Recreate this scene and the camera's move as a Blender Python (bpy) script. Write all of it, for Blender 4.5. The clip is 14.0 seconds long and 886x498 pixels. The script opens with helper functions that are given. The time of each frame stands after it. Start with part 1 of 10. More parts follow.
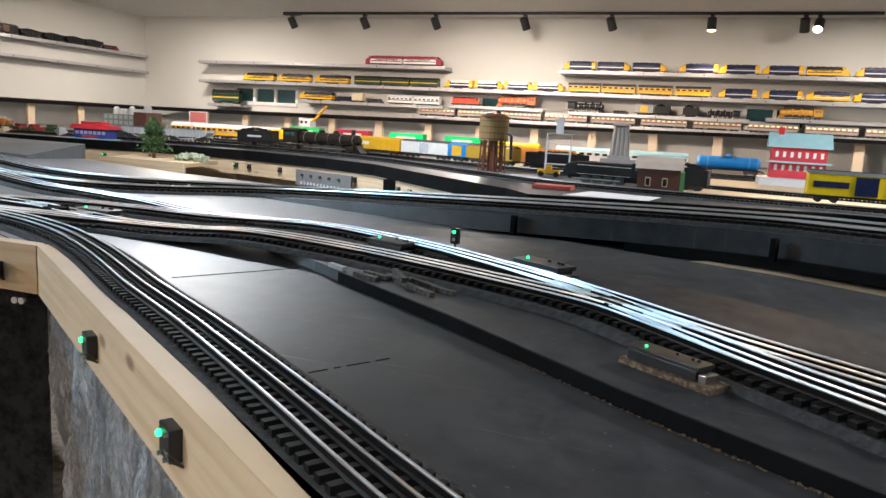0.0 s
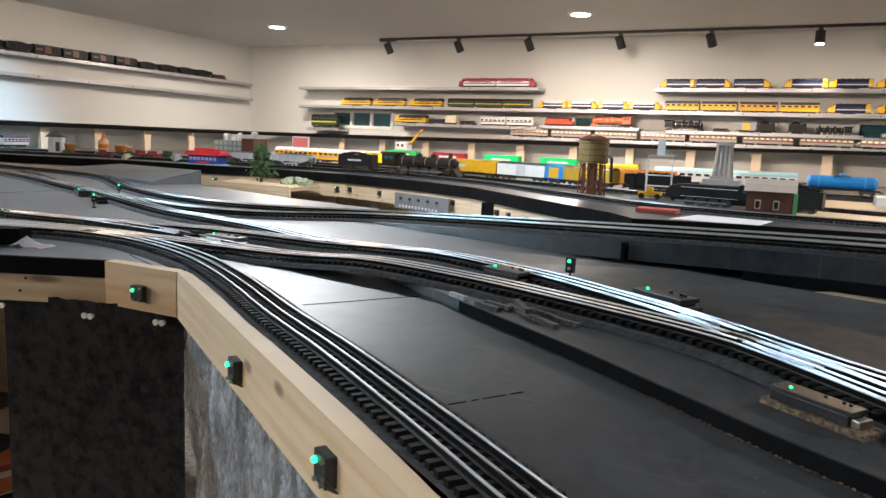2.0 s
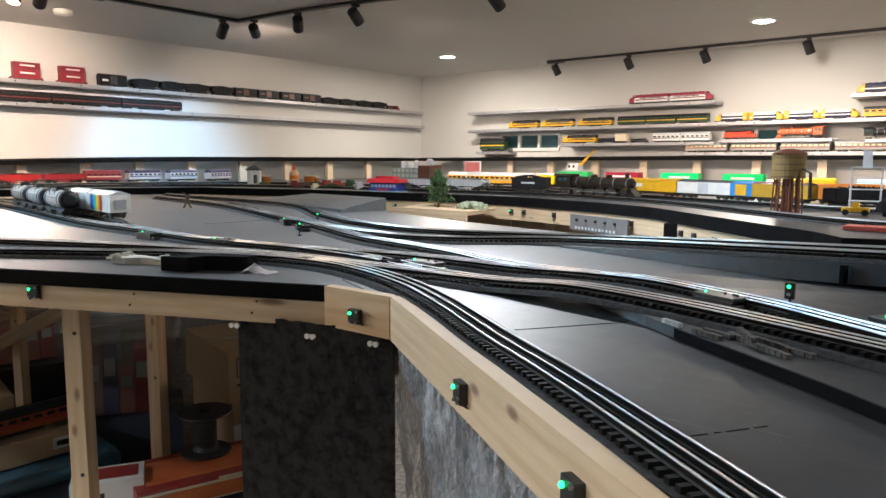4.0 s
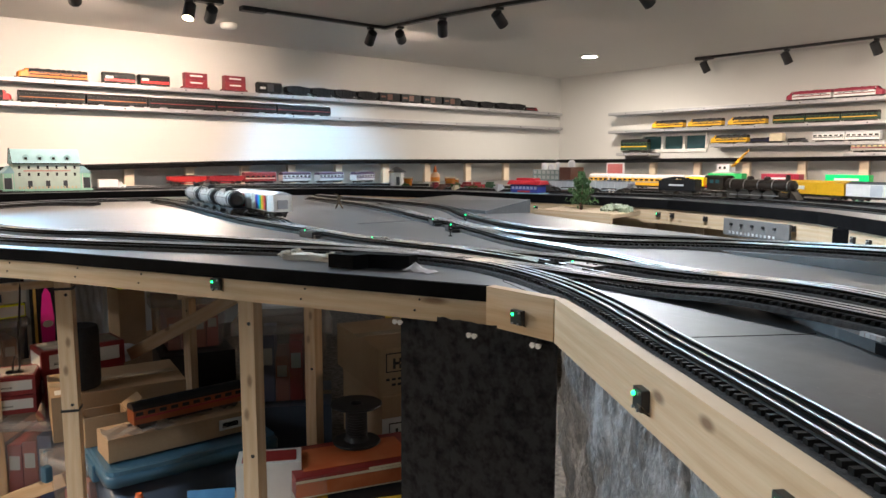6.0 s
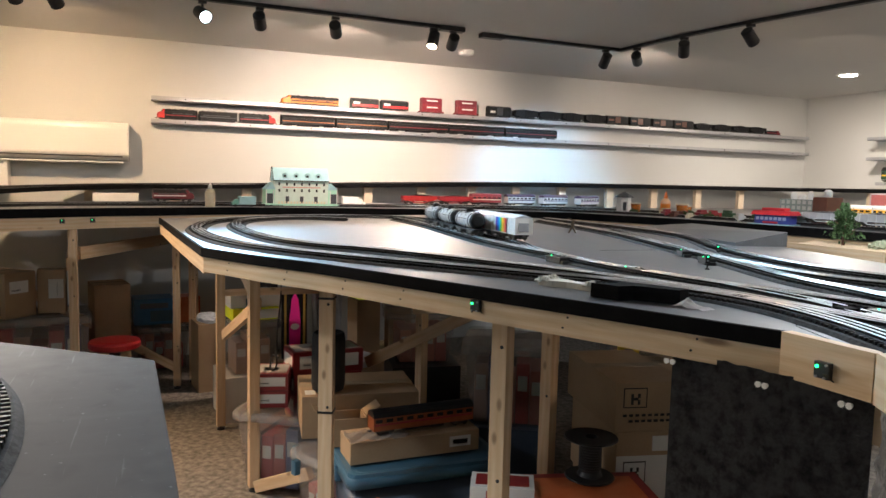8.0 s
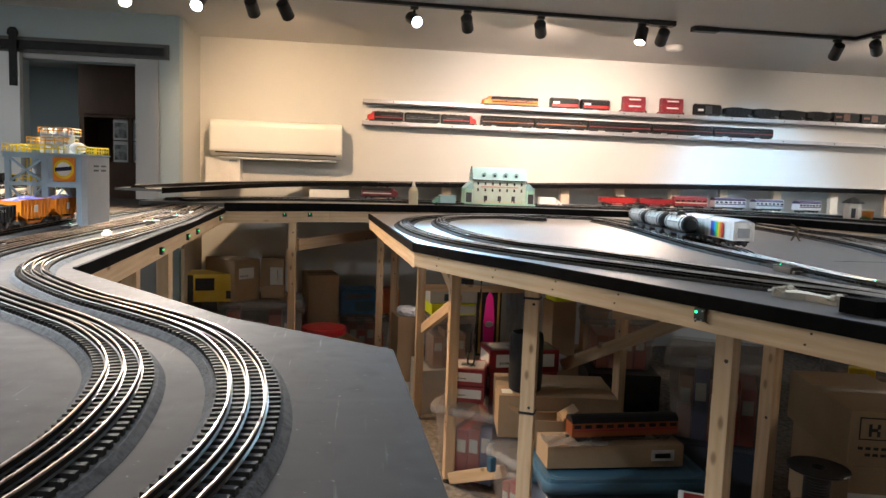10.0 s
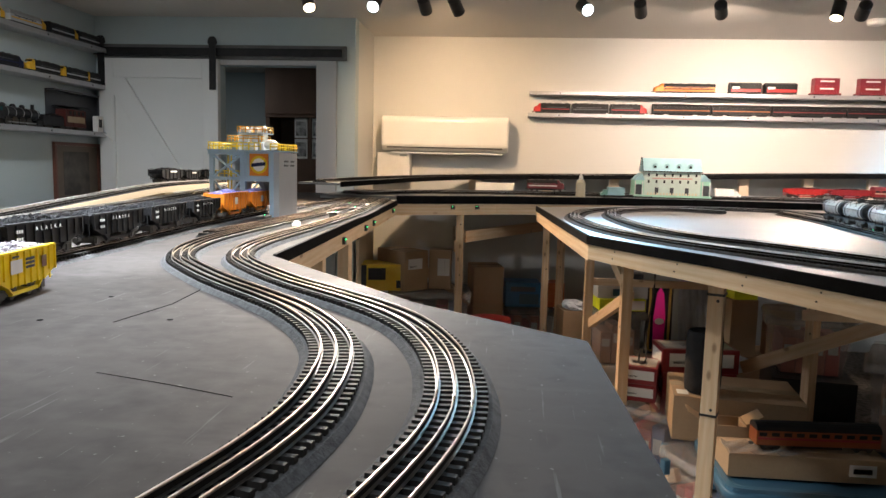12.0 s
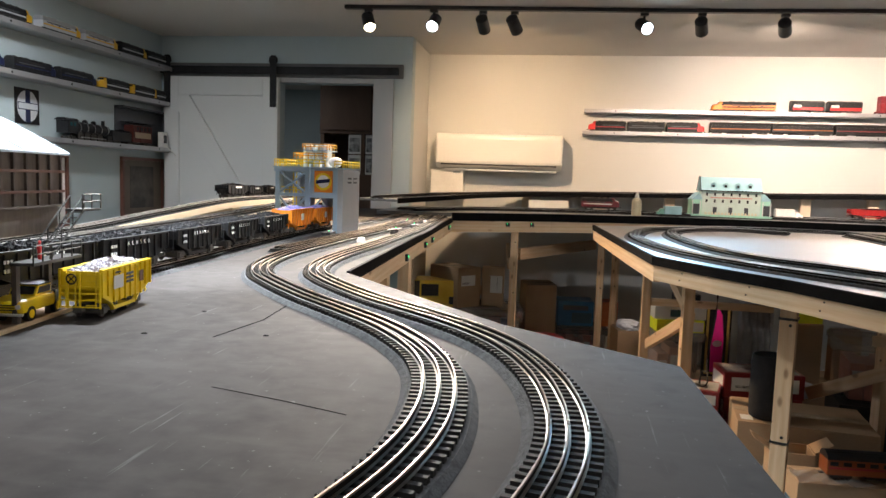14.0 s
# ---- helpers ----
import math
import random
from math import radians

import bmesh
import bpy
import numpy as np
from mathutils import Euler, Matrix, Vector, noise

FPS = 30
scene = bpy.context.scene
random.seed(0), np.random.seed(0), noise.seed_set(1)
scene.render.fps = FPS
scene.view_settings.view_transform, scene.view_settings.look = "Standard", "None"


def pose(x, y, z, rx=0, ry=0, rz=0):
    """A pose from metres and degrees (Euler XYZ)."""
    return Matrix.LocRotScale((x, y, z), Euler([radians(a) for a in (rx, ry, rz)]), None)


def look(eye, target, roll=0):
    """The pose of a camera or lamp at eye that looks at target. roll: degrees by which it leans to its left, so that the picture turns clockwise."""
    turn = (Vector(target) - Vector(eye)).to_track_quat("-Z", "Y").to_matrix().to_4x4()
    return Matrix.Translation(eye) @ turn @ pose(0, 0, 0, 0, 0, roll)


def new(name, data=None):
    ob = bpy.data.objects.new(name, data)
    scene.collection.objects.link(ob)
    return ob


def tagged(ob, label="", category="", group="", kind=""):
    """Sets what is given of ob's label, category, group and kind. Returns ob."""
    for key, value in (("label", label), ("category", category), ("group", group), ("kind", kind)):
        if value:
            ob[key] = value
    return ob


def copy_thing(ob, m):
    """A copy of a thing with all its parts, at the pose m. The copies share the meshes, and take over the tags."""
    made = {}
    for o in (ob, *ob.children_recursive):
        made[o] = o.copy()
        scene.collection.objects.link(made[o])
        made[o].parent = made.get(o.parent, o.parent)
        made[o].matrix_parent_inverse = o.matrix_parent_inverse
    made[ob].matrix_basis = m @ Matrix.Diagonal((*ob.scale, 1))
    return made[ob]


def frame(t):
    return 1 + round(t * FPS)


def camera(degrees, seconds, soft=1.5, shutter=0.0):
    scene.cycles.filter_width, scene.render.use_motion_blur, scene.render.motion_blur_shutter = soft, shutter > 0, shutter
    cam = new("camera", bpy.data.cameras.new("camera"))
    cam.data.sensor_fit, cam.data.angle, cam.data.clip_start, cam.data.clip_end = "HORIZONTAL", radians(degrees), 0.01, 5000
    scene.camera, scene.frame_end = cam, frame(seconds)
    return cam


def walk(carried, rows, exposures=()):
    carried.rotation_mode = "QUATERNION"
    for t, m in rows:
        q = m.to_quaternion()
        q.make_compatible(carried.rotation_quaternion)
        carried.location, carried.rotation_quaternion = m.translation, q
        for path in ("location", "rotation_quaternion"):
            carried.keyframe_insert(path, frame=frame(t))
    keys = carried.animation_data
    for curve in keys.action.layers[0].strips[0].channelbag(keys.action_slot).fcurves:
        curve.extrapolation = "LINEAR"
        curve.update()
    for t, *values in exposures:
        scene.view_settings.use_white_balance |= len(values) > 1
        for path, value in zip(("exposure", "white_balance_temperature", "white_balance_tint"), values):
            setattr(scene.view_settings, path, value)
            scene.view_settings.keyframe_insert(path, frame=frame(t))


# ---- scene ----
cam = camera(63.2, 14.0)
PATH = [
    (0, (0.012, -0.016, 1.176), (-0.672, 1.834, 0.847), 3.3),
    (0.5, (0.01, -0.015, 1.174), (-0.684, 1.832, 0.845), 3.4),
    (1, (0.004, -0.013, 1.172), (-0.726, 1.82, 0.847), 3.5),
    (1.5, (-0.005, -0.018, 1.184), (-0.808, 1.786, 0.872), 3.1),
    (2, (-0.017, -0.042, 1.189), (-0.928, 1.714, 0.9), 2.5),
    (2.5, (-0.029, -0.059, 1.192), (-1.045, 1.643, 0.926), 2.0),
    (3, (-0.038, -0.07, 1.196), (-1.16, 1.568, 0.949), 1.3),
    (5.5, (-0.078, -0.106, 1.196), (-1.558, 1.216, 0.945), -0.1),
    (6, (-0.087, -0.12, 1.195), (-1.629, 1.131, 0.957), 0.1),
    (6.5, (-0.099, -0.144, 1.201), (-1.705, 1.028, 0.979), 0.4),
    (7, (-0.108, -0.165, 1.203), (-1.799, 0.885, 1.004), 0.6),
    (7.5, (-0.144, -0.171, 1.201), (-1.914, 0.741, 1.013), 1.0),
    (8, (-0.172, -0.188, 1.199), (-2.011, 0.577, 1.015), 1.4),
    (8.5, (-0.183, -0.202, 1.197), (-2.073, 0.426, 1.01), 1.8),
    (11, (-0.216, -0.257, 1.189), (-2.204, -0.211, 0.979), 1.8),
    (11.5, (-0.214, -0.267, 1.187), (-2.201, -0.333, 0.966), 1.6),
    (12, (-0.214, -0.274, 1.186), (-2.193, -0.443, 0.958), 1.4),
    (12.5, (-0.21, -0.289, 1.184), (-2.179, -0.547, 0.951), 1.4),
    (13, (-0.208, -0.309, 1.181), (-2.169, -0.623, 0.951), 1.4),
    (13.5, (-0.204, -0.324, 1.183), (-2.165, -0.652, 0.967), 1.6),
    (14, (-0.197, -0.327, 1.193), (-2.167, -0.62, 1.004), 1.9),
]
walk(cam, [(t, look(eye, target, roll)) for t, eye, target, roll in PATH])

# ---- light ----
world = bpy.data.worlds.new("world")
scene.world = world
world.use_nodes = True
world.node_tree.nodes["Background"].inputs[0].default_value = (0.55, 0.6, 0.7, 1)
world.node_tree.nodes["Background"].inputs[1].default_value = 0.05
scene.view_settings.exposure = 0.13

TOP = 1.0        # layout tables
OUT = 1.025      # outer tables along the walls
FLOOR = -0.03
CEIL = 2.085
XW, YN = -5.36, 5.76
XD, YR, YS = -4.735, -1.235, -2.93
XE = 3.6


def lamp(kind, eye, target, watts, colour, size=0.1, cone=60, blend=0.6, spread=180):
    d = bpy.data.lights.new("lamp", kind)
    d.energy, d.color = watts, colour
    if kind == "SPOT":
        d.spot_size, d.spot_blend, d.shadow_soft_size = radians(cone), blend, size
    if kind == "AREA":
        d.shape, d.size, d.spread = "DISK", size, radians(spread)
    ob = new("lamp", d)
    ob.matrix_world = look(eye, target)
    return ob


AMBER = (1.0, 0.67, 0.39)
WARM, COOL, NEUT = (1.0, 0.765, 0.61), (0.40, 0.72, 1.0), (1.0, 0.95, 0.89)
CANWARM, CANCOOL = (1.0, 0.875, 0.745), (0.93, 0.96, 1.0)
# recessed lights: place, watts, colour, beam angle; fifth onward are unseen added fill
CANS_AND_FILL = [(-4.12, 4.73, 30.0, CANWARM, 180), (-1.555, 4.76, 26.0, CANWARM, 180), (1.1, 4.76, 30.0, CANWARM, 180), (-1.6, 1.9, 35.0, CANCOOL, 180),
        (0.3, -0.8, 16.0, CANCOOL, 112), (1.4, 1.9, 55.0, CANCOOL, 150), (-1.5, -1.0, 31.0, (0.86, 0.94, 1.0), 100), (-1.2, -1.9, 24.0, CANCOOL, 105),
        (-2.6, -2.35, 24.0, CANCOOL, 180), (-6.1, -3.0, 3.0, CANCOOL, 180)]
for cx, cy, watts, tint, beam in CANS_AND_FILL:
    lamp("AREA", (cx, cy, CEIL - 0.012), (cx, cy, 0), watts, tint, 0.12, spread=beam)

# ---- materials ----
MATS = {}


def material(name, base, rough=0.6, metal=0.0, alt=None, scale=8.0, bump=0.0, fine=60.0, mix=0.5, spec=0.5, island=0.0, emit=0.0, stretch=(1, 1, 1), trans=0.0, rvar=0.0):
    """A surface: two colours mixed by a broad noise and a fine one, relief and uneven gloss."""
    if name in MATS:
        return MATS[name]
    m = bpy.data.materials.new(name)
    m.use_nodes = True
    nt = m.node_tree
    b = nt.nodes["Principled BSDF"]
    b.inputs["Roughness"].default_value = rough
    b.inputs["Metallic"].default_value = metal
    b.inputs["Specular IOR Level"].default_value = spec
    b.inputs["Base Color"].default_value = (*base, 1)
    if trans:
        b.inputs["Transmission Weight"].default_value = trans
    if emit:
        b.inputs["Emission Color"].default_value = (*base, 1)
        b.inputs["Emission Strength"].default_value = emit
    alt = alt or tuple(min(1.0, c * 1.25 + 0.01) for c in base)
    co = nt.nodes.new("ShaderNodeTexCoord")
    mp = nt.nodes.new("ShaderNodeMapping")
    mp.inputs["Scale"].default_value = stretch
    nt.links.new(co.outputs["Object"], mp.inputs["Vector"])
    n1 = nt.nodes.new("ShaderNodeTexNoise")
    n1.inputs["Scale"].default_value, n1.inputs["Detail"].default_value = scale, 6
    n2 = nt.nodes.new("ShaderNodeTexNoise")
    n2.inputs["Scale"].default_value, n2.inputs["Detail"].default_value = fine, 4
    for n in (n1, n2):
        nt.links.new(mp.outputs[0], n.inputs["Vector"])
    ma = nt.nodes.new("ShaderNodeMath")
    ma.operation = "MULTIPLY_ADD"
    nt.links.new(n2.outputs[0], ma.inputs[0])
    ma.inputs[1].default_value = 0.4
    nt.links.new(n1.outputs[0], ma.inputs[2])
    mr = nt.nodes.new("ShaderNodeMapRange")
    mr.inputs[1].default_value, mr.inputs[2].default_value = 0.5, 0.95
    mr.inputs[3].default_value, mr.inputs[4].default_value = 0.0, mix * 2
    nt.links.new(ma.outputs[0], mr.inputs[0])
    mx = nt.nodes.new("ShaderNodeMix")
    mx.data_type = "RGBA"
    nt.links.new(mr.outputs[0], mx.inputs[0])
    mx.inputs[6].default_value, mx.inputs[7].default_value = (*base, 1), (*alt, 1)
    colour = mx.outputs[2]
    if island:
        info = nt.nodes.new("ShaderNodeObjectInfo")
        hs = nt.nodes.new("ShaderNodeHueSaturation")
        mv = nt.nodes.new("ShaderNodeMapRange")
        mv.inputs[3].default_value, mv.inputs[4].default_value = 1 - island, 1 + island
        nt.links.new(info.outputs["Random"], mv.inputs[0])
        nt.links.new(mv.outputs[0], hs.inputs["Value"])
        nt.links.new(colour, hs.inputs["Color"])
        colour = hs.outputs[0]
    nt.links.new(colour, b.inputs["Base Color"])
    if rvar:
        rr = nt.nodes.new("ShaderNodeMapRange")
        rr.inputs[1].default_value, rr.inputs[2].default_value = 0.3, 0.7
        rr.inputs[3].default_value, rr.inputs[4].default_value = rough - rvar, rough + rvar
        nt.links.new(n1.outputs[0], rr.inputs[0])
        nt.links.new(rr.outputs[0], b.inputs["Roughness"])
    if bump:
        bp = nt.nodes.new("ShaderNodeBump")
        bp.inputs["Strength"].default_value, bp.inputs["Distance"].default_value = 0.6, bump
        nt.links.new(n2.outputs[0], bp.inputs["Height"])
        nt.links.new(bp.outputs[0], b.inputs["Normal"])
    MATS[name] = m
    return m


def paint(r, g, b, rough=0.35):
    """Plain model paint of one colour."""
    return material(f"paint_{r}_{g}_{b}", (r, g, b), rough, scale=30, mix=0.25, fine=150, spec=0.25 if max(r, g, b) < 0.1 else 0.5)


def pine_material(name="pine", base=(0.62, 0.45, 0.27), alt=(0.74, 0.57, 0.38), stretch=(2.5, 2.5, 55), along=(0.845, -0.535, 0), knots=0.8):
    """Sawn pine: streaks along the grain, growth bands and a few dark knots."""
    m = material(name, base, 0.6, alt=alt, scale=1.6, fine=9, stretch=stretch, bump=0.0004, mix=0.6)
    nt = m.node_tree
    b = nt.nodes["Principled BSDF"]
    co = nt.nodes.new("ShaderNodeTexCoord")
    sp = nt.nodes.new("ShaderNodeSeparateXYZ")
    nt.links.new(co.outputs["Object"], sp.inputs[0])
    dt = nt.nodes.new("ShaderNodeVectorMath")
    dt.operation = "DOT_PRODUCT"
    dt.inputs[1].default_value = along
    nt.links.new(co.outputs["Object"], dt.inputs[0])
    cb = nt.nodes.new("ShaderNodeCombineXYZ")
    upright = stretch[2] < stretch[0]
    nt.links.new(dt.outputs["Value"], cb.inputs[1 if upright else 0])
    nt.links.new(sp.outputs["Z"], cb.inputs[0 if upright else 1])
    mp = nt.nodes.new("ShaderNodeMapping")
    mp.inputs["Scale"].default_value = (7.0, 16.0, 1.0)
    nt.links.new(cb.outputs[0], mp.inputs[0])
    vo = nt.nodes.new("ShaderNodeTexVoronoi")
    vo.voronoi_dimensions = "2D"
    vo.inputs["Scale"].default_value = 1.0
    nt.links.new(mp.outputs[0], vo.inputs["Vector"])
    # growth bands bend round the knots
    wv = nt.nodes.new("ShaderNodeTexWave")
    wv.bands_direction = "Y"
    wv.inputs["Scale"].default_value, wv.inputs["Distortion"].default_value, wv.inputs["Detail"].default_value = 1.1, 5.0, 2.0
    wv.inputs["Detail Scale"].default_value = 0.5
    nt.links.new(mp.outputs[0], wv.inputs["Vector"])
    kn = nt.nodes.new("ShaderNodeMapRange")
    kn.interpolation_type = "SMOOTHSTEP"
    kn.inputs[1].default_value, kn.inputs[2].default_value, kn.inputs[3].default_value, kn.inputs[4].default_value = 0.035, 0.13, knots, 0
    nt.links.new(vo.outputs["Distance"], kn.inputs[0])
    some = nt.nodes.new("ShaderNodeMath")
    some.operation = "GREATER_THAN"
    some.inputs[1].default_value = 0.58
    nt.links.new(vo.outputs["Color"], some.inputs[0])
    only = nt.nodes.new("ShaderNodeMath")
    only.operation = "MULTIPLY"
    nt.links.new(kn.outputs[0], only.inputs[0])
    nt.links.new(some.outputs[0], only.inputs[1])
    old = b.inputs["Base Color"].links[0].from_socket
    m1 = nt.nodes.new("ShaderNodeMix")
    m1.data_type, m1.blend_type = "RGBA", "MULTIPLY"
    wr = nt.nodes.new("ShaderNodeMapRange")
    wr.inputs[3].default_value, wr.inputs[4].default_value = 0.0, 0.28
    nt.links.new(wv.outputs["Fac"], wr.inputs[0])
    nt.links.new(wr.outputs[0], m1.inputs[0])
    nt.links.new(old, m1.inputs[6])
    m1.inputs[7].default_value = (0.8, 0.6, 0.4, 1)
    m2 = nt.nodes.new("ShaderNodeMix")
    m2.data_type = "RGBA"
    nt.links.new(only.outputs[0], m2.inputs[0])
    nt.links.new(m1.outputs[2], m2.inputs[6])
    m2.inputs[7].default_value = (0.16, 0.07, 0.03, 1)
    nt.links.new(m2.outputs[2], b.inputs["Base Color"])
    return m


def scuffed_black(name="table_black", base=(0.025, 0.0265, 0.029), alt=(0.062, 0.064, 0.067), rough=0.36, spec=0.3, coat=0.0, tint=(0.84, 0.93, 1.0)):
    """Black-painted plywood with broad worn patches and fine scratches."""
    m = material(name, base, rough, alt=alt, scale=2.2, fine=35, mix=0.75, bump=0.0008, rvar=0.1, spec=spec)
    nt = m.node_tree
    b = nt.nodes["Principled BSDF"]
    b.inputs["Coat Roughness"].default_value = 0.45
    b.inputs["Specular Tint"].default_value = tint + (1,)
    co = nt.nodes.new("ShaderNodeTexCoord")
    mp = nt.nodes.new("ShaderNodeMapping")
    mp.inputs["Scale"].default_value = (30, 7, 10)
    mp.inputs["Rotation"].default_value = (0, 0, 0.6)
    nt.links.new(co.outputs["Object"], mp.inputs[0])
    n = nt.nodes.new("ShaderNodeTexNoise")
    n.inputs["Scale"].default_value, n.inputs["Detail"].default_value = 1.0, 8
    nt.links.new(mp.outputs[0], n.inputs["Vector"])
    r = nt.nodes.new("ShaderNodeMapRange")
    r.inputs[1].default_value, r.inputs[2].default_value, r.inputs[3].default_value, r.inputs[4].default_value = 0.55, 0.78, 0, 0.5
    nt.links.new(n.outputs[0], r.inputs[0])
    old = b.inputs["Base Color"].links[0].from_socket
    mx = nt.nodes.new("ShaderNodeMix")
    mx.data_type = "RGBA"
    nt.links.new(r.outputs[0], mx.inputs[0])
    nt.links.new(old, mx.inputs[6])
    mx.inputs[7].default_value = tuple(c * 3.6 for c in base) + (1,)
    nt.links.new(mx.outputs[2], b.inputs["Base Color"])
    # thin pale scratches here and there
    for turn, stretch in ((0.35, (2.2, 60, 1)), (-0.9, (2.8, 70, 1))):
        m2 = nt.nodes.new("ShaderNodeMapping")
        m2.inputs["Scale"].default_value = stretch
        m2.inputs["Rotation"].default_value = (0, 0, turn)
        nt.links.new(co.outputs["Object"], m2.inputs[0])
        n2 = nt.nodes.new("ShaderNodeTexNoise")
        n2.inputs["Scale"].default_value, n2.inputs["Detail"].default_value = 2.4, 3
        nt.links.new(m2.outputs[0], n2.inputs["Vector"])
        r2 = nt.nodes.new("ShaderNodeMapRange")
        r2.inputs[1].default_value, r2.inputs[2].default_value, r2.inputs[3].default_value, r2.inputs[4].default_value = 0.69, 0.74, 0, 0.5
        nt.links.new(n2.outputs[0], r2.inputs[0])
        m3 = nt.nodes.new("ShaderNodeMix")
        m3.data_type = "RGBA"
        nt.links.new(r2.outputs[0], m3.inputs[0])
        nt.links.new(b.inputs["Base Color"].links[0].from_socket, m3.inputs[6])
        m3.inputs[7].default_value = (0.12, 0.12, 0.12, 1)
        nt.links.new(m3.outputs[2], b.inputs["Base Color"])
    # pale dust specks and brownish rubbed spots
    for sc, lo, hi, amount, tone in ((170.0, 0.69, 0.74, 0.45, (0.2, 0.2, 0.2, 1)), (11.0, 0.5, 0.75, 0.55, (base[0] * 2.1, base[1] * 2.0, base[2] * 1.9, 1))):
        n2 = nt.nodes.new("ShaderNodeTexNoise")
        n2.inputs["Scale"].default_value, n2.inputs["Detail"].default_value = sc, 4
        nt.links.new(co.outputs["Object"], n2.inputs["Vector"])
        r2 = nt.nodes.new("ShaderNodeMapRange")
        r2.inputs[1].default_value, r2.inputs[2].default_value, r2.inputs[3].default_value, r2.inputs[4].default_value = lo, hi, 0, amount
        nt.links.new(n2.outputs[0], r2.inputs[0])
        m3 = nt.nodes.new("ShaderNodeMix")
        m3.data_type = "RGBA"
        nt.links.new(r2.outputs[0], m3.inputs[0])
        nt.links.new(b.inputs["Base Color"].links[0].from_socket, m3.inputs[6])
        m3.inputs[7].default_value = tone
        nt.links.new(m3.outputs[2], b.inputs["Base Color"])
    if coat:
        # gloss fades along x to place the sheen far off, no glare near the aisle
        sx = nt.nodes.new("ShaderNodeSeparateXYZ")
        nt.links.new(co.outputs["Object"], sx.inputs[0])
        for sock, near, far in (("Roughness", 0.62, rough), ("Specular IOR Level", 0.03, 0.85), ("Coat Weight", 0.0, coat)):
            g = nt.nodes.new("ShaderNodeMapRange")
            g.interpolation_type = "SMOOTHSTEP"
            g.inputs[1].default_value, g.inputs[2].default_value = -0.8, -0.1
            g.inputs[3].default_value, g.inputs[4].default_value = far, near
            nt.links.new(sx.outputs["X"], g.inputs[0])
            nt.links.new(g.outputs[0], b.inputs[sock])
    return m


BLACKTOP = scuffed_black(rough=0.44, coat=1.0)
GREYTOP = scuffed_black("table_grey", (0.02, 0.0185, 0.0183), (0.052, 0.0475, 0.0465), 0.68, 0.06, tint=(1.0, 0.93, 0.86))
PINE = pine_material()
PINEUP = pine_material("pine_upright", (0.60, 0.42, 0.25), (0.70, 0.52, 0.34), (45, 45, 2.2), (1.0, 0.6, 0), 0.7)
PLY = material("plywood", (0.55, 0.41, 0.26), 0.65, alt=(0.64, 0.5, 0.33), scale=4, fine=90, bump=0.0003)
WALL = material("wall_paint", (0.62, 0.62, 0.6), 0.85, alt=(0.66, 0.66, 0.64), scale=1.5, fine=220, mix=0.4, bump=0.0003)
DIMWALL = material("grey_wall_paint", (0.44, 0.53, 0.56), 0.85, alt=(0.48, 0.56, 0.59), scale=1.5, fine=220, mix=0.4, bump=0.0003)
CEILM = material("ceiling_paint", (0.60, 0.58, 0.55), 0.9, alt=(0.63, 0.61, 0.58), scale=1.2, fine=160, mix=0.4, bump=0.0005)
FLOORM = material("floor_carpet", (0.11, 0.095, 0.08), 0.95, alt=(0.34, 0.3, 0.255), scale=40, fine=260, bump=0.002)
EDGE = material("black_edging", (0.005, 0.005, 0.0055), 0.85, alt=(0.009, 0.009, 0.01), scale=20, fine=120, bump=0.0006, spec=0.06)
STEEL = material("rail_steel", (0.45, 0.465, 0.48), 0.38, 1.0, alt=(0.33, 0.325, 0.32), scale=14, fine=160, mix=0.5, rvar=0.08)
# near-black colour stands for the shade below the rail heads
RAILWEB = material("rail_web", (0.006, 0.0055, 0.005), 0.8, 0.0, alt=(0.014, 0.012, 0.01), scale=30, fine=160, spec=0.05)
DULLRAIL = material("dull_rail", (0.55, 0.56, 0.57), 0.32, 1.0, alt=(0.45, 0.42, 0.4), scale=14, fine=160, mix=0.5)
DULLFOOT = material("dull_rail_foot", (0.2, 0.19, 0.18), 0.45, 1.0, alt=(0.1, 0.09, 0.085), scale=14, fine=160, mix=0.5)
# rail steel darkened and warmed in colour for the dim warm light there
DIMRAIL = material("dim_lit_rail", (0.42, 0.36, 0.31), 0.36, 1.0, alt=(0.2, 0.15, 0.12), scale=9, fine=120, mix=0.6, rvar=0.1)
TIE = material("tie_plastic", (0.006, 0.0058, 0.0055), 0.65, alt=(0.013, 0.0118, 0.011), scale=40, fine=200, spec=0.12, island=0.25)
BED = material("roadbed", (0.016, 0.0165, 0.018), 0.95, alt=(0.045, 0.0455, 0.048), scale=120, fine=420, mix=0.7, bump=0.002)
ALU = material("shelf_aluminium", (0.42, 0.43, 0.45), 0.38, 0.6, alt=(0.5, 0.5, 0.52), scale=8, fine=90)
BLACKPL = material("black_plastic", (0.012, 0.012, 0.013), 0.4, scale=30, fine=120)
WHITEPL = material("white_plastic", (0.78, 0.77, 0.74), 0.35, scale=10, fine=120, mix=0.3)
LEDG = material("green_led", (0.02, 0.8, 0.22), 0.3, emit=4.0)
LAMPW = material("warm_lamp_face", (1.0, 0.78, 0.5), 0.3, emit=30.0)
LAMPC = material("cool_lamp_face", (0.7, 0.87, 1.0), 0.3, emit=30.0)
CANM = material("can_lamp_face", (1.0, 0.95, 0.88), 0.3, emit=25.0)

# ---- mesh helpers ----


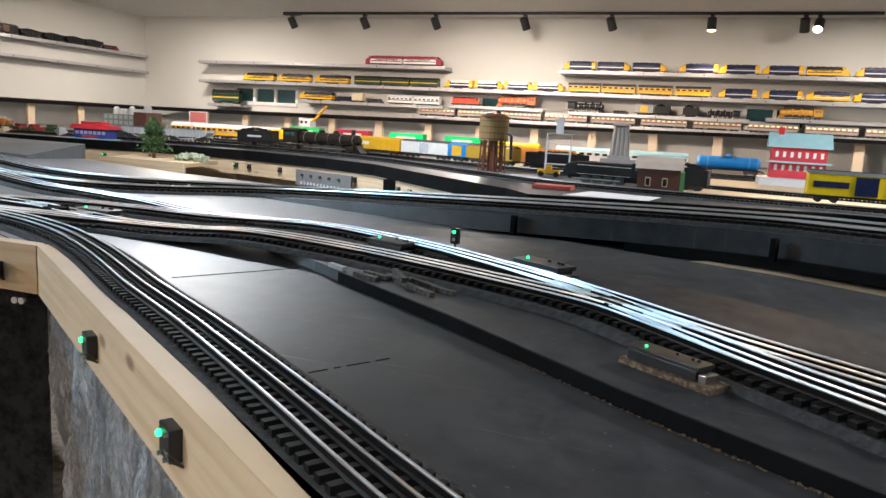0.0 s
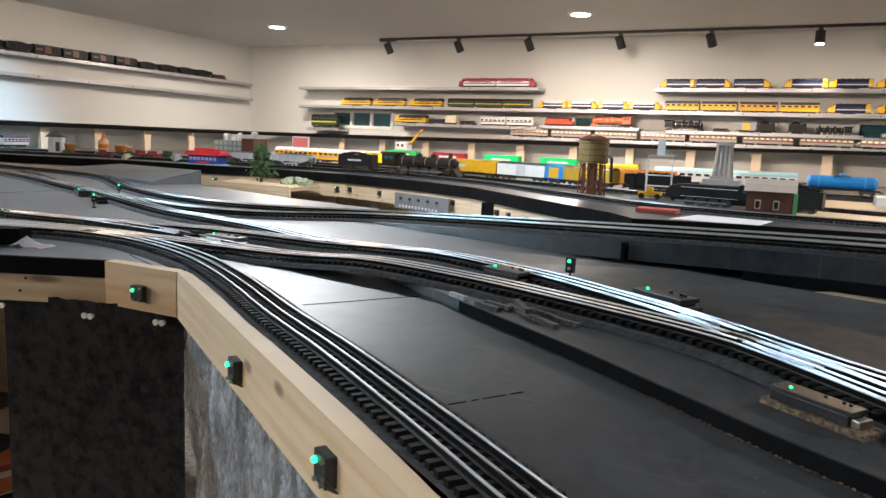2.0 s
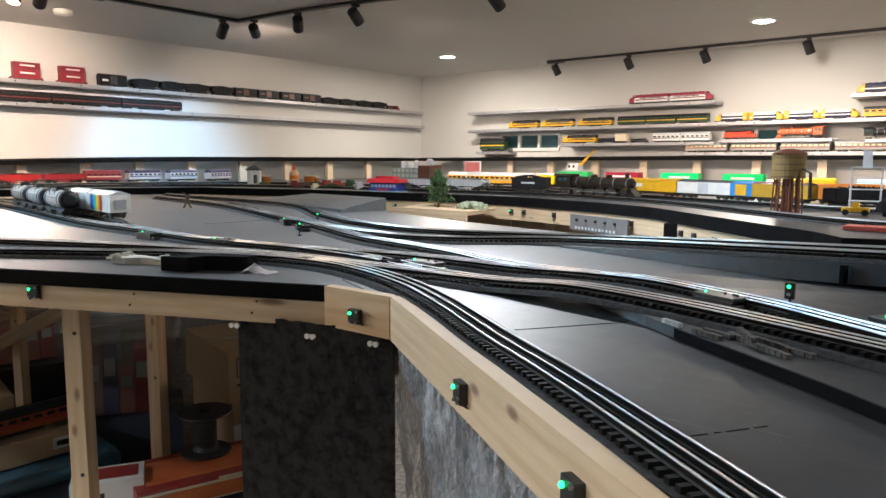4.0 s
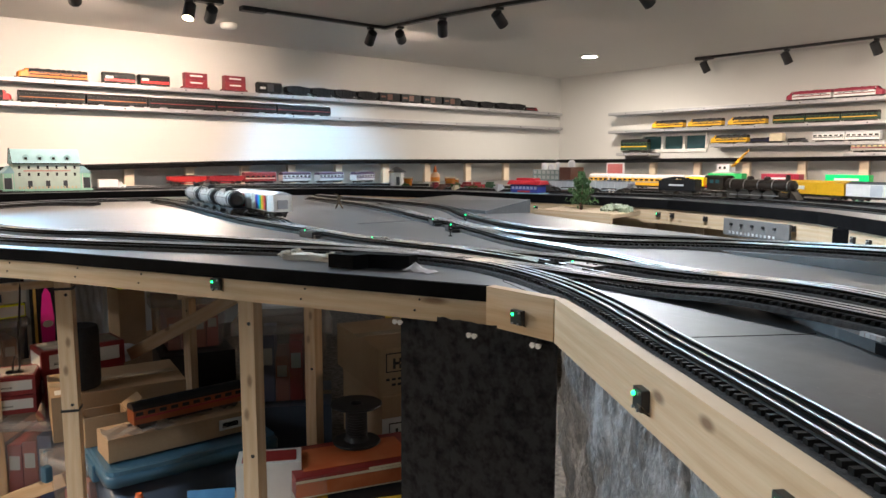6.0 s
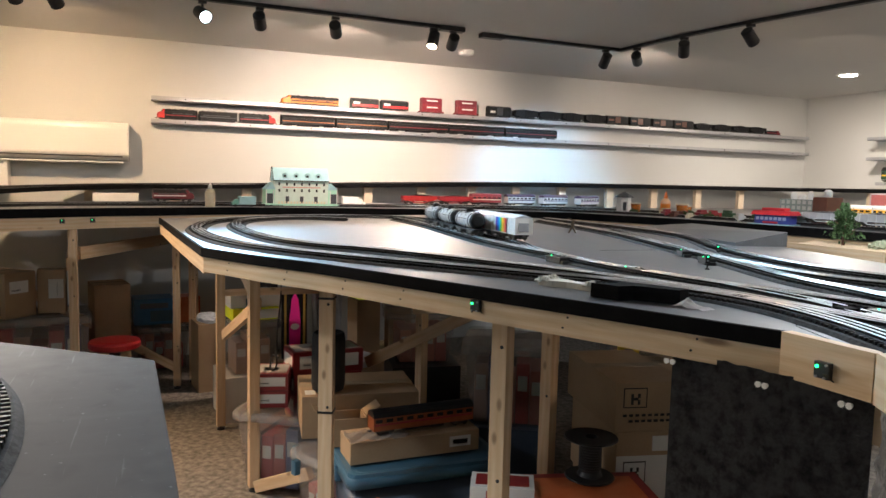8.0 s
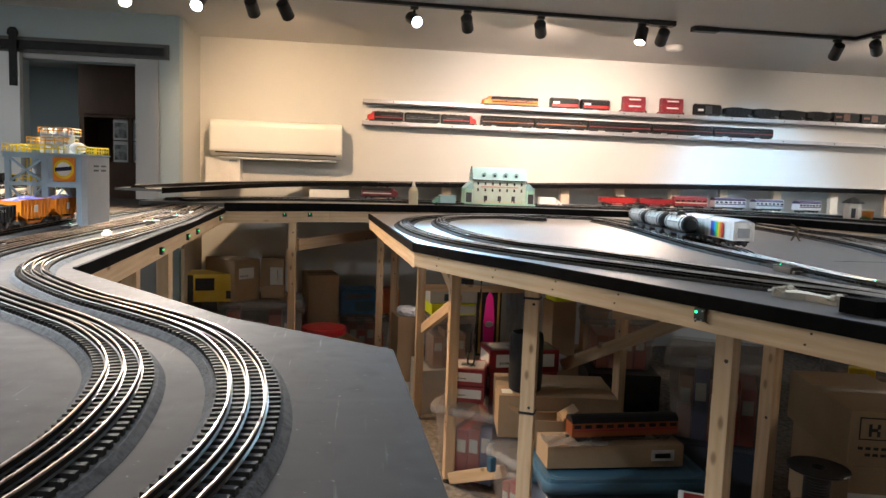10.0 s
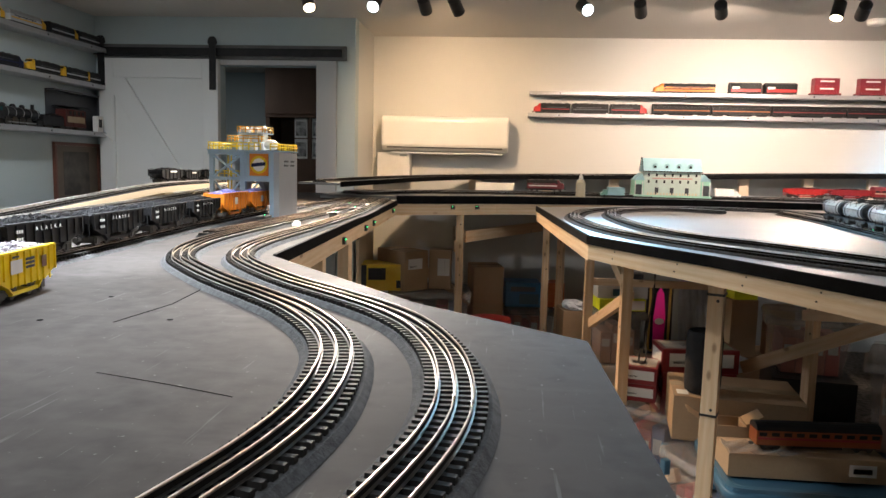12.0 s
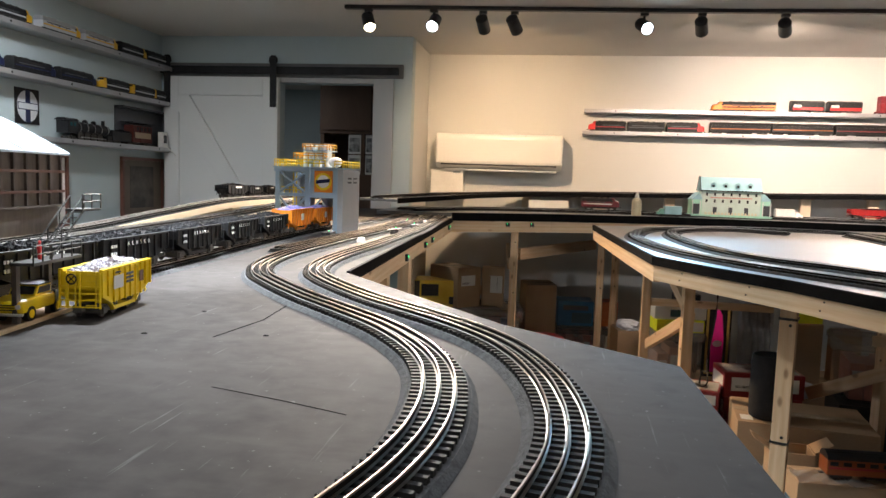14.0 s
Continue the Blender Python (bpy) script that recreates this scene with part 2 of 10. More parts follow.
def box(bm, x0, y0, z0, x1, y1, z1, m=None):
    vs = [bm.verts.new(Vector((x, y, z))) for x in (x0, x1) for y in (y0, y1) for z in (z0, z1)]
    if m:
        for v in vs:
            v.co = m @ v.co
    for f in ((0, 1, 3, 2), (4, 6, 7, 5), (0, 4, 5, 1), (2, 3, 7, 6), (0, 2, 6, 4), (1, 5, 7, 3)):
        bm.faces.new([vs[i] for i in f])
    return vs


def prism(bm, poly, z0, z1):
    """An upright slab over a plan outline (counter-clockwise); z0, z1 may be lists, a height for each corner."""
    n = len(poly)
    lo = [bm.verts.new((p[0], p[1], z0[i] if isinstance(z0, list) else z0)) for i, p in enumerate(poly)]
    hi = [bm.verts.new((p[0], p[1], z1[i] if isinstance(z1, list) else z1)) for i, p in enumerate(poly)]
    bm.faces.new(hi)
    bm.faces.new(lo[::-1])
    for i in range(n):
        j = (i + 1) % n
        bm.faces.new((lo[i], lo[j], hi[j], hi[i]))


def profile_x(bm, outline, x0, x1):
    """A side outline in (y, z), carried along x."""
    a = [bm.verts.new((x0, y, z)) for y, z in outline]
    b = [bm.verts.new((x1, y, z)) for y, z in outline]
    n = len(outline)
    bm.faces.new(a[::-1])
    bm.faces.new(b)
    for i in range(n):
        j = (i + 1) % n
        bm.faces.new((a[i], a[j], b[j], b[i]))


def profile_y(bm, outline, y0, y1):
    """A side outline in (x, z), carried along y."""
    a = [bm.verts.new((x, y0, z)) for x, z in outline]
    b = [bm.verts.new((x, y1, z)) for x, z in outline]
    n = len(outline)
    bm.faces.new(a)
    bm.faces.new(b[::-1])
    for i in range(n):
        j = (i + 1) % n
        bm.faces.new((a[j], a[i], b[i], b[j]))


def rod(bm, p0, p1, r0, r1=None, seg=10):
    p0, p1 = Vector(p0), Vector(p1)
    r1 = r0 if r1 is None else r1
    d = (p1 - p0)
    q = d.to_track_quat("Z", "Y").to_matrix()
    ring = [[bm.verts.new(p + q @ Vector((r * math.cos(2 * math.pi * k / seg), r * math.sin(2 * math.pi * k / seg), 0))) for k in range(seg)] for p, r in ((p0, r0), (p1, r1))]
    for k in range(seg):
        j = (k + 1) % seg
        bm.faces.new((ring[0][k], ring[0][j], ring[1][j], ring[1][k]))
    bm.faces.new(ring[0][::-1])
    bm.faces.new(ring[1])


def lathe(bm, rows, seg=16, at=(0, 0, 0)):
    """Rows of (radius, z) turned about the upright."""
    at = Vector(at)
    rings = [[bm.verts.new(at + Vector((r * math.cos(2 * math.pi * k / seg), r * math.sin(2 * math.pi * k / seg), z))) for k in range(seg)] for r, z in rows]
    for a, b in zip(rings, rings[1:]):
        for k in range(seg):
            j = (k + 1) % seg
            bm.faces.new((a[k], a[j], b[j], b[k]))
    bm.faces.new(rings[0][::-1])
    bm.faces.new(rings[-1])


def finish(bm, name, mat, bevel=0.0, smooth=False):
    if bevel:
        bmesh.ops.bevel(bm, geom=bm.edges[:] , offset=bevel, segments=2, affect="EDGES", clamp_overlap=True, profile=0.6)
    bmesh.ops.recalc_face_normals(bm, faces=bm.faces[:])
    me = bpy.data.meshes.new(name)
    bm.to_mesh(me)
    bm.free()
    if mat:
        me.materials.append(mat)
    if smooth:
        for p in me.polygons:
            p.use_smooth = True
    return me


def part(name, bm, mat, parent=None, label="", bevel=0.0, smooth=False):
    """Links a bmesh as one mesh object under a thing or a part."""
    ob = new(name, finish(bm, name, mat, bevel, smooth))
    if parent:
        ob.parent = parent
    if label:
        ob["label"] = label
    return ob


def thing(name, label, category, group="", kind=""):
    return tagged(new(name), label, category, group, kind)


def solid(name, bm, mat, label, category, group="", kind="", bevel=0.0, smooth=False):
    return tagged(part(name, bm, mat, None, "", bevel, smooth), label, category, group, kind)


def put(ob, x, y, z, deg=0.0, tilt=0.0):
    ob.matrix_world = pose(x, y, z, 0, tilt, deg)
    return ob


def spline(pts, step=0.012):
    """Points at even steps along a smooth line through pts (x, y, z)."""
    P = [np.array(p if len(p) == 3 else (*p, TOP), float) for p in pts]
    P = [2 * P[0] - P[1]] + P + [2 * P[-1] - P[-2]]
    out = []
    for a, b, c, d in zip(P, P[1:], P[2:], P[3:]):
        for k in range(24):
            t = k / 24
            out.append(0.5 * (2 * b + (c - a) * t + (2 * a - 5 * b + 4 * c - d) * t * t + (3 * b - a - 3 * c + d) * t ** 3))
    out.append(P[-2])
    out = np.array(out)
    s = np.r_[0, np.cumsum(np.linalg.norm(np.diff(out, axis=0), axis=1))]
    q = np.linspace(0, s[-1], max(2, int(round(s[-1] / step)) + 1))
    return np.stack([np.interp(q, s, out[:, k]) for k in range(3)], 1)


def normals(line):
    d = np.gradient(line, axis=0)
    d[:, 2] = 0
    d /= np.linalg.norm(d, axis=1)[:, None]
    return d, np.stack([-d[:, 1], d[:, 0], 0 * d[:, 0]], 1)


def sweep(bm, line, outline, closed=True):
    """Carries an outline in (sideways, up) along a line."""
    _, nn = normals(line)
    rings = [[bm.verts.new(Vector(p + n * u) + Vector((0, 0, v))) for u, v in outline] for p, n in zip(line, nn)]
    k = len(outline)
    for a, b in zip(rings, rings[1:]):
        for i in range(k):
            j = (i + 1) % k
            bm.faces.new((a[i], b[i], b[j], a[j]))
    bm.faces.new(rings[0])
    bm.faces.new(rings[-1][::-1])


GAUGE = 0.0143
TIE_MESH = None


def tie_mesh():
    global TIE_MESH
    if TIE_MESH is None:
        bm = bmesh.new()
        profile_y(bm, [(-0.0031, 0), (0.0031, 0), (0.0026, 0.0048), (-0.0026, 0.0048)], -0.0255, 0.0255)
        TIE_MESH = finish(bm, "tie", TIE)
    return TIE_MESH


def track(label, pts, near=None, bed=0.006, lift=0.0, group="three-rail tracks", shine=STEEL, bedw=0.0335, foot=None):
    """A three-rail track with its roadbed. near: a test by (x, y) for the stretch whose ties are parts of their own."""
    line = spline(pts, 0.02)
    line[:, 2] += lift
    t = thing("track", label, "model railway track", group)
    bm = bmesh.new()
    sweep(bm, line, [(-bedw - 0.006, 0.0005), (bedw + 0.006, 0.0005), (bedw, bed), (-bedw, bed)])
    part("roadbed", bm, BED, t, "grey granular roadbed")
    bm = bmesh.new()
    sweep(bm, line, [(-0.0235, bed), (0.0235, bed), (0.0235, bed + 0.0006), (-0.0235, bed + 0.0006)])
    part("tie_base", bm, EDGE, t, "black strip between the ties")
    for off, mt in ((-GAUGE, shine), (0, DULLRAIL if shine is STEEL else shine), (GAUGE, shine)):
        z = bed + 0.0046
        w = 0.0009 if off else 0.0008
        bm = bmesh.new()
        sweep(bm, line, [(off - 0.0005, z + 0.0008), (off + 0.0005, z + 0.0008), (off + 0.0005, z + 0.0049), (off - 0.0005, z + 0.0049)])
        web = part("rail", bm, RAILWEB, t, "rail web coloured dark for its shade")
        bm = bmesh.new()
        sweep(bm, line, [(off - w, z + 0.0049), (off + w, z + 0.0049), (off + w, z + 0.0056), (off + w * 0.7, z + 0.0064), (off - w * 0.7, z + 0.0064), (off - w, z + 0.0056)])
        part("rail_head", bm, mt, web, "bare steel rail head")
        bm = bmesh.new()
        sweep(bm, line, [(off - 0.0022, z), (off + 0.0022, z), (off + 0.0022, z + 0.0004), (off + 0.0006, z + 0.0009), (off - 0.0006, z + 0.0009), (off - 0.0022, z + 0.0004)])
        part("rail_foot", bm, foot or DULLFOOT, web, "dull steel rail foot" if foot is None else "bare steel rail foot")
    ties = spline([tuple(p) for p in line[:: 4]] + [tuple(line[-1])], 0.0118)
    d, _ = normals(ties)
    rest, count = [], 0
    for p, e in zip(ties, d):
        m = Matrix.Translation((p[0], p[1], p[2] + bed - 0.0002)) @ Matrix.Rotation(math.atan2(e[1], e[0]), 4, "Z")
        if near and near(p[0], p[1]) and count < 300:
            ob = new("tie", tie_mesh())
            ob.parent, ob.matrix_basis = t, m
            count += 1
        else:
            rest.append(m)
    if rest:
        bm = bmesh.new()
        for m in rest:
            box(bm, -0.003, -0.0255, 0, 0.003, 0.0255, 0.0048, m)
        part("tie_run", bm, TIE, t, "dark plastic ties")["kind"] = "stuff"
    return t

# ---- the room ----


def wall(name, pieces, mat, label):
    bm = bmesh.new()
    for p in pieces:
        box(bm, *p)
    return solid(name, bm, mat, label, "wall", kind="structure")


bm = bmesh.new()
box(bm, -8.0, -5.2, FLOOR - 0.1, XE + 0.1, YN + 0.1, FLOOR)
solid("floor", bm, FLOORM, "worn grey-brown short-pile floor under the tables", "floor", kind="structure")
bm = bmesh.new()
box(bm, -8.0, -5.2, CEIL, XE + 0.1, YN + 0.1, CEIL + 0.1)
solid("ceiling", bm, CEILM, "plain off-white plastered ceiling", "ceiling", kind="structure")
wall("wall_west", [(XW - 0.1, YR - 0.1, FLOOR, XW, YN + 0.1, CEIL)], WALL, "off-white painted wall behind the train shelves")
WINS = [(-4.30, -3.62), (-2.12, -1.62), (0.16, 0.56)]
WZ0, WZ1 = 1.325, 1.455
xs = [XW] + [x for w in WINS for x in w] + [XE]
pieces = [(XW, YN, FLOOR, XE, YN + 0.1, WZ0), (XW, YN, WZ1, XE, YN + 0.1, CEIL)]
pieces += [(xs[i], YN, WZ0, xs[i + 1], YN + 0.1, WZ1) for i in range(0, len(xs), 2)]
wall("wall_north", pieces, WALL, "off-white painted wall with low windows and train shelves")
wall("wall_east", [(XE, YS, FLOOR, XE + 0.1, YN + 0.1, CEIL)], WALL, "plain off-white painted wall")
wall("wall_south", [(XD - 0.1, YS - 0.1, FLOOR, XE + 0.1, YS, CEIL)], DIMWALL, "pale grey-blue painted wall with train shelves")
DO0, DO1, DZ = -2.11, -1.48, 1.79
wall("wall_door", [(XD - 0.1, YS, FLOOR, XD, DO0, CEIL), (XD - 0.1, DO1, FLOOR, XD, YR, CEIL), (XD - 0.1, DO0, DZ, XD, DO1, CEIL)], DIMWALL, "pale grey-blue wall with a doorway")
wall("wall_return", [(XW - 0.1, YR - 0.1, FLOOR, XD - 0.1, YR, CEIL)], WALL, "short off-white painted wall beside the doorway")
wall("wall_back_room", [(-7.6, -5.1, FLOOR, -7.5, YR - 0.1, CEIL), (-7.5, -5.1, FLOOR, XD - 0.1, -5.0, CEIL), (-7.5, YR - 0.1, FLOOR, XW - 0.1, YR, CEIL), (XD - 0.1, -5.0, FLOOR, XD, YS - 0.1, CEIL)], DIMWALL, "dim painted walls of the room behind the doorway")

GLASS = material("window_glass", (0.03, 0.09, 0.10), 0.08, scale=2, fine=9, mix=0.4)
FRAMEM = material("window_frame_white", (0.72, 0.72, 0.7), 0.5, mix=0.3)
for i, (a, b) in enumerate(WINS):
    w = thing("window_%d" % (i + 1), "low white-framed window with dark panes, seen at night", "window", kind="structure")
    n = 3 if b - a > 0.6 else 2
    bm = bmesh.new()
    box(bm, a, YN - 0.012, WZ0 - 0.03, b, YN + 0.04, WZ0)
    box(bm, a, YN - 0.012, WZ1 - 0.012, b, YN + 0.04, WZ1 + 0.012)
    for k in range(n + 1):
        x = a + (b - a) * k / n
        box(bm, x - 0.013, YN - 0.0125, WZ0, x + 0.013, YN + 0.04, WZ1 - 0.012)
    part("window_frame", bm, FRAMEM, w, bevel=0.002)
    for k in range(n):
        bm = bmesh.new()
        box(bm, a + (b - a) * k / n + 0.013, YN + 0.018, WZ0, a + (b - a) * (k + 1) / n - 0.013, YN + 0.024, WZ1 - 0.012)
        part("pane", bm, GLASS, w)

# barn door and its rail
DOORM = material("door_white", (0.68, 0.7, 0.7), 0.6, alt=(0.73, 0.74, 0.74), scale=3, fine=120, mix=0.4)
CASING = material("casing_grey", (0.42, 0.43, 0.44), 0.6, alt=(0.47, 0.48, 0.49), scale=3, fine=120, mix=0.4)
IRON = material("black_iron", (0.01, 0.01, 0.011), 0.55, spec=0.25, scale=20, fine=150)
door = thing("barn_door", "white-painted sliding barn door with a diagonal brace, hung half open", "door")
D0, D1, DB, DT = -2.87, -2.09, FLOOR + 0.02, 1.815
bm = bmesh.new()
box(bm, XD + 0.035, D0, DB, XD + 0.06, D1, DT)
part("panel", bm, DOORM, door)
bm = bmesh.new()
for y0, y1, z0, z1 in ((D0, D0 + 0.1, DB, DT), (D1 - 0.1, D1, DB, DT), (D0 + 0.1, D1 - 0.1, DT - 0.12, DT), (D0 + 0.1, D1 - 0.1, DB, DB + 0.15)):
    box(bm, XD + 0.06, y0, z0, XD + 0.08, y1, z1)
part("frame", bm, DOORM, door, bevel=0.004)
bm = bmesh.new()
y0, z0, y1, z1 = D0 + 0.1, DT - 0.14, D1 - 0.1, 0.55
w = 0.05
prof = [(y0 + 0.075, z0 + 0.02), (y0, z0 + 0.02), (y0, z0 - 0.085), (y1, z0 - 0.98), (y1, z0 - 0.78)]
profile_x(bm, prof, XD + 0.06, XD + 0.084)
part("brace", bm, DOORM, door, bevel=0.004)
for y in (D0 + 0.025, D1 - 0.03):
    bm = bmesh.new()
    profile_x(bm, [(y - 0.021, DT - 0.19), (y + 0.021, DT - 0.19), (y + 0.021, DT + 0.085), (y + 0.03, DT + 0.095), (y + 0.026, DT + 0.12), (y + 0.014, DT + 0.135), (y - 0.014, DT + 0.135), (y - 0.026, DT + 0.12), (y - 0.03, DT + 0.095), (y - 0.021, DT + 0.085)], XD + 0.0815, XD + 0.088)
    hg = part("hanger", bm, IRON, door, "black strap hanger with a covered wheel")
    for z in (DT - 0.16, DT - 0.09):
        bm = bmesh.new()
        rod(bm, (XD + 0.088, y, z), (XD + 0.094, y, z), 0.008, seg=8)
        part("bolt", bm, IRON, hg)
bm = bmesh.new()
box(bm, XD + 0.05, -2.91, 1.838, XD + 0.058, -1.31, 1.885)
rail = solid("door_rail", bm, IRON, "black iron sliding-door rail on a wooden header", "door rail", kind="structure")
bm = bmesh.new()
box(bm, XD, -2.91, 1.823, XD + 0.022, -1.29, 1.91)
solid("header_board", bm, material("grey_stained_board", (0.13, 0.13, 0.135), 0.7, alt=(0.17, 0.17, 0.17), scale=8, fine=90), "painted header board behind the door rail", "trim", kind="structure", bevel=0.003)
bm = bmesh.new()
box(bm, XD, DO1, FLOOR, XD + 0.018, DO1 + 0.13, 1.82)
box(bm, XD, DO0, DZ, XD + 0.018, DO1, 1.82)
solid("trim", bm, CASING, "grey-white door casing round the doorway", "trim", kind="structure", bevel=0.002)
DWOOD = material("dark_wood", (0.1, 0.055, 0.036), 0.5, alt=(0.14, 0.08, 0.05), scale=5, fine=60, stretch=(1, 1, 0.2))
cup = thing("cupboard", "dark brown wooden cupboard with an open niche in the dim room", "cupboard")
for n, a in (("upper_case", (-7.2, -2.52, 1.6, -6.8, -1.5, 2.05)), ("lower_case", (-7.2, -2.52, FLOOR, -6.8, -1.5, 1.22)), ("back", (-7.2, -2.5, 1.22, -7.17, -1.52, 1.6)), ("upright", (-7.17, -2.52, 1.22, -6.82, -2.48, 1.6)), ("upright", (-7.17, -2.115, 1.22, -6.815, -2.085, 1.6)), ("upright", (-7.17, -1.54, 1.22, -6.82, -1.5, 1.6))):
    bm = bmesh.new()
    box(bm, *a)
    part(n, bm, DWOOD, cup, bevel=0.004)
for y in (-2.49, -1.99):
    bm = bmesh.new()
    box(bm, -6.8, y, 1.63, -6.782, y + 0.47, 2.03)
    part("door", bm, DWOOD, cup, bevel=0.004)


# ---- tables ----
FA = [(1.75, -0.945), (-0.156, 0.261), (-0.775, 0.655)]          # board along the aisle
FB = [(-0.775, 0.655), (-0.906, 0.640)]
FC = [(-0.906, 0.640), (-1.136, 0.531), (-1.5, 0.352), (-1.835, 0.191), (-2.03, 0.073), (-2.25, -0.036)]
FD = [(-2.25, -0.036), (-3.0, -0.08), (-3.76, -0.118)]
A_BACK = [(-4.12, 0.45), (-4.25, 1.5), (-3.9, 2.05), (-3.0, 2.2), (-2.3, 1.98), (-1.5, 1.74), (-0.9, 1.62), (-0.4, 1.5), (0.3, 1.28), (1.0, 0.95), (2.2, 0.4), (2.6, -0.4)]
A_POLY = (FA + FB[1:] + FC[1:] + FD[1:])[::1] + A_BACK
bm = bmesh.new()
prism(bm, A_POLY[::-1], TOP - 0.019, TOP)
solid("table_top", bm, BLACKTOP, "black-painted plywood layout table, scuffed and scratched", "layout table", kind="structure")
B_POLY = [(-3.95, -0.845), (-1.61, -0.735), (-1.17, -0.386), (-0.996, -0.180), (-0.669, -0.171), (-0.33, -0.165), (0.16, -0.45), (0.3, -1.8), (-4.72, -1.8), (-4.72, -1.27), (-3.95, -1.27)]
bm = bmesh.new()
prism(bm, B_POLY[::-1], TOP - 0.019, TOP)
solid("table_top", bm, GREYTOP, "dark grey painted plywood layout table with worn seams", "layout table", kind="structure")
OF = [(-3.95, -0.845), (-4.25, -0.33), (-4.46, 0.25), (-4.5, 0.9), (-4.46, 1.6), (-4.1, 2.33), (-3.3, 2.62), (-2.47, 2.74), (-2.0, 2.76), (-1.5, 2.62), (-1.2, 2.47), (-0.9, 2.2), (-0.5, 1.85)]
OG = [(-0.5, 1.85), (-0.42, 1.74), (-0.15, 1.83), (0.3, 1.94), (1.2, 1.92), (3.55, 1.8)]
O_POLY = OF + OG[1:] + [(3.55, YN - 0.02), (XW + 0.02, YN - 0.02), (XW + 0.02, -0.45), (-5.15, -0.53), (-4.9, -0.8), (-4.85, -1.25), (-3.95, -1.25)]
bm = bmesh.new()
prism(bm, O_POLY, OUT - 0.019, OUT)
solid("table_top", bm, BLACKTOP, "dark painted outer layout table along the walls", "layout table", kind="structure")


def strip(name, pts, outline, mat, label, category, z=0.0, kind="structure"):
    bm = bmesh.new()
    sweep(bm, np.array([(x, y, z) for x, y in pts], float), outline)
    return solid(name, bm, mat, label, category, kind=kind)


def boardline(u0, u1, z0, z1):
    return [(u0, z0), (u1, z0), (u1, z1), (u0, z1)]


# pine boards: along the aisle, at the short corner, round the peninsula
strip("fascia_board", FA[:2] + [(-0.755, 0.6425)], boardline(-0.004, 0.014, 0.942, 1.006), PINE, "bare knotty pine board along the table edge", "fascia board")
strip("fascia_board", [(-0.7645, 0.648), (-0.90, 0.644)], boardline(-0.001, 0.018, 0.943, 1.005), PINE, "short bare pine board at the table corner", "fascia board")
strip("fascia_board", FC, boardline(-0.016, 0.003, 0.938, 0.979), PINE, "bare pine board with screw heads under the black edging", "fascia board")
strip("fascia_board", FD, boardline(-0.016, 0.003, 0.932, 0.979), PINE, "bare pine board under the black edging", "fascia board")
strip("edging", FC, boardline(0.0005, 0.009, 0.979, 1.004), EDGE, "black foam edging along the table rim", "edging")
strip("edging", FD, boardline(0.0005, 0.009, 0.979, 1.004), EDGE, "black foam edging along the table rim", "edging")
BF = [(-0.3, -0.17), (-0.669, -0.171), (-0.996, -0.180), (-1.17, -0.386), (-1.61, -0.735)]
strip("edge_board", BF, [(0.012, 0.94), (0.03, 0.94), (0.03, 0.98), (0.012, 0.98)], PINE, "pine rim board under the grey table", "edge board")
BG = [(-1.61, -0.735), (-3.95, -0.845)]
strip("fascia_board", BG, boardline(-0.003, 0.016, 0.93, 0.977), PINE, "pine board with green indicator lamps", "fascia board")
strip("edging", BG, boardline(-0.008, -0.0005, 0.977, 1.003), EDGE, "black edging along the table rim", "edging")
WHITEBOARD = pine_material("pale_board", (0.56, 0.43, 0.28), (0.66, 0.53, 0.37), knots=0.4)
strip("fascia_board", OF[:8][::-1], boardline(-0.018, 0.003, 0.925, 0.985), WHITEBOARD, "pale bare board under the outer table rim", "fascia board")
strip("fascia_board", OF[7:][::-1], boardline(-0.018, 0.003, 0.918, 0.985), WHITEBOARD, "pale bare board with indicator lamps and switches", "fascia board")
strip("edging", (OF + OG[1:])[::-1], boardline(0.0005, 0.009, 0.985, 1.028), EDGE, "black edging along the outer table rim", "edging")

# raised black roadbed sheet under the main lines
RAISE = 0.013
R_EDGE = [(0.9, -0.12), (0.25, 0.279), (0.095, 0.377), (0.039, 0.411), (-0.03, 0.454), (-0.128, 0.524), (-0.193, 0.571), (-0.271, 0.621), (-0.368, 0.683), (-0.46, 0.745), (-0.587, 0.834)]
R_POLY = R_EDGE + [(-0.62, 0.95), (-0.5, 1.08), (-0.2, 1.1), (0.1, 1.0), (0.6, 0.7), (1.4, 0.2)]
bm = bmesh.new()
prism(bm, R_POLY[::-1], 1.0005, [TOP + RAISE * (0.15 if p[0] < -0.55 else 1.0) for p in R_POLY[::-1]])
solid("roadbed_sheet", bm, BLACKTOP, "black-painted raised sheet under the main lines", "roadbed sheet", kind="structure")

re_line = np.array([(x, y, 0.0) for x, y in R_EDGE[:-2]], float)
# black strip added to keep the sheet's front as dark as in shade
bm = bmesh.new()
sweep(bm, re_line, [(0.0002, TOP + 0.0006), (0.0016, TOP + 0.0006), (0.0016, TOP + RAISE - 0.0009), (0.0002, TOP + RAISE - 0.0009)])
solid("edging", bm, EDGE, "rough black strip for the shade on the raised sheet's side", "edging", kind="structure")
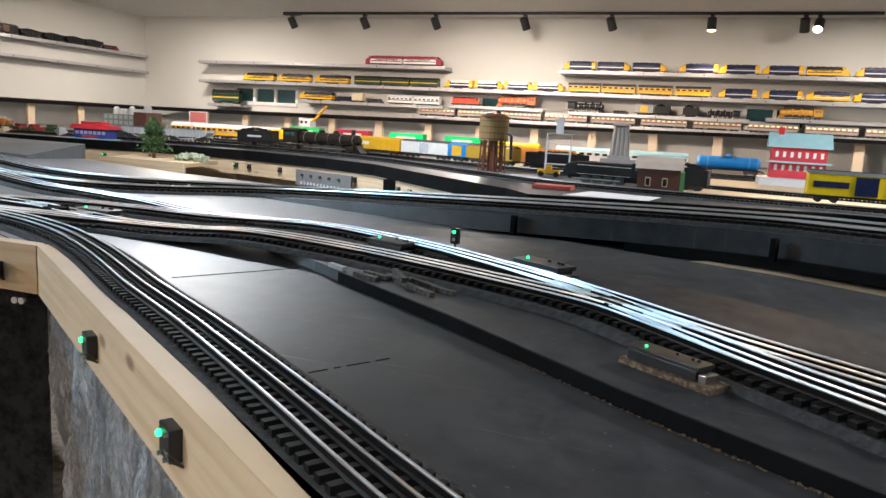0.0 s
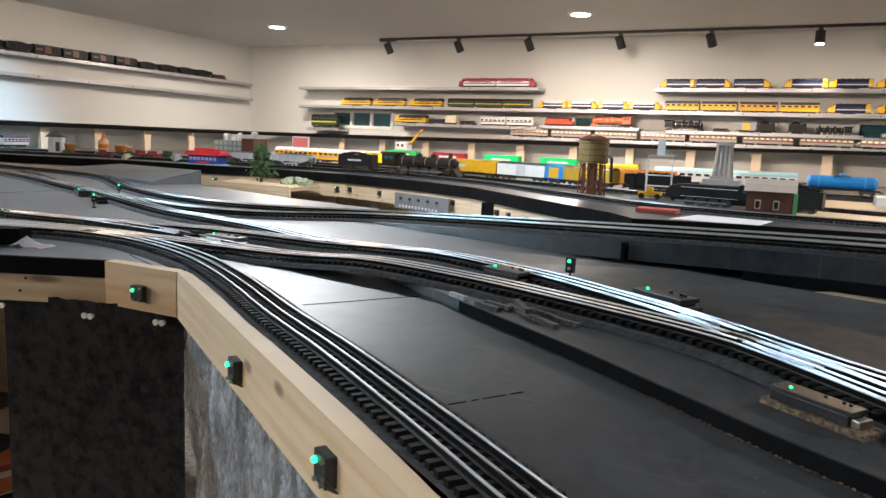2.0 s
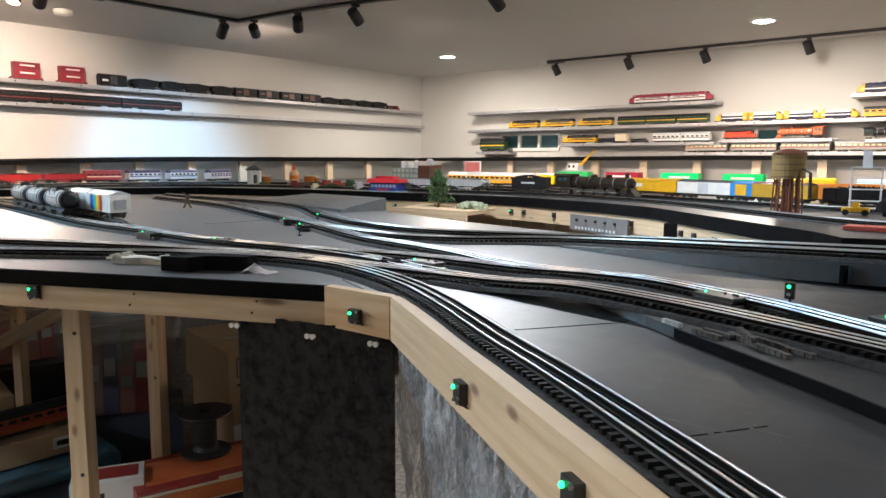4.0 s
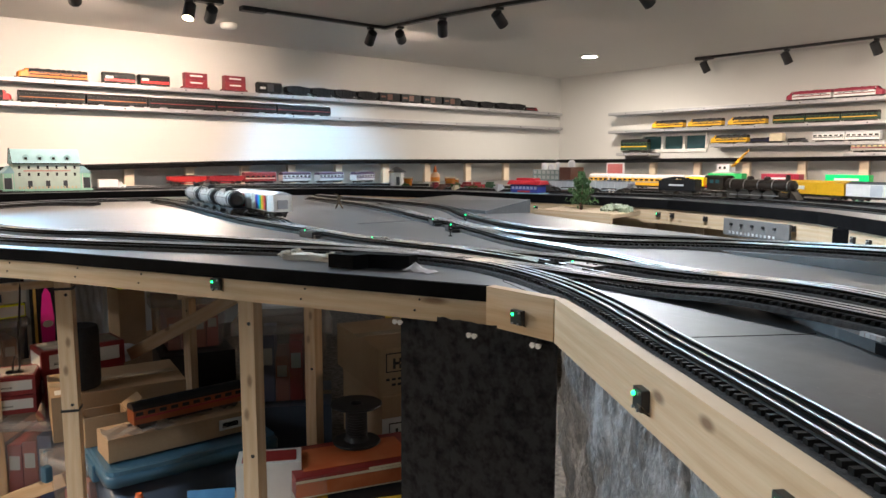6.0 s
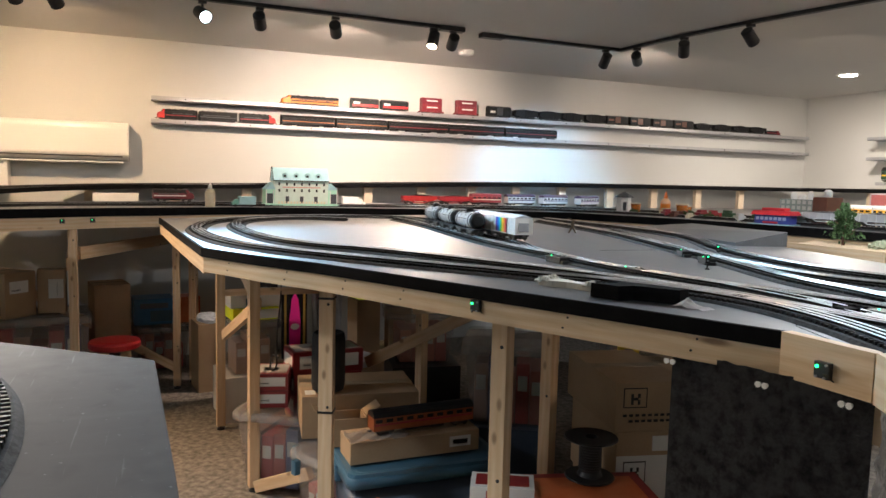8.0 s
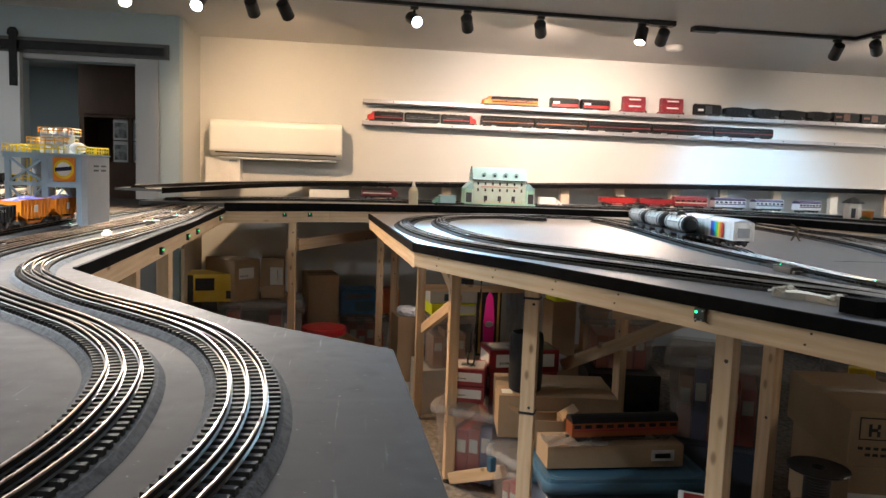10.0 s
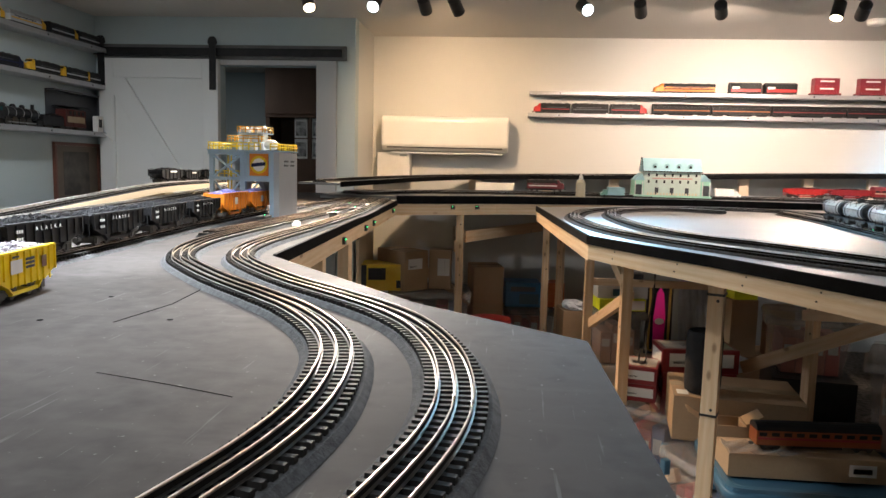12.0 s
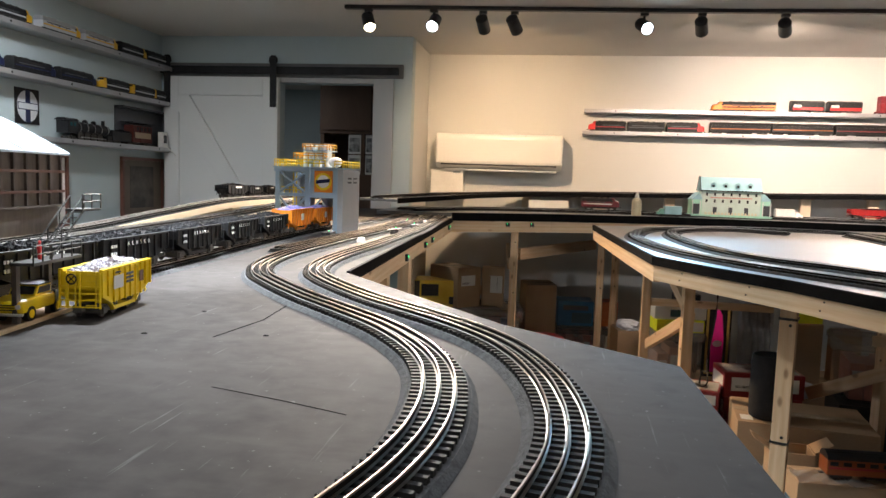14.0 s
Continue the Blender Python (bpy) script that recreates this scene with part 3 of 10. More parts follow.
# crumbs of the cork underlay along the sheet's foot
bm = bmesh.new()
rng = random.Random(12)
for (xa, ya), (xb, yb) in zip(R_EDGE[1:5], R_EDGE[2:6]):
    n = int(math.hypot(xb - xa, yb - ya) / 0.0016)
    for i in range(n):
        f = (i + rng.random()) / n
        w = rng.uniform(0.0004, 0.0011) * (1.0 if rng.random() < 0.55 else 0.3)
        box(bm, -w, -w * 0.8, 0, w, w * 0.8, w * 1.1, pose(xa + f * (xb - xa) - 0.0012, ya + f * (yb - ya) - 0.0022 - 0.002 * rng.random(), TOP + 0.0005, 0, 0, rng.uniform(0, 90)))
CORK = material("cork", (0.33, 0.22, 0.12), 0.95, alt=(0.1, 0.07, 0.05), scale=180, fine=400, mix=0.9, bump=0.003)
solid("cork_crumbs", bm, CORK, "crumbling cork underlay along the sheet's foot", "cork", kind="stuff")

# the grade: a long black ramp carried on wooden risers
G_FRONT = [(-0.92, 1.345, 1.004), (-0.446, 1.222, 1.032), (0.014, 1.105, 1.056), (0.235, 0.995, 1.064), (0.9, 0.62, 1.085), (1.6, 0.2, 1.1)]
gl = spline(G_FRONT, 0.04)
bm = bmesh.new()
sweep(bm, gl, [(0.0, -0.034), (0.26, -0.034), (0.26, 0.0), (0.0, 0.0)])
solid("grade_ramp", bm, BLACKTOP, "long black-painted ramp carrying two tracks", "track ramp", kind="structure")
for k, f in enumerate((0.35, 0.5, 0.62, 0.75, 0.9)):
    p = gl[int(f * (len(gl) - 1))]
    bm = bmesh.new()
    box(bm, p[0] - 0.05, p[1] + 0.03, TOP + 0.0005, p[0] + 0.05, p[1] + 0.2, p[2] - 0.034)
    solid("riser", bm, PLY, "rough wooden riser block under the ramp", "riser block", "risers under the ramp", bevel=0.002)

for x, y, z in ((-0.30, 1.182, 1.041), (0.10, 1.059, 1.059)):
    bm = bmesh.new()
    box(bm, -0.004, -0.012, -0.034, 0.004, 0.0, -0.001)
    t = solid("splice_plate", bm, EDGE, "black plate over a joint in the ramp's side", "splice plate", "ramp joints", bevel=0.001)
    t.matrix_world = pose(x, y - 0.001, z - 0.003, 0, 0, -16 if x < 0 else -27)
bm = bmesh.new()
sweep(bm, gl[int(0.3 * len(gl)):] + np.array([0, 0, -0.0345]), [(-0.006, -0.016), (0.12, -0.016), (0.12, 0.0), (-0.006, 0.0)])
solid("ramp_stringer", bm, EDGE, "rough black timber under the ramp's edge", "timber", kind="structure")
bm = bmesh.new()
prism(bm, [(-0.04, 1.05), (0.20, 0.88), (0.6, 0.66), (0.7, 0.86), (0.25, 1.13), (0.11, 1.19)], TOP + 0.0005, TOP + 0.0065)
solid("plywood_strip", bm, PLY, "bare plywood lying on the table under the ramp", "plywood", kind="structure")
for k, (x, y) in enumerate(((-2.40, 2.80), (-2.12, 2.82), (-1.86, 2.80), (-1.62, 2.74), (-1.40, 2.66), (-1.12, 2.50), (-0.86, 2.26))):
    bm = bmesh.new()
    box(bm, -0.018, -0.018, 0, 0.018, 0.018, OUT - 0.02 - FLOOR)
    t = solid("support_post", bm, WHITEBOARD, "pale timber post under the outer table", "timber post", "posts under the outer table", bevel=0.001)
    put(t, x, y, FLOOR, 12 * k)
bm = bmesh.new()
box(bm, -2.6, 3.1, FLOOR, -0.6, 3.12, OUT - 0.02)
solid("back_panel", bm, PLY, "plywood panel closing the space under the outer table", "panel", kind="structure")

# ---- tracks ----
R = TOP + RAISE
track("three-rail track curving along the pine board", [(0.45, -0.09), (0.15, 0.1), (-0.095, 0.2595), (-0.22, 0.345), (-0.36, 0.437), (-0.49, 0.516), (-0.6, 0.588), (-0.69, 0.643), (-0.80, 0.70), (-0.92, 0.743), (-1.04, 0.765), (-1.16, 0.756), (-1.28, 0.718), (-1.39, 0.658), (-1.49, 0.58), (-1.60, 0.50), (-1.72, 0.412), (-1.9, 0.28), (-2.1, 0.155), (-2.35, 0.05), (-2.7, -0.005), (-3.1, 0.0), (-3.5, 0.12), (-3.8, 0.4), (-3.9, 0.75), (-3.82, 1.05), (-3.5, 1.2)], near=lambda x, y: -0.9 < x < 0.1, foot=STEEL)
track("three-rail main track over the scuffed black sheet", [(-3.6, 0.72), (-3.72, 0.5), (-3.5, 0.24), (-3.13, 0.15), (-2.6, 0.165), (-2.28, 0.25), (-2.07, 0.40), (-1.75, 0.57), (-1.45, 0.70), (-1.2, 0.775), (-1.0, 0.79), (-0.82, 0.80), (-0.68, 0.795, TOP + 0.004), (-0.55, 0.783, R), (-0.40, 0.758, R), (-0.27, 0.717, R), (-0.10, 0.65, R), (-0.035, 0.605, R), (0.055, 0.52, R), (0.1, 0.48, R), (0.14, 0.445, R), (0.3, 0.31, R), (0.7, 0.02, R)], near=lambda x, y: -0.6 < x < 0.25)
track("three-rail main track beside the signals", [(-3.72, 1.08), (-3.0, 1.02), (-2.25, 0.93), (-2.0, 0.86), (-1.65, 0.83), (-1.43, 0.845), (-1.27, 0.87), (-1.15, 0.905), (-1.03, 0.935), (-0.90, 0.945), (-0.75, 0.945), (-0.62, 0.935, TOP + 0.006), (-0.5, 0.90, R), (-0.40, 0.866, R), (-0.29, 0.815, R), (-0.124, 0.71, R), (0.019, 0.593, R), (0.132, 0.513, R), (0.35, 0.36, R), (0.75, 0.08, R)], near=lambda x, y: -0.5 < x < 0.25)
track("dull three-rail connecting track", [(-3.5, 1.75), (-2.697, 1.60), (-1.972, 1.36), (-1.74, 1.28), (-1.336, 1.115), (-1.134, 1.07), (-0.97, 1.03), (-0.80, 0.97), (-0.62, 0.935, TOP + 0.006)], shine=DULLRAIL)
track("three-rail track climbing the black ramp", [(-2.8, 1.72), (-2.13, 1.42), (-1.66, 1.26), (-1.34, 1.20), (-1.15, 1.25), (-0.92, 1.385, 1.004), (-0.446, 1.262, 1.032), (0.03, 1.145, 1.056), (0.26, 1.035, 1.064), (0.92, 0.66, 1.085), (1.6, 0.25, 1.1)])
track("three-rail track climbing the black ramp", [(-3.7, 1.9), (-2.6, 1.84), (-1.95, 1.52), (-1.6, 1.38), (-1.3, 1.36), (-0.90, 1.475, 1.004), (-0.42, 1.352, 1.032), (0.065, 1.235, 1.056), (0.30, 1.125, 1.064), (0.96, 0.75, 1.085), (1.65, 0.34, 1.1)])
track("three-rail curved track on the grey table", [(0.0, -0.78), (-0.25, -0.58), (-0.42, -0.485), (-0.50, -0.452), (-0.579, -0.430), (-0.635, -0.418), (-0.70, -0.411), (-0.767, -0.413), (-0.837, -0.422), (-0.899, -0.438), (-0.97, -0.470), (-1.055, -0.525), (-1.132, -0.592), (-1.249, -0.700), (-1.368, -0.795), (-1.455, -0.853), (-1.59, -0.906), (-1.787, -0.935), (-2.073, -0.938), (-2.508, -0.926), (-3.205, -0.905), (-3.9, -0.96)], near=lambda x, y: -1.5 < x < -0.2, shine=DIMRAIL, bedw=0.029)
track("three-rail curved track on the grey table", [(0.05, -0.62), (-0.2, -0.47), (-0.40, -0.385), (-0.52, -0.345), (-0.592, -0.326), (-0.66, -0.312), (-0.723, -0.307), (-0.794, -0.311), (-0.885, -0.328), (-0.985, -0.365), (-1.065, -0.415), (-1.146, -0.486), (-1.259, -0.594), (-1.414, -0.712), (-1.52, -0.768), (-1.661, -0.803), (-1.854, -0.813), (-2.215, -0.808), (-2.937, -0.82), (-3.9, -0.89)], near=lambda x, y: -1.6 < x < -0.3, shine=DIMRAIL, bedw=0.029)
track("three-rail siding under the hopper cars", [(-0.7, -1.06), (-1.12, -1.06), (-1.38, -1.067), (-1.61, -1.079), (-1.97, -1.107), (-2.33, -1.127), (-2.7, -1.128), (-3.07, -1.1), (-3.9, -1.08)], bedw=0.029, shine=DIMRAIL)
track("three-rail yard track on the grey table", [(-1.9, -0.99), (-2.3, -0.97), (-2.96, -0.965), (-3.9, -1.04)], bedw=0.029, shine=DIMRAIL)
track("three-rail track along the outer table", [(-4.0, -1.05, OUT), (-4.4, -0.75, OUT), (-4.65, -0.1, OUT), (-4.72, 0.8, OUT), (-4.68, 1.6, OUT), (-4.35, 2.4, OUT), (-3.6, 2.8, OUT), (-2.6, 2.92, OUT), (-1.9, 2.95, OUT), (-1.3, 2.75, OUT), (-0.75, 2.35, OUT), (-0.35, 2.12, OUT), (0.4, 2.06, OUT), (1.5, 2.05, OUT), (3.4, 1.95, OUT)])
track("three-rail track along the outer table", [(-4.1, -1.15, OUT), (-4.6, -0.75, OUT), (-4.95, 0.0, OUT), (-5.0, 0.9, OUT), (-4.95, 2.0, OUT), (-4.6, 2.9, OUT), (-3.8, 3.25, OUT), (-2.8, 3.3, OUT), (-1.9, 3.25, OUT), (-1.2, 3.0, OUT), (-0.4, 2.7, OUT), (0.6, 2.45, OUT), (3.4, 2.4, OUT)])

# ---- shelves ----


def shelf(label, p0, p1, depth=0.105):
    """A long aluminium track shelf with a grooved top, a raised lip and screw heads. p0, p1: ends of its front lower edge."""
    p0, p1 = Vector(p0), Vector(p1)
    d = p1 - p0
    L = d.length
    s = thing("train_shelf", label, "shelf", "train shelves on the walls")
    s.matrix_world = Matrix.Translation(p0) @ Matrix.Rotation(math.atan2(d.y, d.x), 4, "Z")
    bm = bmesh.new()
    profile_x(bm, [(0, 0.004), (0.004, 0), (depth, 0), (depth, 0.03), (depth - 0.004, 0.03), (depth - 0.004, 0.022), (0.07, 0.022), (0.07, 0.019), (0.065, 0.019), (0.065, 0.022), (0.04, 0.022), (0.04, 0.019), (0.035, 0.019), (0.035, 0.022), (0.006, 0.022), (0.006, 0.027), (0.0, 0.027)], 0, L)
    part("profile", bm, ALU, s)
    bm = bmesh.new()
    n = max(2, int(L / 0.4))
    for k in range(n):
        x = L * (k + 0.5) / n
        rod(bm, (x, 0.0, 0.014), (x, -0.003, 0.014), 0.005, seg=8)
    part("screws", bm, BLACKPL, s, "dark screw heads")["kind"] = "stuff"
    return s


WA, WB = 1.686, 1.538
shelf("long grey aluminium train shelf, upper of two", (XW + 0.106, -0.137, WA), (XW + 0.106, 5.68, WA))
shelf("long grey aluminium train shelf, lower of two", (XW + 0.106, -0.14, WB), (XW + 0.106, 5.69, WB))
YF = 5.58
for lab, a, b, z in (("grey train shelf with a red and white train", -4.576, -2.133, 1.647), ("long grey train shelf full of yellow trains", -4.573, 2.6, 1.476), ("grey train shelf, highest, with yellow and black diesels", -1.2, 2.6, 1.643), ("short grey train shelf under the yellow trains", -3.5, -2.126, 1.330), ("grey train shelf with passenger cars, lowest", -2.40, 2.6, 1.248), ("short grey train shelf with steam engines", -1.094, 0.195, 1.335), ("short grey shelf with freight engines", -2.08, -1.3, 1.345)):
    shelf(lab, (a, YF, z), (b, YF, z), YN - YF - 0.001)
for a, b, z in ((-4.725, -2.2, 1.845), (-4.725, -2.2, 1.615), (-4.725, -2.2, 1.32)):
    shelf("dark grey train shelf on the grey wall", (b, YS + 0.106, z), (a, YS + 0.106, z))


# ---- ceiling lights ----
def can_light(x, y):
    t = thing("can_light", "round recessed ceiling light, lit, with a white trim, several added as unseen fill", "ceiling light", "recessed ceiling lights")
    bm = bmesh.new()
    lathe(bm, [(0.062, 0), (0.085, 0), (0.083, -0.006), (0.064, -0.008)], 28)
    part("trim_ring", bm, WHITEPL, t, smooth=True)
    bm = bmesh.new()
    lathe(bm, [(0.0605, -0.0083), (0.0605, -0.0105)], 28)
    part("lens", bm, CANM, t)
    put(t, x, y, CEIL - 0.0005)


# added fill lights get the same housing as the real ones
for cx, cy, *_ in CANS_AND_FILL:
    can_light(cx, cy)


def light_rail(pts, label):
    t = thing("light_rail", label, "track light rail", "track light rails")
    bm = bmesh.new()
    for a, b in zip(pts, pts[1:]):
        a, b = Vector((*a, 0)), Vector((*b, 0))
        d = b - a
        m = Matrix.Translation(a) @ Matrix.Rotation(math.atan2(d.y, d.x), 4, "Z")
        box(bm, -0.017, -0.017, CEIL - 0.02, d.length + 0.017, 0.017, CEIL - 0.0005, m)
    part("rail", bm, BLACKPL, t, bevel=0.002)
    a = Vector((*pts[0], CEIL))
    bm = bmesh.new()
    d = Vector(pts[1]) - Vector(pts[0])
    m = Matrix.Translation(a) @ Matrix.Rotation(math.atan2(d.y, d.x), 4, "Z")
    box(bm, -0.02, -0.028, -0.028, 0.13, 0.028, -0.0006, m)
    part("feed_box", bm, BLACKPL, t, bevel=0.004)
    return t


light_rail([(-4.05, 1.50), (-4.02, 0.2), (-3.92, -1.42)], "black track light rail along the wall")
light_rail([(-4.12, 1.68), (-4.12, 2.66), (-3.6, 2.70), (-3.1, 2.77), (-2.3, 2.95), (-1.0, 3.2)], "black angled track light rail on the ceiling")
light_rail([(-3.58, 5.50), (0.9, 5.53)], "black track light rail near the window wall")


def spot_head(x, y, aim, lit=None, power=14.0, cone=75):
    """A black cylinder head on a stem, turned towards aim."""
    t = thing("spot_head", "black cylindrical track spotlight" + (", lit" if lit else ", hanging from its rail"), "spotlight", "track spotlights")
    bm = bmesh.new()
    rod(bm, (0, 0, -0.02), (0, 0, -0.055), 0.007, seg=8)
    box(bm, -0.013, -0.02, -0.034, 0.013, 0.02, -0.0205)
    part("stem", bm, BLACKPL, t)
    d = (Vector(aim) - Vector((x, y, CEIL - 0.085))).normalized()
    q = d.to_track_quat("-Z", "Y").to_matrix().to_4x4()
    piv = Matrix.Translation((0, 0, -0.085)) @ q
    bm = bmesh.new()
    lathe(bm, [(0.018, 0.05), (0.031, 0.044), (0.032, -0.046), (0.029, -0.046), (0.027, -0.036)], 20)
    hd = part("head", bm, BLACKPL, t, smooth=False)
    hd.matrix_basis = piv
    if lit:
        bm = bmesh.new()
        lathe(bm, [(0.0275, -0.038), (0.0275, -0.042)], 20)
        ln = part("lens", bm, LAMPW if lit in ("warm", "amber") else LAMPC, hd, "glowing lens")
        p = Vector((x, y, CEIL - 0.085)) + d * 0.05
        lamp("SPOT", p, p + d, power, AMBER if lit == "amber" else WARM if lit == "warm" else COOL if lit == "cool" else NEUT, 0.025, cone, 0.8)
    put(t, x, y, CEIL)


PW = 100.0
spot_head(-3.92, -1.31, (-3.2, -0.9, 1.0), "amber", PW * 2.2, 92)
spot_head(-3.94, -0.97, (-2.6, -1.1, 1.0), "neutral", PW * 3.2, 78)
spot_head(-3.98, -0.72, (-5.3, -0.55, 1.25), "amber", PW * 0.75, 100)
spot_head(-3.99, -0.56, (-4.9, -0.2, 1.3))
spot_head(-4.02, 0.09, (-2.1, 0.8, 1.0), "cool", PW * 2.6, 64)
spot_head(-4.03, 0.37, (-5.3, 0.7, 1.4), "warm", PW * 0.38, 95)
spot_head(-4.05, 0.77, (-5.3, 1.2, 1.5), "warm", PW * 0.62, 95)
spot_head(-4.05, 1.335, (-3.7, 1.0, 1.0), "warm", PW * 1.3, 105)
spot_head(-4.05, 1.455, (-5.3, 1.7, 1.35), "warm", PW * 0.75, 95)
spot_head(-4.12, 2.545, (-5.3, 2.8, 1.0), "cool", PW * 1.1, 72)
spot_head(-3.97, 2.675, (-5.2, 3.9, 1.4), "warm", PW * 0.3, 100)
spot_head(-3.57, 2.70, (-4.6, 3.6, 1.0))
spot_head(-3.14, 2.765, (-3.5, 4.2, 1.0), "warm", PW * 0.8, 100)
# next three heads are unseen, added to fill the window wall with light
spot_head(-2.3, 2.95, (-2.2, 4.4, 1.0), "warm", PW * 1.1, 90)
spot_head(-1.6, 3.085, (-1.3, 4.5, 1.0), "warm", PW * 0.9, 90)
spot_head(-1.03, 3.195, (-0.4, 4.4, 1.0), "warm", PW * 0.9, 90)
for hx in (-3.52, -2.83, -2.2, -1.47, -0.82):
    spot_head(hx, 5.505, (hx + 0.12, 5.74, 1.55))
spot_head(-0.13, 5.515, (-0.1, 5.35, 1.1), "warm", PW * 0.5, 90)
spot_head(0.46, 5.53, (0.5, 5.74, 1.5))
spot_head(0.545, 5.53, (0.3, 4.6, 1.0), "amber", PW * 1.2, 100)

# smoke detector and wall fittings
bm = bmesh.new()
lathe(bm, [(0.05, 0), (0.055, -0.008), (0.05, -0.028), (0.03, -0.034)], 24, (-4.68, 1.82, CEIL - 0.0005))
solid("smoke_detector", bm, WHITEPL, "round white smoke detector on the ceiling", "smoke detector", smooth=True)

ac = thing("air_conditioner", "white wall-mounted air conditioner unit", "air conditioner")
bm = bmesh.new()
profile_y(bm, [(XW + 0.001, 1.285), (XW + 0.16, 1.285), (XW + 0.205, 1.32), (XW + 0.21, 1.50), (XW + 0.19, 1.525), (XW + 0.001, 1.525)], -1.14, -0.27)
part("casing", bm, material("glossy_white_case", (0.8, 0.79, 0.76), 0.22, mix=0.04, scale=3), ac, bevel=0.018)
bm = bmesh.new()
profile_y(bm, [(XW + 0.03, 1.268), (XW + 0.165, 1.272), (XW + 0.165, 1.282), (XW + 0.03, 1.282)], -1.08, -0.31)
part("flap", bm, WHITEPL, ac)
bm = bmesh.new()
box(bm, XW + 0.2065, -1.1, 1.306, XW + 0.2095, -0.31, 1.314)
part("slot", bm, BLACKPL, ac, "dark air slot")
wb = thing("wall_box", "white plastic electrical box under the air conditioner", "electrical box")
bm = bmesh.new()
box(bm, XW + 0.001, -1.18, 1.08, XW + 0.13, -0.95, 1.275)
part("case", bm, WHITEPL, wb, bevel=0.006)
bm = bmesh.new()
box(bm, XW + 0.131, -1.02, 1.25, XW + 0.133, -0.97, 1.262)
part("badge", bm, ALU, wb)

# ---- upper deck along the walls ----
UD_W = [(-3.72, -1.195, 1.093), (-4.24, -1.065, 1.1), (-4.75, -0.93, 1.107), (-5.08, -0.68, 1.117), (XW + 0.12, -0.26, 1.130), (XW + 0.12, 0.78, 1.155), (XW + 0.12, 2.56, 1.200), (XW + 0.12, 5.2, 1.212), (XW + 0.3, YN - 0.2, 1.215), (-4.6, YN - 0.12, 1.216), (-3.0, YN - 0.12, 1.228), (-1.0, YN - 0.12, 1.24), (0.45, YN - 0.12, 1.255), (3.3, YN - 0.12, 1.26)]
udl = spline(UD_W, 0.08)
bm = bmesh.new()
sweep(bm, udl, [(-0.115, -0.012), (0.115, -0.012), (0.115, 0.0), (-0.115, 0.0)])
solid("upper_deck", bm, BLACKTOP, "narrow black upper deck carried round the walls", "track deck", kind="structure")
bm = bmesh.new()
sweep(bm, udl, [(-0.121, -0.02), (-0.1155, -0.02), (-0.1155, 0.006), (-0.121, 0.006)])
solid("edging", bm, EDGE, "black edging of the upper deck", "edging", kind="structure")
track("three-rail track on the upper deck", [tuple(p) for p in udl[::12]] + [tuple(udl[-1])])
POSTM = material("post_white", (0.58, 0.48, 0.36), 0.6, mix=0.3)


def deck_post(x, y, h, deg=0):
    t = thing("deck_post", "short pale wooden block holding up the upper deck", "support post", "posts under the upper deck")
    bm = bmesh.new()
    box(bm, -0.018, -0.032, 0, 0.018, 0.032, h)
    part("block", bm, POSTM, t, bevel=0.002)
    bm = bmesh.new()
    box(bm, -0.03, -0.045, h, 0.03, 0.045, h + 0.01)
    part("cap", bm, PLY, t)
    put(t, x, y, OUT, deg)


for y, z in ((0.93, 1.158), (1.30, 1.168), (1.71, 1.178), (2.12, 1.188), (2.5, 1.198), (2.92, 1.201), (3.38, 1.203), (3.83, 1.205), (4.31, 1.207), (4.8, 1.209), (0.45, 1.147), (0.0, 1.137), (-0.5, 1.124)):
    deck_post(XW + 0.17, y, z - 0.0225 - OUT)
for k in range(13):
    x = -4.5 + 0.45 * k
    deck_post(x, YN - 0.17, 1.2165 + 0.0075 * (x + 4.6) - 0.0225 - OUT, 90)

# ---- rolling stock ----
BLACKM = paint(0.013, 0.013, 0.0145, 0.45)
WHEELM = paint(0.06, 0.055, 0.05, 0.5)


def trucks(t, L, s, z=0.0, n=2, mat=None):
    """Two wheeled trucks under a car."""
    for sx in ((-1, 1) if n == 2 else (0,)):
        bm = bmesh.new()
        cx = sx * (L / 2 - 0.05 * s)
        box(bm, cx - 0.032 * s, -0.021 * s, z + 0.008 * s, cx + 0.032 * s, 0.021 * s, z + 0.019 * s)
        for dx in (-0.02, 0.02):
            for sy in (-1, 1):
                rod(bm, (cx + dx * s, sy * 0.015 * s, z + 0.0095 * s), (cx + dx * s, sy * 0.0195 * s, z + 0.0095 * s), 0.0095 * s, seg=10)
            box(bm, cx + (dx - 0.007) * s, -0.0235 * s, z + 0.006 * s, cx + (dx + 0.007) * s, 0.0235 * s, z + 0.016 * s)
        part("truck", bm, mat or WHEELM, t)


def couplers(t, L, s):
    for sx in (-1, 1):
        bm = bmesh.new()
        a, b = sorted((sx * (L / 2 - 0.002), sx * (L / 2 + 0.011 * s)))
        box(bm, a, -0.005 * s, 0.013 * s, b, 0.005 * s, 0.019 * s)
        part("coupler", bm, WHEELM, t)


def side_band(t, name, L0, L1, w, z0, z1, mat, label=""):
    """A thin proud band on both sides."""
    for sy in (-1, 1):
        bm = bmesh.new()
        y0, y1 = sorted((sy * (w + 0.0002), sy * (w + 0.0012)))
        box(bm, L0, y0, z0, L1, y1, z1)
        part(name, bm, mat, t, label)


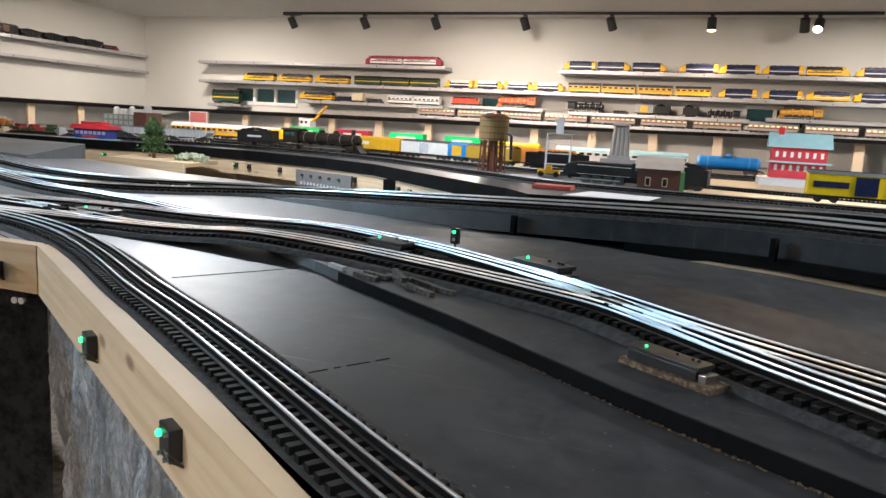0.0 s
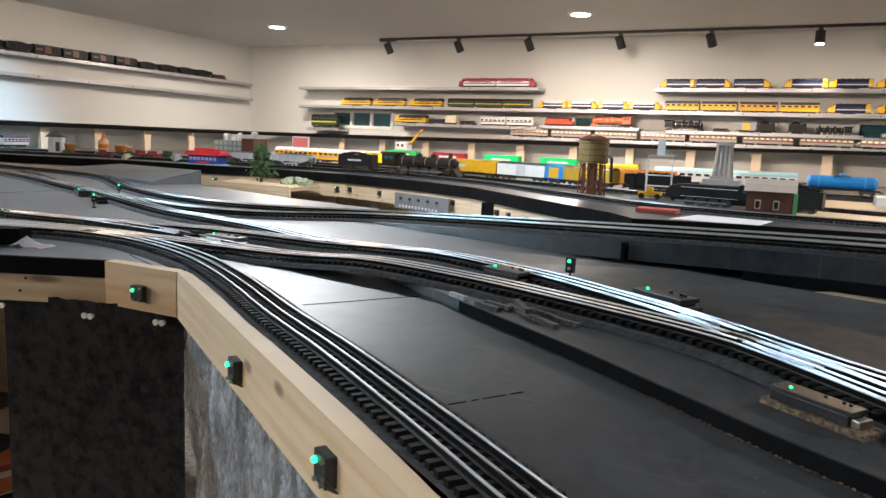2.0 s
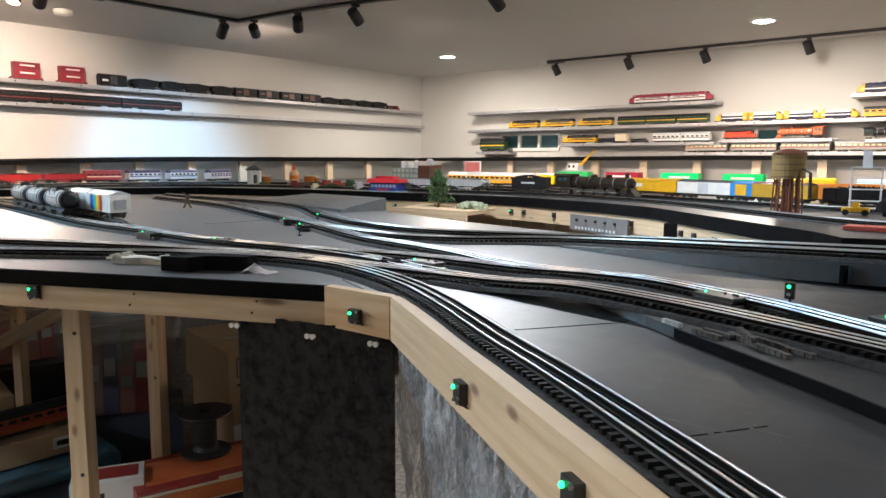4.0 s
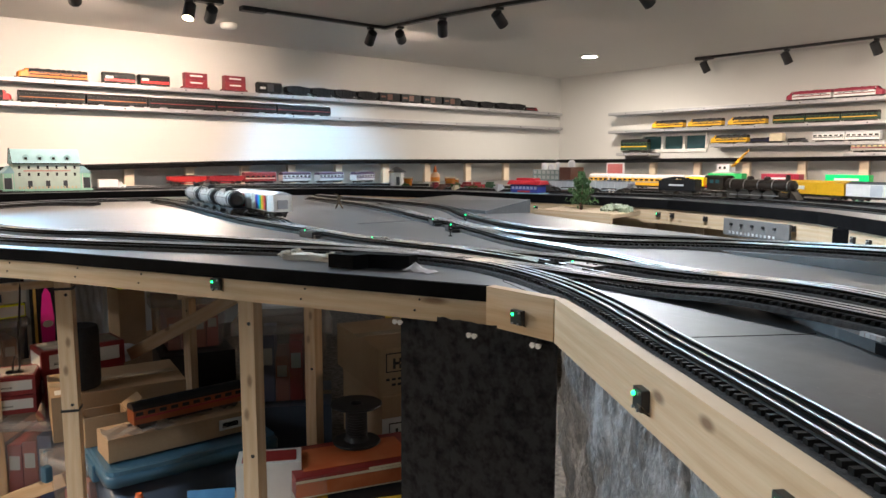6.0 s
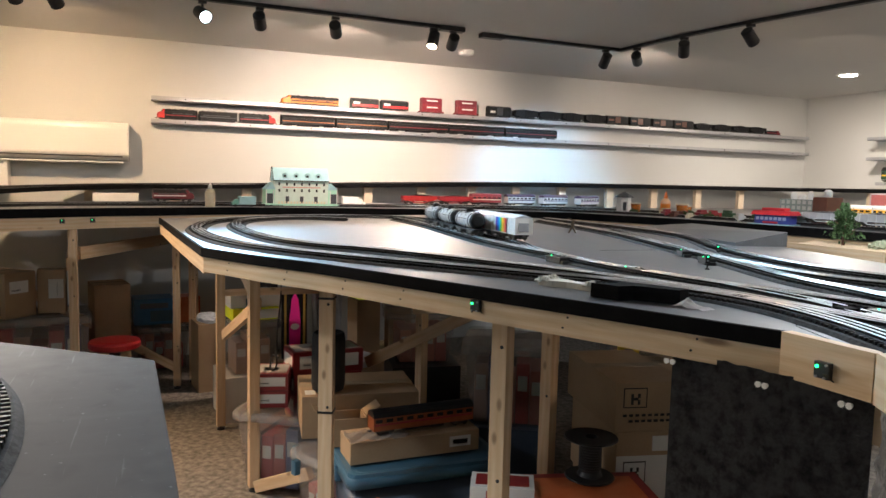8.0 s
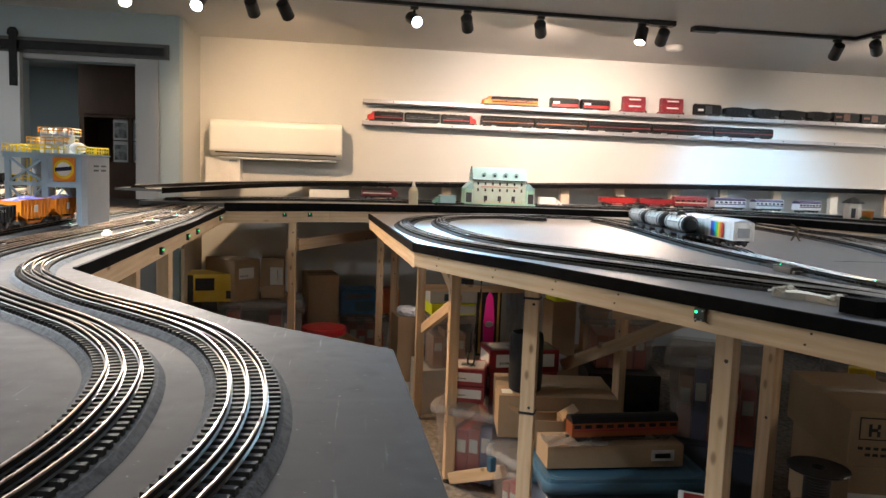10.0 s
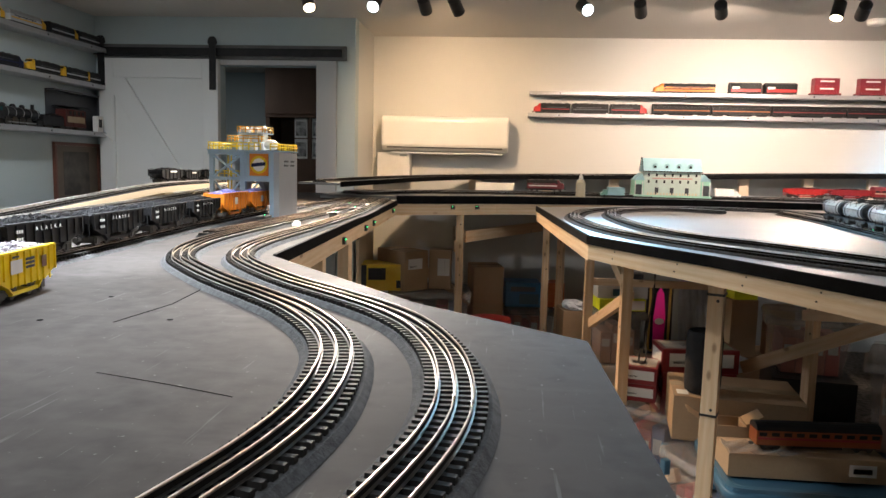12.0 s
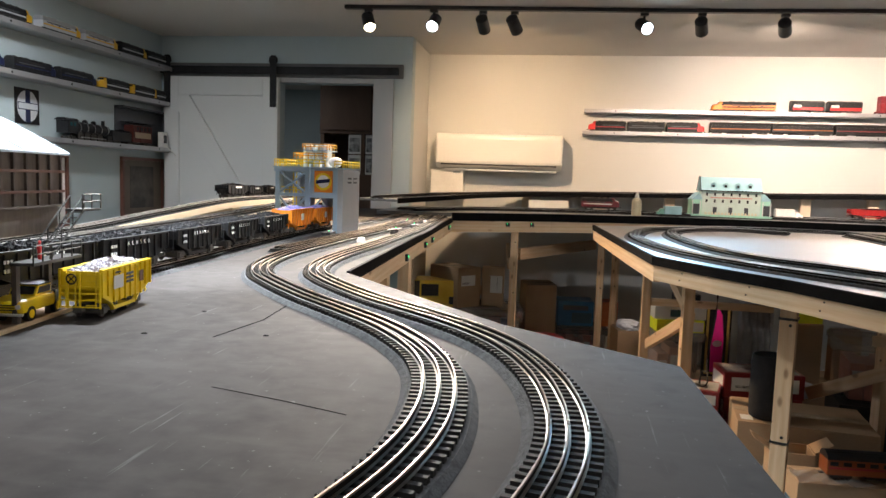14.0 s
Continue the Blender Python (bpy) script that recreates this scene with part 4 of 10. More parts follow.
def windows(t, xs, w, z0, z1, ww, mat):
    for sy in (-1, 1):
        for x in xs:
            bm = bmesh.new()
            y0, y1 = sorted((sy * (w + 0.0004), sy * (w + 0.0018)))
            box(bm, x - ww / 2, y0, z0, x + ww / 2, y1, z1)
            part("window", bm, mat, t)


def loft(bm, rings):
    """Joins rings of equally many points into a closed skin."""
    rows = [[bm.verts.new(v) for v in ring] for ring in rings]
    n = len(rows[0])
    for p, q in zip(rows, rows[1:]):
        for k in range(n):
            j = (k + 1) % n
            bm.faces.new((p[k], p[j], q[j], q[k]))
    bm.faces.new(rows[0][::-1])
    bm.faces.new(rows[-1])


def car_ring(x, w, z0, z1):
    """A car body's cross-section: straight sides, rounded shoulders, arched top."""
    h = z1 - z0
    half = [(w, 0.0), (w, 0.74), (0.95 * w, 0.85), (0.78 * w, 0.94), (0.42 * w, 0.99)]
    return [(x, y, z0 + f * h) for y, f in half] + [(x, 0, z1)] + [(x, -y, z0 + f * h) for y, f in half[::-1]]


def streamliner(L, label, body, nose, stripe, roof, cab=True, group="locomotives on the wall shelves", tail=None):
    """A carbody diesel: arched roof, sloping windscreen over a rounded nose, grilles and portholes."""
    s = max(L / 0.33, 0.95)
    w, h, f = 0.028 * s, 0.079 * s, 0.019 * s
    t = thing("diesel_locomotive", label, "model locomotive", group)
    x0, x1 = -L / 2, L / 2
    nosx = x1 - (0.05 * s if cab else 0.0)
    bm = bmesh.new()
    loft(bm, [car_ring(x0, w, f, h), car_ring(nosx, w, f, h)])
    part("body", bm, body, t)
    bm = bmesh.new()
    rz = f + 0.58 * (h - f)
    loft(bm, [[(x, y * 1.012, max(z, rz) + 0.0004) for _, y, z in car_ring(x, w, f, h)] for x in (x0 - 0.0006, nosx - 0.003 * s)])
    part("roof", bm, roof, t)
    bm = bmesh.new()
    box(bm, x0 + 0.004 * s, -w * 0.9, 0.012 * s, x1 - 0.012 * s, w * 0.9, f)
    part("skirt", bm, BLACKM, t)
    if cab:
        bm = bmesh.new()
        hh = h - f
        loft(bm, [car_ring(nosx, w * 1.012, f - 0.001, h + 0.0006), car_ring(nosx + 0.010 * s, w * 1.01, f - 0.001, h), car_ring(nosx + 0.021 * s, w, f - 0.001, f + 0.70 * hh), car_ring(nosx + 0.034 * s, w * 0.97, f - 0.001, f + 0.66 * hh), car_ring(nosx + 0.043 * s, w * 0.86, f - 0.001, f + 0.58 * hh), car_ring(nosx + 0.048 * s, w * 0.66, f, f + 0.47 * hh), car_ring(x1, w * 0.4, f, f + 0.36 * hh)])
        part("nose", bm, nose, t)
        bm = bmesh.new()
        profile_y(bm, [(nosx + 0.0115 * s, h - 0.004 * s), (nosx + 0.0135 * s, h - 0.004 * s), (nosx + 0.0225 * s, f + 0.735 * hh), (nosx + 0.0205 * s, f + 0.735 * hh)], -w * 0.72, w * 0.72)
        part("windscreen", bm, BLACKM, t)
        bm = bmesh.new()
        rod(bm, (nosx + 0.03 * s, 0, f + 0.64 * hh), (nosx + 0.046 * s, 0, f + 0.6 * hh), 0.0055 * s, seg=10)
        part("headlamp", bm, LGREY, t)
        windows(t, [nosx - 0.004 * s], w, f + 0.52 * hh, f + 0.7 * hh, 0.011 * s, BLACKM)
    if tail:
        bm = bmesh.new()
        loft(bm, [car_ring(x, w * 1.02, f - 0.001, h + 0.001) for x in (x0 - 0.001, x0 + 0.03 * s)])
        part("tail_end", bm, tail, t)
    for k in range(5):
        fx = x0 + L * (0.1 + 0.15 * k)
        bm = bmesh.new()
        rod(bm, (fx, 0, h - 0.001 * s), (fx, 0, h + 0.0035 * s), 0.0085 * s, seg=12)
        part("roof_fan", bm, roof, t)
    bm = bmesh.new()
    box(bm, x0 + 0.32 * L, -0.012 * s, h - 0.001 * s, x0 + 0.355 * L, 0.012 * s, h + 0.004 * s)
    part("roof_vent", bm, roof, t)
    side_band(t, "stripe", x0 + 0.006 * s, nosx - 0.004 * s, w, f + 0.24 * (h - f), f + 0.36 * (h - f), stripe)
    side_band(t, "grille", x0 + 0.03 * s, nosx - 0.05 * s, w, f + 0.46 * (h - f), f + 0.55 * (h - f), DGREY)
    windows(t, [x0 + L * q for q in (0.22, 0.4, 0.58)], w, f + 0.38 * (h - f), f + 0.45 * (h - f), 0.008 * s, BLACKM)
    bm = bmesh.new()
    box(bm, -0.045 * s, -w * 0.82, 0.006 * s, 0.04 * s, w * 0.82, 0.012 * s)
    part("fuel_tank", bm, BLACKM, t)
    trucks(t, L, s, mat=LGREY if nose is YEL or nose is RED and body is WHT else None)
    couplers(t, L, s)
    return t


def hood_unit(L, label, body, cabm, roof, group="locomotives on the wall shelves"):
    """A diesel with a narrow hood and a cab."""
    s = L / 0.36
    t = thing("diesel_locomotive", label, "model locomotive", group)
    x0, x1 = -L / 2, L / 2
    bm = bmesh.new()
    box(bm, x0, -0.03 * s, 0.02 * s, x1, 0.03 * s, 0.029 * s)
    part("frame", bm, BLACKM, t)
    bm = bmesh.new()
    profile_x(bm, [(-0.021 * s, 0.029 * s), (0.021 * s, 0.029 * s), (0.021 * s, 0.078 * s), (0.014 * s, 0.084 * s), (-0.014 * s, 0.084 * s), (-0.021 * s, 0.078 * s)], x0 + 0.012 * s, x1 - 0.1 * s)
    part("hood", bm, body, t)
    bm = bmesh.new()
    profile_x(bm, [(-0.029 * s, 0.029 * s), (0.029 * s, 0.029 * s), (0.029 * s, 0.084 * s), (0.02 * s, 0.093 * s), (-0.02 * s, 0.093 * s), (-0.029 * s, 0.084 * s)], x1 - 0.1 * s, x1 - 0.055 * s)
    part("cab", bm, cabm, t)
    bm = bmesh.new()
    profile_x(bm, [(-0.02 * s, 0.029 * s), (0.02 * s, 0.029 * s), (0.02 * s, 0.058 * s), (0.012 * s, 0.065 * s), (-0.012 * s, 0.065 * s), (-0.02 * s, 0.058 * s)], x1 - 0.055 * s, x1 - 0.012 * s)
    part("nose", bm, cabm, t)
    windows(t, [x1 - 0.086 * s, x1 - 0.068 * s], 0.029 * s, 0.064 * s, 0.08 * s, 0.012 * s, BLACKM)
    side_band(t, "stripe", x0 + 0.02 * s, x1 - 0.105 * s, 0.021 * s, 0.045 * s, 0.058 * s, cabm)
    bm = bmesh.new()
    for k in range(3):
        fx = x0 + 0.06 * s + k * 0.035 * s
        rod(bm, (fx, 0, 0.083 * s), (fx, 0, 0.089 * s), 0.013 * s, seg=12)
    box(bm, -0.01 * s, -0.012 * s, 0.083 * s, 0.05 * s, 0.012 * s, 0.09 * s)
    part("roof_fans", bm, roof, t)["label"] = "row of round roof fans"
    bm = bmesh.new()
    for sy in (-1, 1):
        rod(bm, (x0 + 0.008 * s, sy * 0.0285 * s, 0.052 * s), (x1 - 0.1 * s, sy * 0.0285 * s, 0.052 * s), 0.0008 * s, seg=5)
        for k in range(8):
            px = x0 + 0.01 * s + k * (L - 0.11 * s) / 7
            rod(bm, (px, sy * 0.0285 * s, 0.029 * s), (px, sy * 0.0285 * s, 0.052 * s), 0.0008 * s, seg=5)
    part("handrail", bm, cabm, t)
    trucks(t, L, s, mat=LGREY if cabm is YEL else None)
    couplers(t, L, s)
    return t


def coach(L, label, body, roof, band, group="coaches on the wall shelves", glow=None):
    """A passenger coach with a rounded roof and a row of windows."""
    s = 1.0
    w, h = 0.029, 0.082
    t = thing("passenger_coach", label, "model coach", group)
    bm = bmesh.new()
    box(bm, -L / 2, -w, 0.018, L / 2, w, 0.062)
    part("body", bm, body, t, bevel=0.002)
    bm = bmesh.new()
    profile_x(bm, [(-w - 0.0005, 0.062)] + [(-w * math.cos(a), 0.064 + 0.019 * math.sin(a)) for a in np.linspace(0, math.pi, 9)] + [(w + 0.0005, 0.062)], -L / 2, L / 2)
    part("roof", bm, roof, t)
    side_band(t, "band", -L / 2 + 0.004, L / 2 - 0.004, w, 0.036, 0.042, band)
    n = max(4, int(L / 0.035))
    windows(t, [-L / 2 + L * (k + 0.5) / n for k in range(n)], w, 0.046, 0.057, L / n * 0.62, glow or BLACKM)
    bm = bmesh.new()
    box(bm, -L * 0.2, -w * 0.8, 0.009, L * 0.2, w * 0.8, 0.0185)
    part("underframe", bm, BLACKM, t)
    trucks(t, L, 0.9)
    couplers(t, L, 0.9)
    return t


def boxcar(L, label, body, roof, door, group="freight cars", plate=None, H=0.075):
    w = 0.03
    t = thing("boxcar", label, "model freight car", group)
    bm = bmesh.new()
    box(bm, -L / 2, -w, 0.02, L / 2, w, H)
    part("body", bm, body, t)
    bm = bmesh.new()
    profile_x(bm, [(-w - 0.001, H), (w + 0.001, H), (0.012, H + 0.007), (-0.012, H + 0.007)], -L / 2 - 0.001, L / 2 + 0.001)
    box(bm, -L / 2, -0.006, H + 0.007, L / 2, 0.006, H + 0.0095)
    part("roof", bm, roof, t)
    for sy in (-1, 1):
        bm = bmesh.new()
        y0, y1 = sorted((sy * w, sy * (w + 0.0022)))
        box(bm, -0.026, y0, 0.023, 0.026, y1, H - 0.004)
        part("door", bm, door, t)
        if plate:
            bm = bmesh.new()
            y0, y1 = sorted((sy * (w + 0.0002), sy * (w + 0.001)))
            box(bm, -L / 2 + 0.012, y0, 0.04, -0.04, y1, 0.056)
            part("lettering_bar", bm, plate, t)
    bm = bmesh.new()
    n = int(L / 0.022)
    for k in range(n + 1):
        x = -L / 2 + L * k / n
        if abs(x) > 0.03:
            for sy in (-1, 1):
                y0, y1 = sorted((sy * w, sy * (w + 0.0009)))
                box(bm, x - 0.0012, y0, 0.02, x + 0.0012, y1, H)
    part("ribs", bm, body, t)["kind"] = "stuff"
    bm = bmesh.new()
    for k in range(6):
        rod(bm, (L / 2 + 0.001, 0.012, 0.025 + k * 0.008), (L / 2 + 0.001, 0.026, 0.025 + k * 0.008), 0.0008, seg=5)
    for y in (0.012, 0.026):
        rod(bm, (L / 2 + 0.001, y, 0.02), (L / 2 + 0.001, y, H), 0.0008, seg=5)
    part("ladder", bm, body, t)
    bm = bmesh.new()
    box(bm, -L / 2, -w * 0.6, 0.015, L / 2, w * 0.6, 0.0205)
    part("underframe", bm, BLACKM, t)
    trucks(t, L, 0.95)
    couplers(t, L, 0.95)
    return t


COAL = material("coal_load", (0.012, 0.012, 0.013), 0.6, alt=(0.028, 0.028, 0.031), scale=150, spec=0.03, fine=380, mix=0.7, bump=0.004)
STONE = material("stone_load", (0.35, 0.36, 0.38), 0.7, alt=(0.07, 0.07, 0.08), scale=160, fine=420, mix=0.9, bump=0.004)


def lumps(bm, x0, y0, x1, y1, z, n, size, seed):
    rng = random.Random(seed)
    for _ in range(n):
        x, y = rng.uniform(x0, x1), rng.uniform(y0, y1)
        r = size * rng.uniform(0.6, 1.3)
        hz = z + 0.011 * math.cos(3.1 * (x - (x0 + x1) / 2) / (x1 - x0)) * math.cos(2.6 * (y - (y0 + y1) / 2) / (y1 - y0))
        m = Matrix.Translation((x, y, hz)) @ Euler((rng.uniform(0, 3), rng.uniform(0, 3), rng.uniform(0, 3))).to_matrix().to_4x4()
        box(bm, -r, -r * 0.8, -r * 0.7, r, r * 0.8, r * 0.7, m)


def hopper(L, label, body, load, group="freight cars", text=None, textm=None, H=0.072, rich=True):
    w = 0.03
    t = thing("hopper_car", label, "model freight car", group)
    bm = bmesh.new()
    for sy in (-1, 1):
        y0, y1 = sorted((sy * (w - 0.002), sy * w))
        profile_y(bm, [(-L / 2, 0.036), (-L / 2 + 0.035, 0.022), (L / 2 - 0.035, 0.022), (L / 2, 0.036), (L / 2, H), (-L / 2, H)], y0, y1)
    for sx in (-1, 1):
        x0, x1 = sorted((sx * L / 2, sx * (L / 2 - 0.002)))
        box(bm, x0, -w + 0.002, 0.045, x1, w - 0.002, H)
    part("side_panel", bm, body, t)
    bm = bmesh.new()
    for sx in (-1, 1):
        profile_y(bm, [(sx * (L / 2 - 0.002), 0.05), (sx * (L / 2 - 0.002), 0.053), (sx * 0.045, 0.014), (sx * 0.045, 0.01)], -w + 0.002, w - 0.002)
    box(bm, -0.045, -w + 0.004, 0.008, 0.045, w - 0.004, 0.014)
    part("slope_sheet", bm, body, t)
    n = 9 if rich else 6
    for sy in (-1, 1):
        for k in range(n + 1):
            bm = bmesh.new()
            x = -L / 2 + L * k / n
            y0, y1 = sorted((sy * w, sy * (w + 0.003)))
            box(bm, x - 0.0016, y0, 0.034 if abs(x) > L / 2 - 0.03 else 0.022, x + 0.0016, y1, H)
            part("rib", bm, body, t)
        bm = bmesh.new()
        y0, y1 = sorted((sy * (w - 0.003), sy * (w + 0.0035)))
        box(bm, -L / 2, y0, H, L / 2, y1, H + 0.003)
        part("rim", bm, body, t)
    for sx in (-1, 1):
        bm = bmesh.new()
        for y in (-0.022, 0.022, -0.008):
            rod(bm, (sx * (L / 2 + 0.001), y, 0.018), (sx * (L / 2 + 0.001), y, H), 0.0012, seg=6)
        for k in range(6):
            rod(bm, (sx * (L / 2 + 0.002), 0.008, 0.022 + 0.009 * k), (sx * (L / 2 + 0.002), 0.024, 0.022 + 0.009 * k), 0.0008, seg=5)
        part("ladder", bm, body, t)
    bm = bmesh.new()
    box(bm, -L / 2 + 0.003, -w + 0.003, H - 0.012, L / 2 - 0.003, w - 0.003, H - 0.004)
    lumps(bm, -L / 2 + 0.006, -w + 0.005, L / 2 - 0.006, w - 0.005, H - 0.003, 320 if rich else 110, 0.0032 if rich else 0.0042, sum(map(ord, label)) % 97)
    part("load", bm, load, t, "heaped loose load")
    if text:
        letters(t, text, textm, w + 0.0034, 0.0098, 0.052)
    bm = bmesh.new()
    box(bm, -L / 2, -0.006, 0.018, L / 2, 0.006, 0.024)
    part("underframe", bm, BLACKM, t)
    trucks(t, L, 1.0)
    couplers(t, L, 1.0)
    return t


def letters(t, text, mat, w, size, z, x=0.0):
    """Raised lettering on both sides of a car."""
    for sy in (-1, 1):
        cu = bpy.data.curves.new("lettering", "FONT")
        cu.body, cu.size, cu.align_x, cu.align_y, cu.extrude = text, size, "CENTER", "CENTER", 0.0002
        cu.space_character = 2.5
        tmp = bpy.data.objects.new("lettering", cu)
        me = bpy.data.meshes.new_from_object(tmp)
        bpy.data.objects.remove(tmp)
        me.materials.clear()
        me.materials.append(mat)
        ob = new("lettering", me)
        ob.parent = t
        ob.matrix_basis = pose(x, sy * w, z, 90, 0, 0 if sy < 0 else 180)


def tank_car(L, label, body, band, group="freight cars"):
    t = thing("tank_car", label, "model freight car", group)
    bm = bmesh.new()
    r = 0.029
    rows = [(-L / 2 + 0.012, r * 0.55), (-L / 2 + 0.018, r * 0.86), (-L / 2 + 0.028, r), (L / 2 - 0.028, r), (L / 2 - 0.018, r * 0.86), (L / 2 - 0.012, r * 0.55)]
    for (xa, ra), (xb, rb) in zip(rows, rows[1:]):
        rod(bm, (xa, 0, 0.052), (xb, 0, 0.052), ra, rb, 20)
    part("tank", bm, body, t, smooth=False)
    for sx in (-0.3, 0.3):
        bm = bmesh.new()
        rod(bm, (sx * L - 0.003, 0, 0.052), (sx * L + 0.003, 0, 0.052), r + 0.0012, seg=20)
        part("strap", bm, band, t)
    for sx in (-1, 1):
        bm = bmesh.new()
        rod(bm, (sx * (L / 2 - 0.026), 0, 0.052), (sx * (L / 2 - 0.0165), 0, 0.052), r + 0.0006, r * 0.88, 20)
        rod(bm, (sx * (L / 2 - 0.0165), 0, 0.052), (sx * (L / 2 - 0.0105), 0, 0.052), r * 0.88, r * 0.58, 20)
        part("tank_end", bm, band, t)
    for sy in (-1, 1):
        bm = bmesh.new()
        rod(bm, (-L / 2 + 0.02, sy * 0.0305, 0.058), (L / 2 - 0.02, sy * 0.0305, 0.058), 0.0009, seg=6)
        part("side_rail", bm, band, t)
    bm = bmesh.new()
    lathe(bm, [(0.013, 0.079), (0.013, 0.09), (0.009, 0.094)], 14)
    part("dome", bm, band, t)
    bm = bmesh.new()
    box(bm, -0.03, -0.024, 0.078, 0.03, 0.024, 0.0795)
    wk = part("walkway", bm, BLACKM, t)
    for y in (-0.024, 0.024):
        bm = bmesh.new()
        rod(bm, (-0.03, y, 0.083), (0.03, y, 0.083), 0.0008, seg=5)
        part("handrail", bm, BLACKM, wk)
        for x in (-0.03, 0.03):
            bm = bmesh.new()
            rod(bm, (x, y, 0.02), (x, y, 0.083), 0.0009, seg=5)
            part("ladder_post", bm, BLACKM, wk)
    bm = bmesh.new()
    box(bm, -L / 2, -0.02, 0.018, L / 2, 0.02, 0.024)
    part("underframe", bm, BLACKM, t)
    trucks(t, L, 1.0)
    couplers(t, L, 1.0)
    return t


def container_car(L, label, col, deck, group="freight cars", stack=1, bar=None, heights=(0.06, 0.06)):
    t = thing("container_car", label, "model freight car", group)
    bm = bmesh.new()
    box(bm, -L / 2 - 0.015, -0.026, 0.017, L / 2 + 0.015, 0.026, 0.028)
    part("flat_deck", bm, deck, t)
    for k in range(stack):
        c = col[k % len(col)]
        z, hi = 0.0285 + (heights[0] + 0.0005) * k, heights[k]
        bm = bmesh.new()
        box(bm, -L / 2, -0.027, z, L / 2, 0.027, z + hi)
        n = 16
        for j in range(n):
            x = -L / 2 + L * (j + 0.5) / n
            for sy in (-1, 1):
                y0, y1 = sorted((sy * 0.027, sy * 0.0285))
                box(bm, x - L / n * 0.22, y0, z + 0.003, x + L / n * 0.22, y1, z + hi - 0.004)
        part("container", bm, c, t, "ribbed shipping container")
        if bar and hi > 0.03:
            side_band(t, "lettering_bar", -L * 0.28, L * 0.28, 0.029, z + 0.45 * hi, z + 0.66 * hi, bar)
    trucks(t, L + 0.02, 0.95)
    couplers(t, L + 0.03, 0.95)
    return t


def steam(L, label, body, group="locomotives", rich=True):
    """A steam engine: boiler, smokebox, cab, domes, driving wheels and rods."""
    s = L / 0.34
    t = thing("steam_locomotive", label, "model locomotive", group)
    z = 0.056 * s
    bm = bmesh.new()
    rod(bm, (-0.08 * s, 0, z), (0.15 * s, 0, z), 0.026 * s, 0.023 * s, 18)
    rod(bm, (0.15 * s, 0, z), (0.158 * s, 0, z), 0.023 * s, 0.012 * s, 18)
    part("boiler", bm, body, t)
    for k in range(5):
        bm = bmesh.new()
        x = (-0.06 + 0.05 * k) * s
        rod(bm, (x - 0.0015 * s, 0, z), (x + 0.0015 * s, 0, z), (0.0268 - 0.0006 * k) * s, seg=18)
        part("boiler_band", bm, DULLRAIL, t)
    bm = bmesh.new()
    box(bm, -0.15 * s, -0.028 * s, 0.03 * s, -0.085 * s, 0.028 * s, 0.083 * s)
    profile_x(bm, [(-0.032 * s, 0.083 * s), (0.032 * s, 0.083 * s), (0.018 * s, 0.093 * s), (-0.018 * s, 0.093 * s)], -0.16 * s, -0.08 * s)
    part("cab", bm, body, t)
    windows(t, [-0.13 * s, -0.107 * s], 0.028 * s, 0.06 * s, 0.075 * s, 0.014 * s, GLASS)
    bm = bmesh.new()
    lathe(bm, [(0.008 * s, 0.075 * s), (0.007 * s, 0.098 * s), (0.009 * s, 0.1 * s)], 12, (0.13 * s, 0, 0))
    part("chimney", bm, body, t)
    for x, r in ((0.06, 0.011), (0.0, 0.012)):
        bm = bmesh.new()
        lathe(bm, [(r * s, 0.075 * s), (r * s, 0.087 * s), (r * 0.6 * s, 0.093 * s)], 12, (x * s, 0, 0))
        part("dome", bm, body, t)
    bm = bmesh.new()
    box(bm, -0.1 * s, -0.029 * s, 0.038 * s, 0.15 * s, 0.029 * s, 0.041 * s)
    profile_y(bm, [(0.15 * s, 0.01 * s), (0.175 * s, 0.004 * s), (0.15 * s, 0.041 * s)], -0.02 * s, 0.02 * s)
    part("running_board", bm, body, t)
    for sy in (-1, 1):
        for k in range(4):
            bm = bmesh.new()
            x = (-0.055 + 0.045 * k) * s
            rod(bm, (x, sy * 0.0145 * s, 0.02 * s), (x, sy * 0.0195 * s, 0.02 * s), 0.02 * s, seg=18)
            rod(bm, (x, sy * 0.0195 * s, 0.02 * s), (x, sy * 0.0215 * s, 0.02 * s), 0.006 * s, seg=10)
            part("driving_wheel", bm, WHEELM, t)
        bm = bmesh.new()
        y0, y1 = sorted((sy * 0.0216 * s, sy * 0.0236 * s))
        box(bm, -0.06 * s, y0, 0.014 * s, 0.13 * s, y1, 0.018 * s)
        part("side_rod", bm, STEEL, t)
        bm = bmesh.new()
        y0, y1 = sorted((sy * 0.018 * s, sy * 0.031 * s))
        box(bm, 0.12 * s, y0, 0.012 * s, 0.152 * s, y1, 0.032 * s)
        part("cylinder", bm, body, t)
    for x in (0.125, 0.15, -0.105, -0.13):
        for sy in (-1, 1):
            bm = bmesh.new()
            rod(bm, (x * s, sy * 0.012 * s, 0.0095 * s), (x * s, sy * 0.017 * s, 0.0095 * s), 0.0095 * s, seg=12)
            part("pony_wheel", bm, WHEELM, t)
    return t


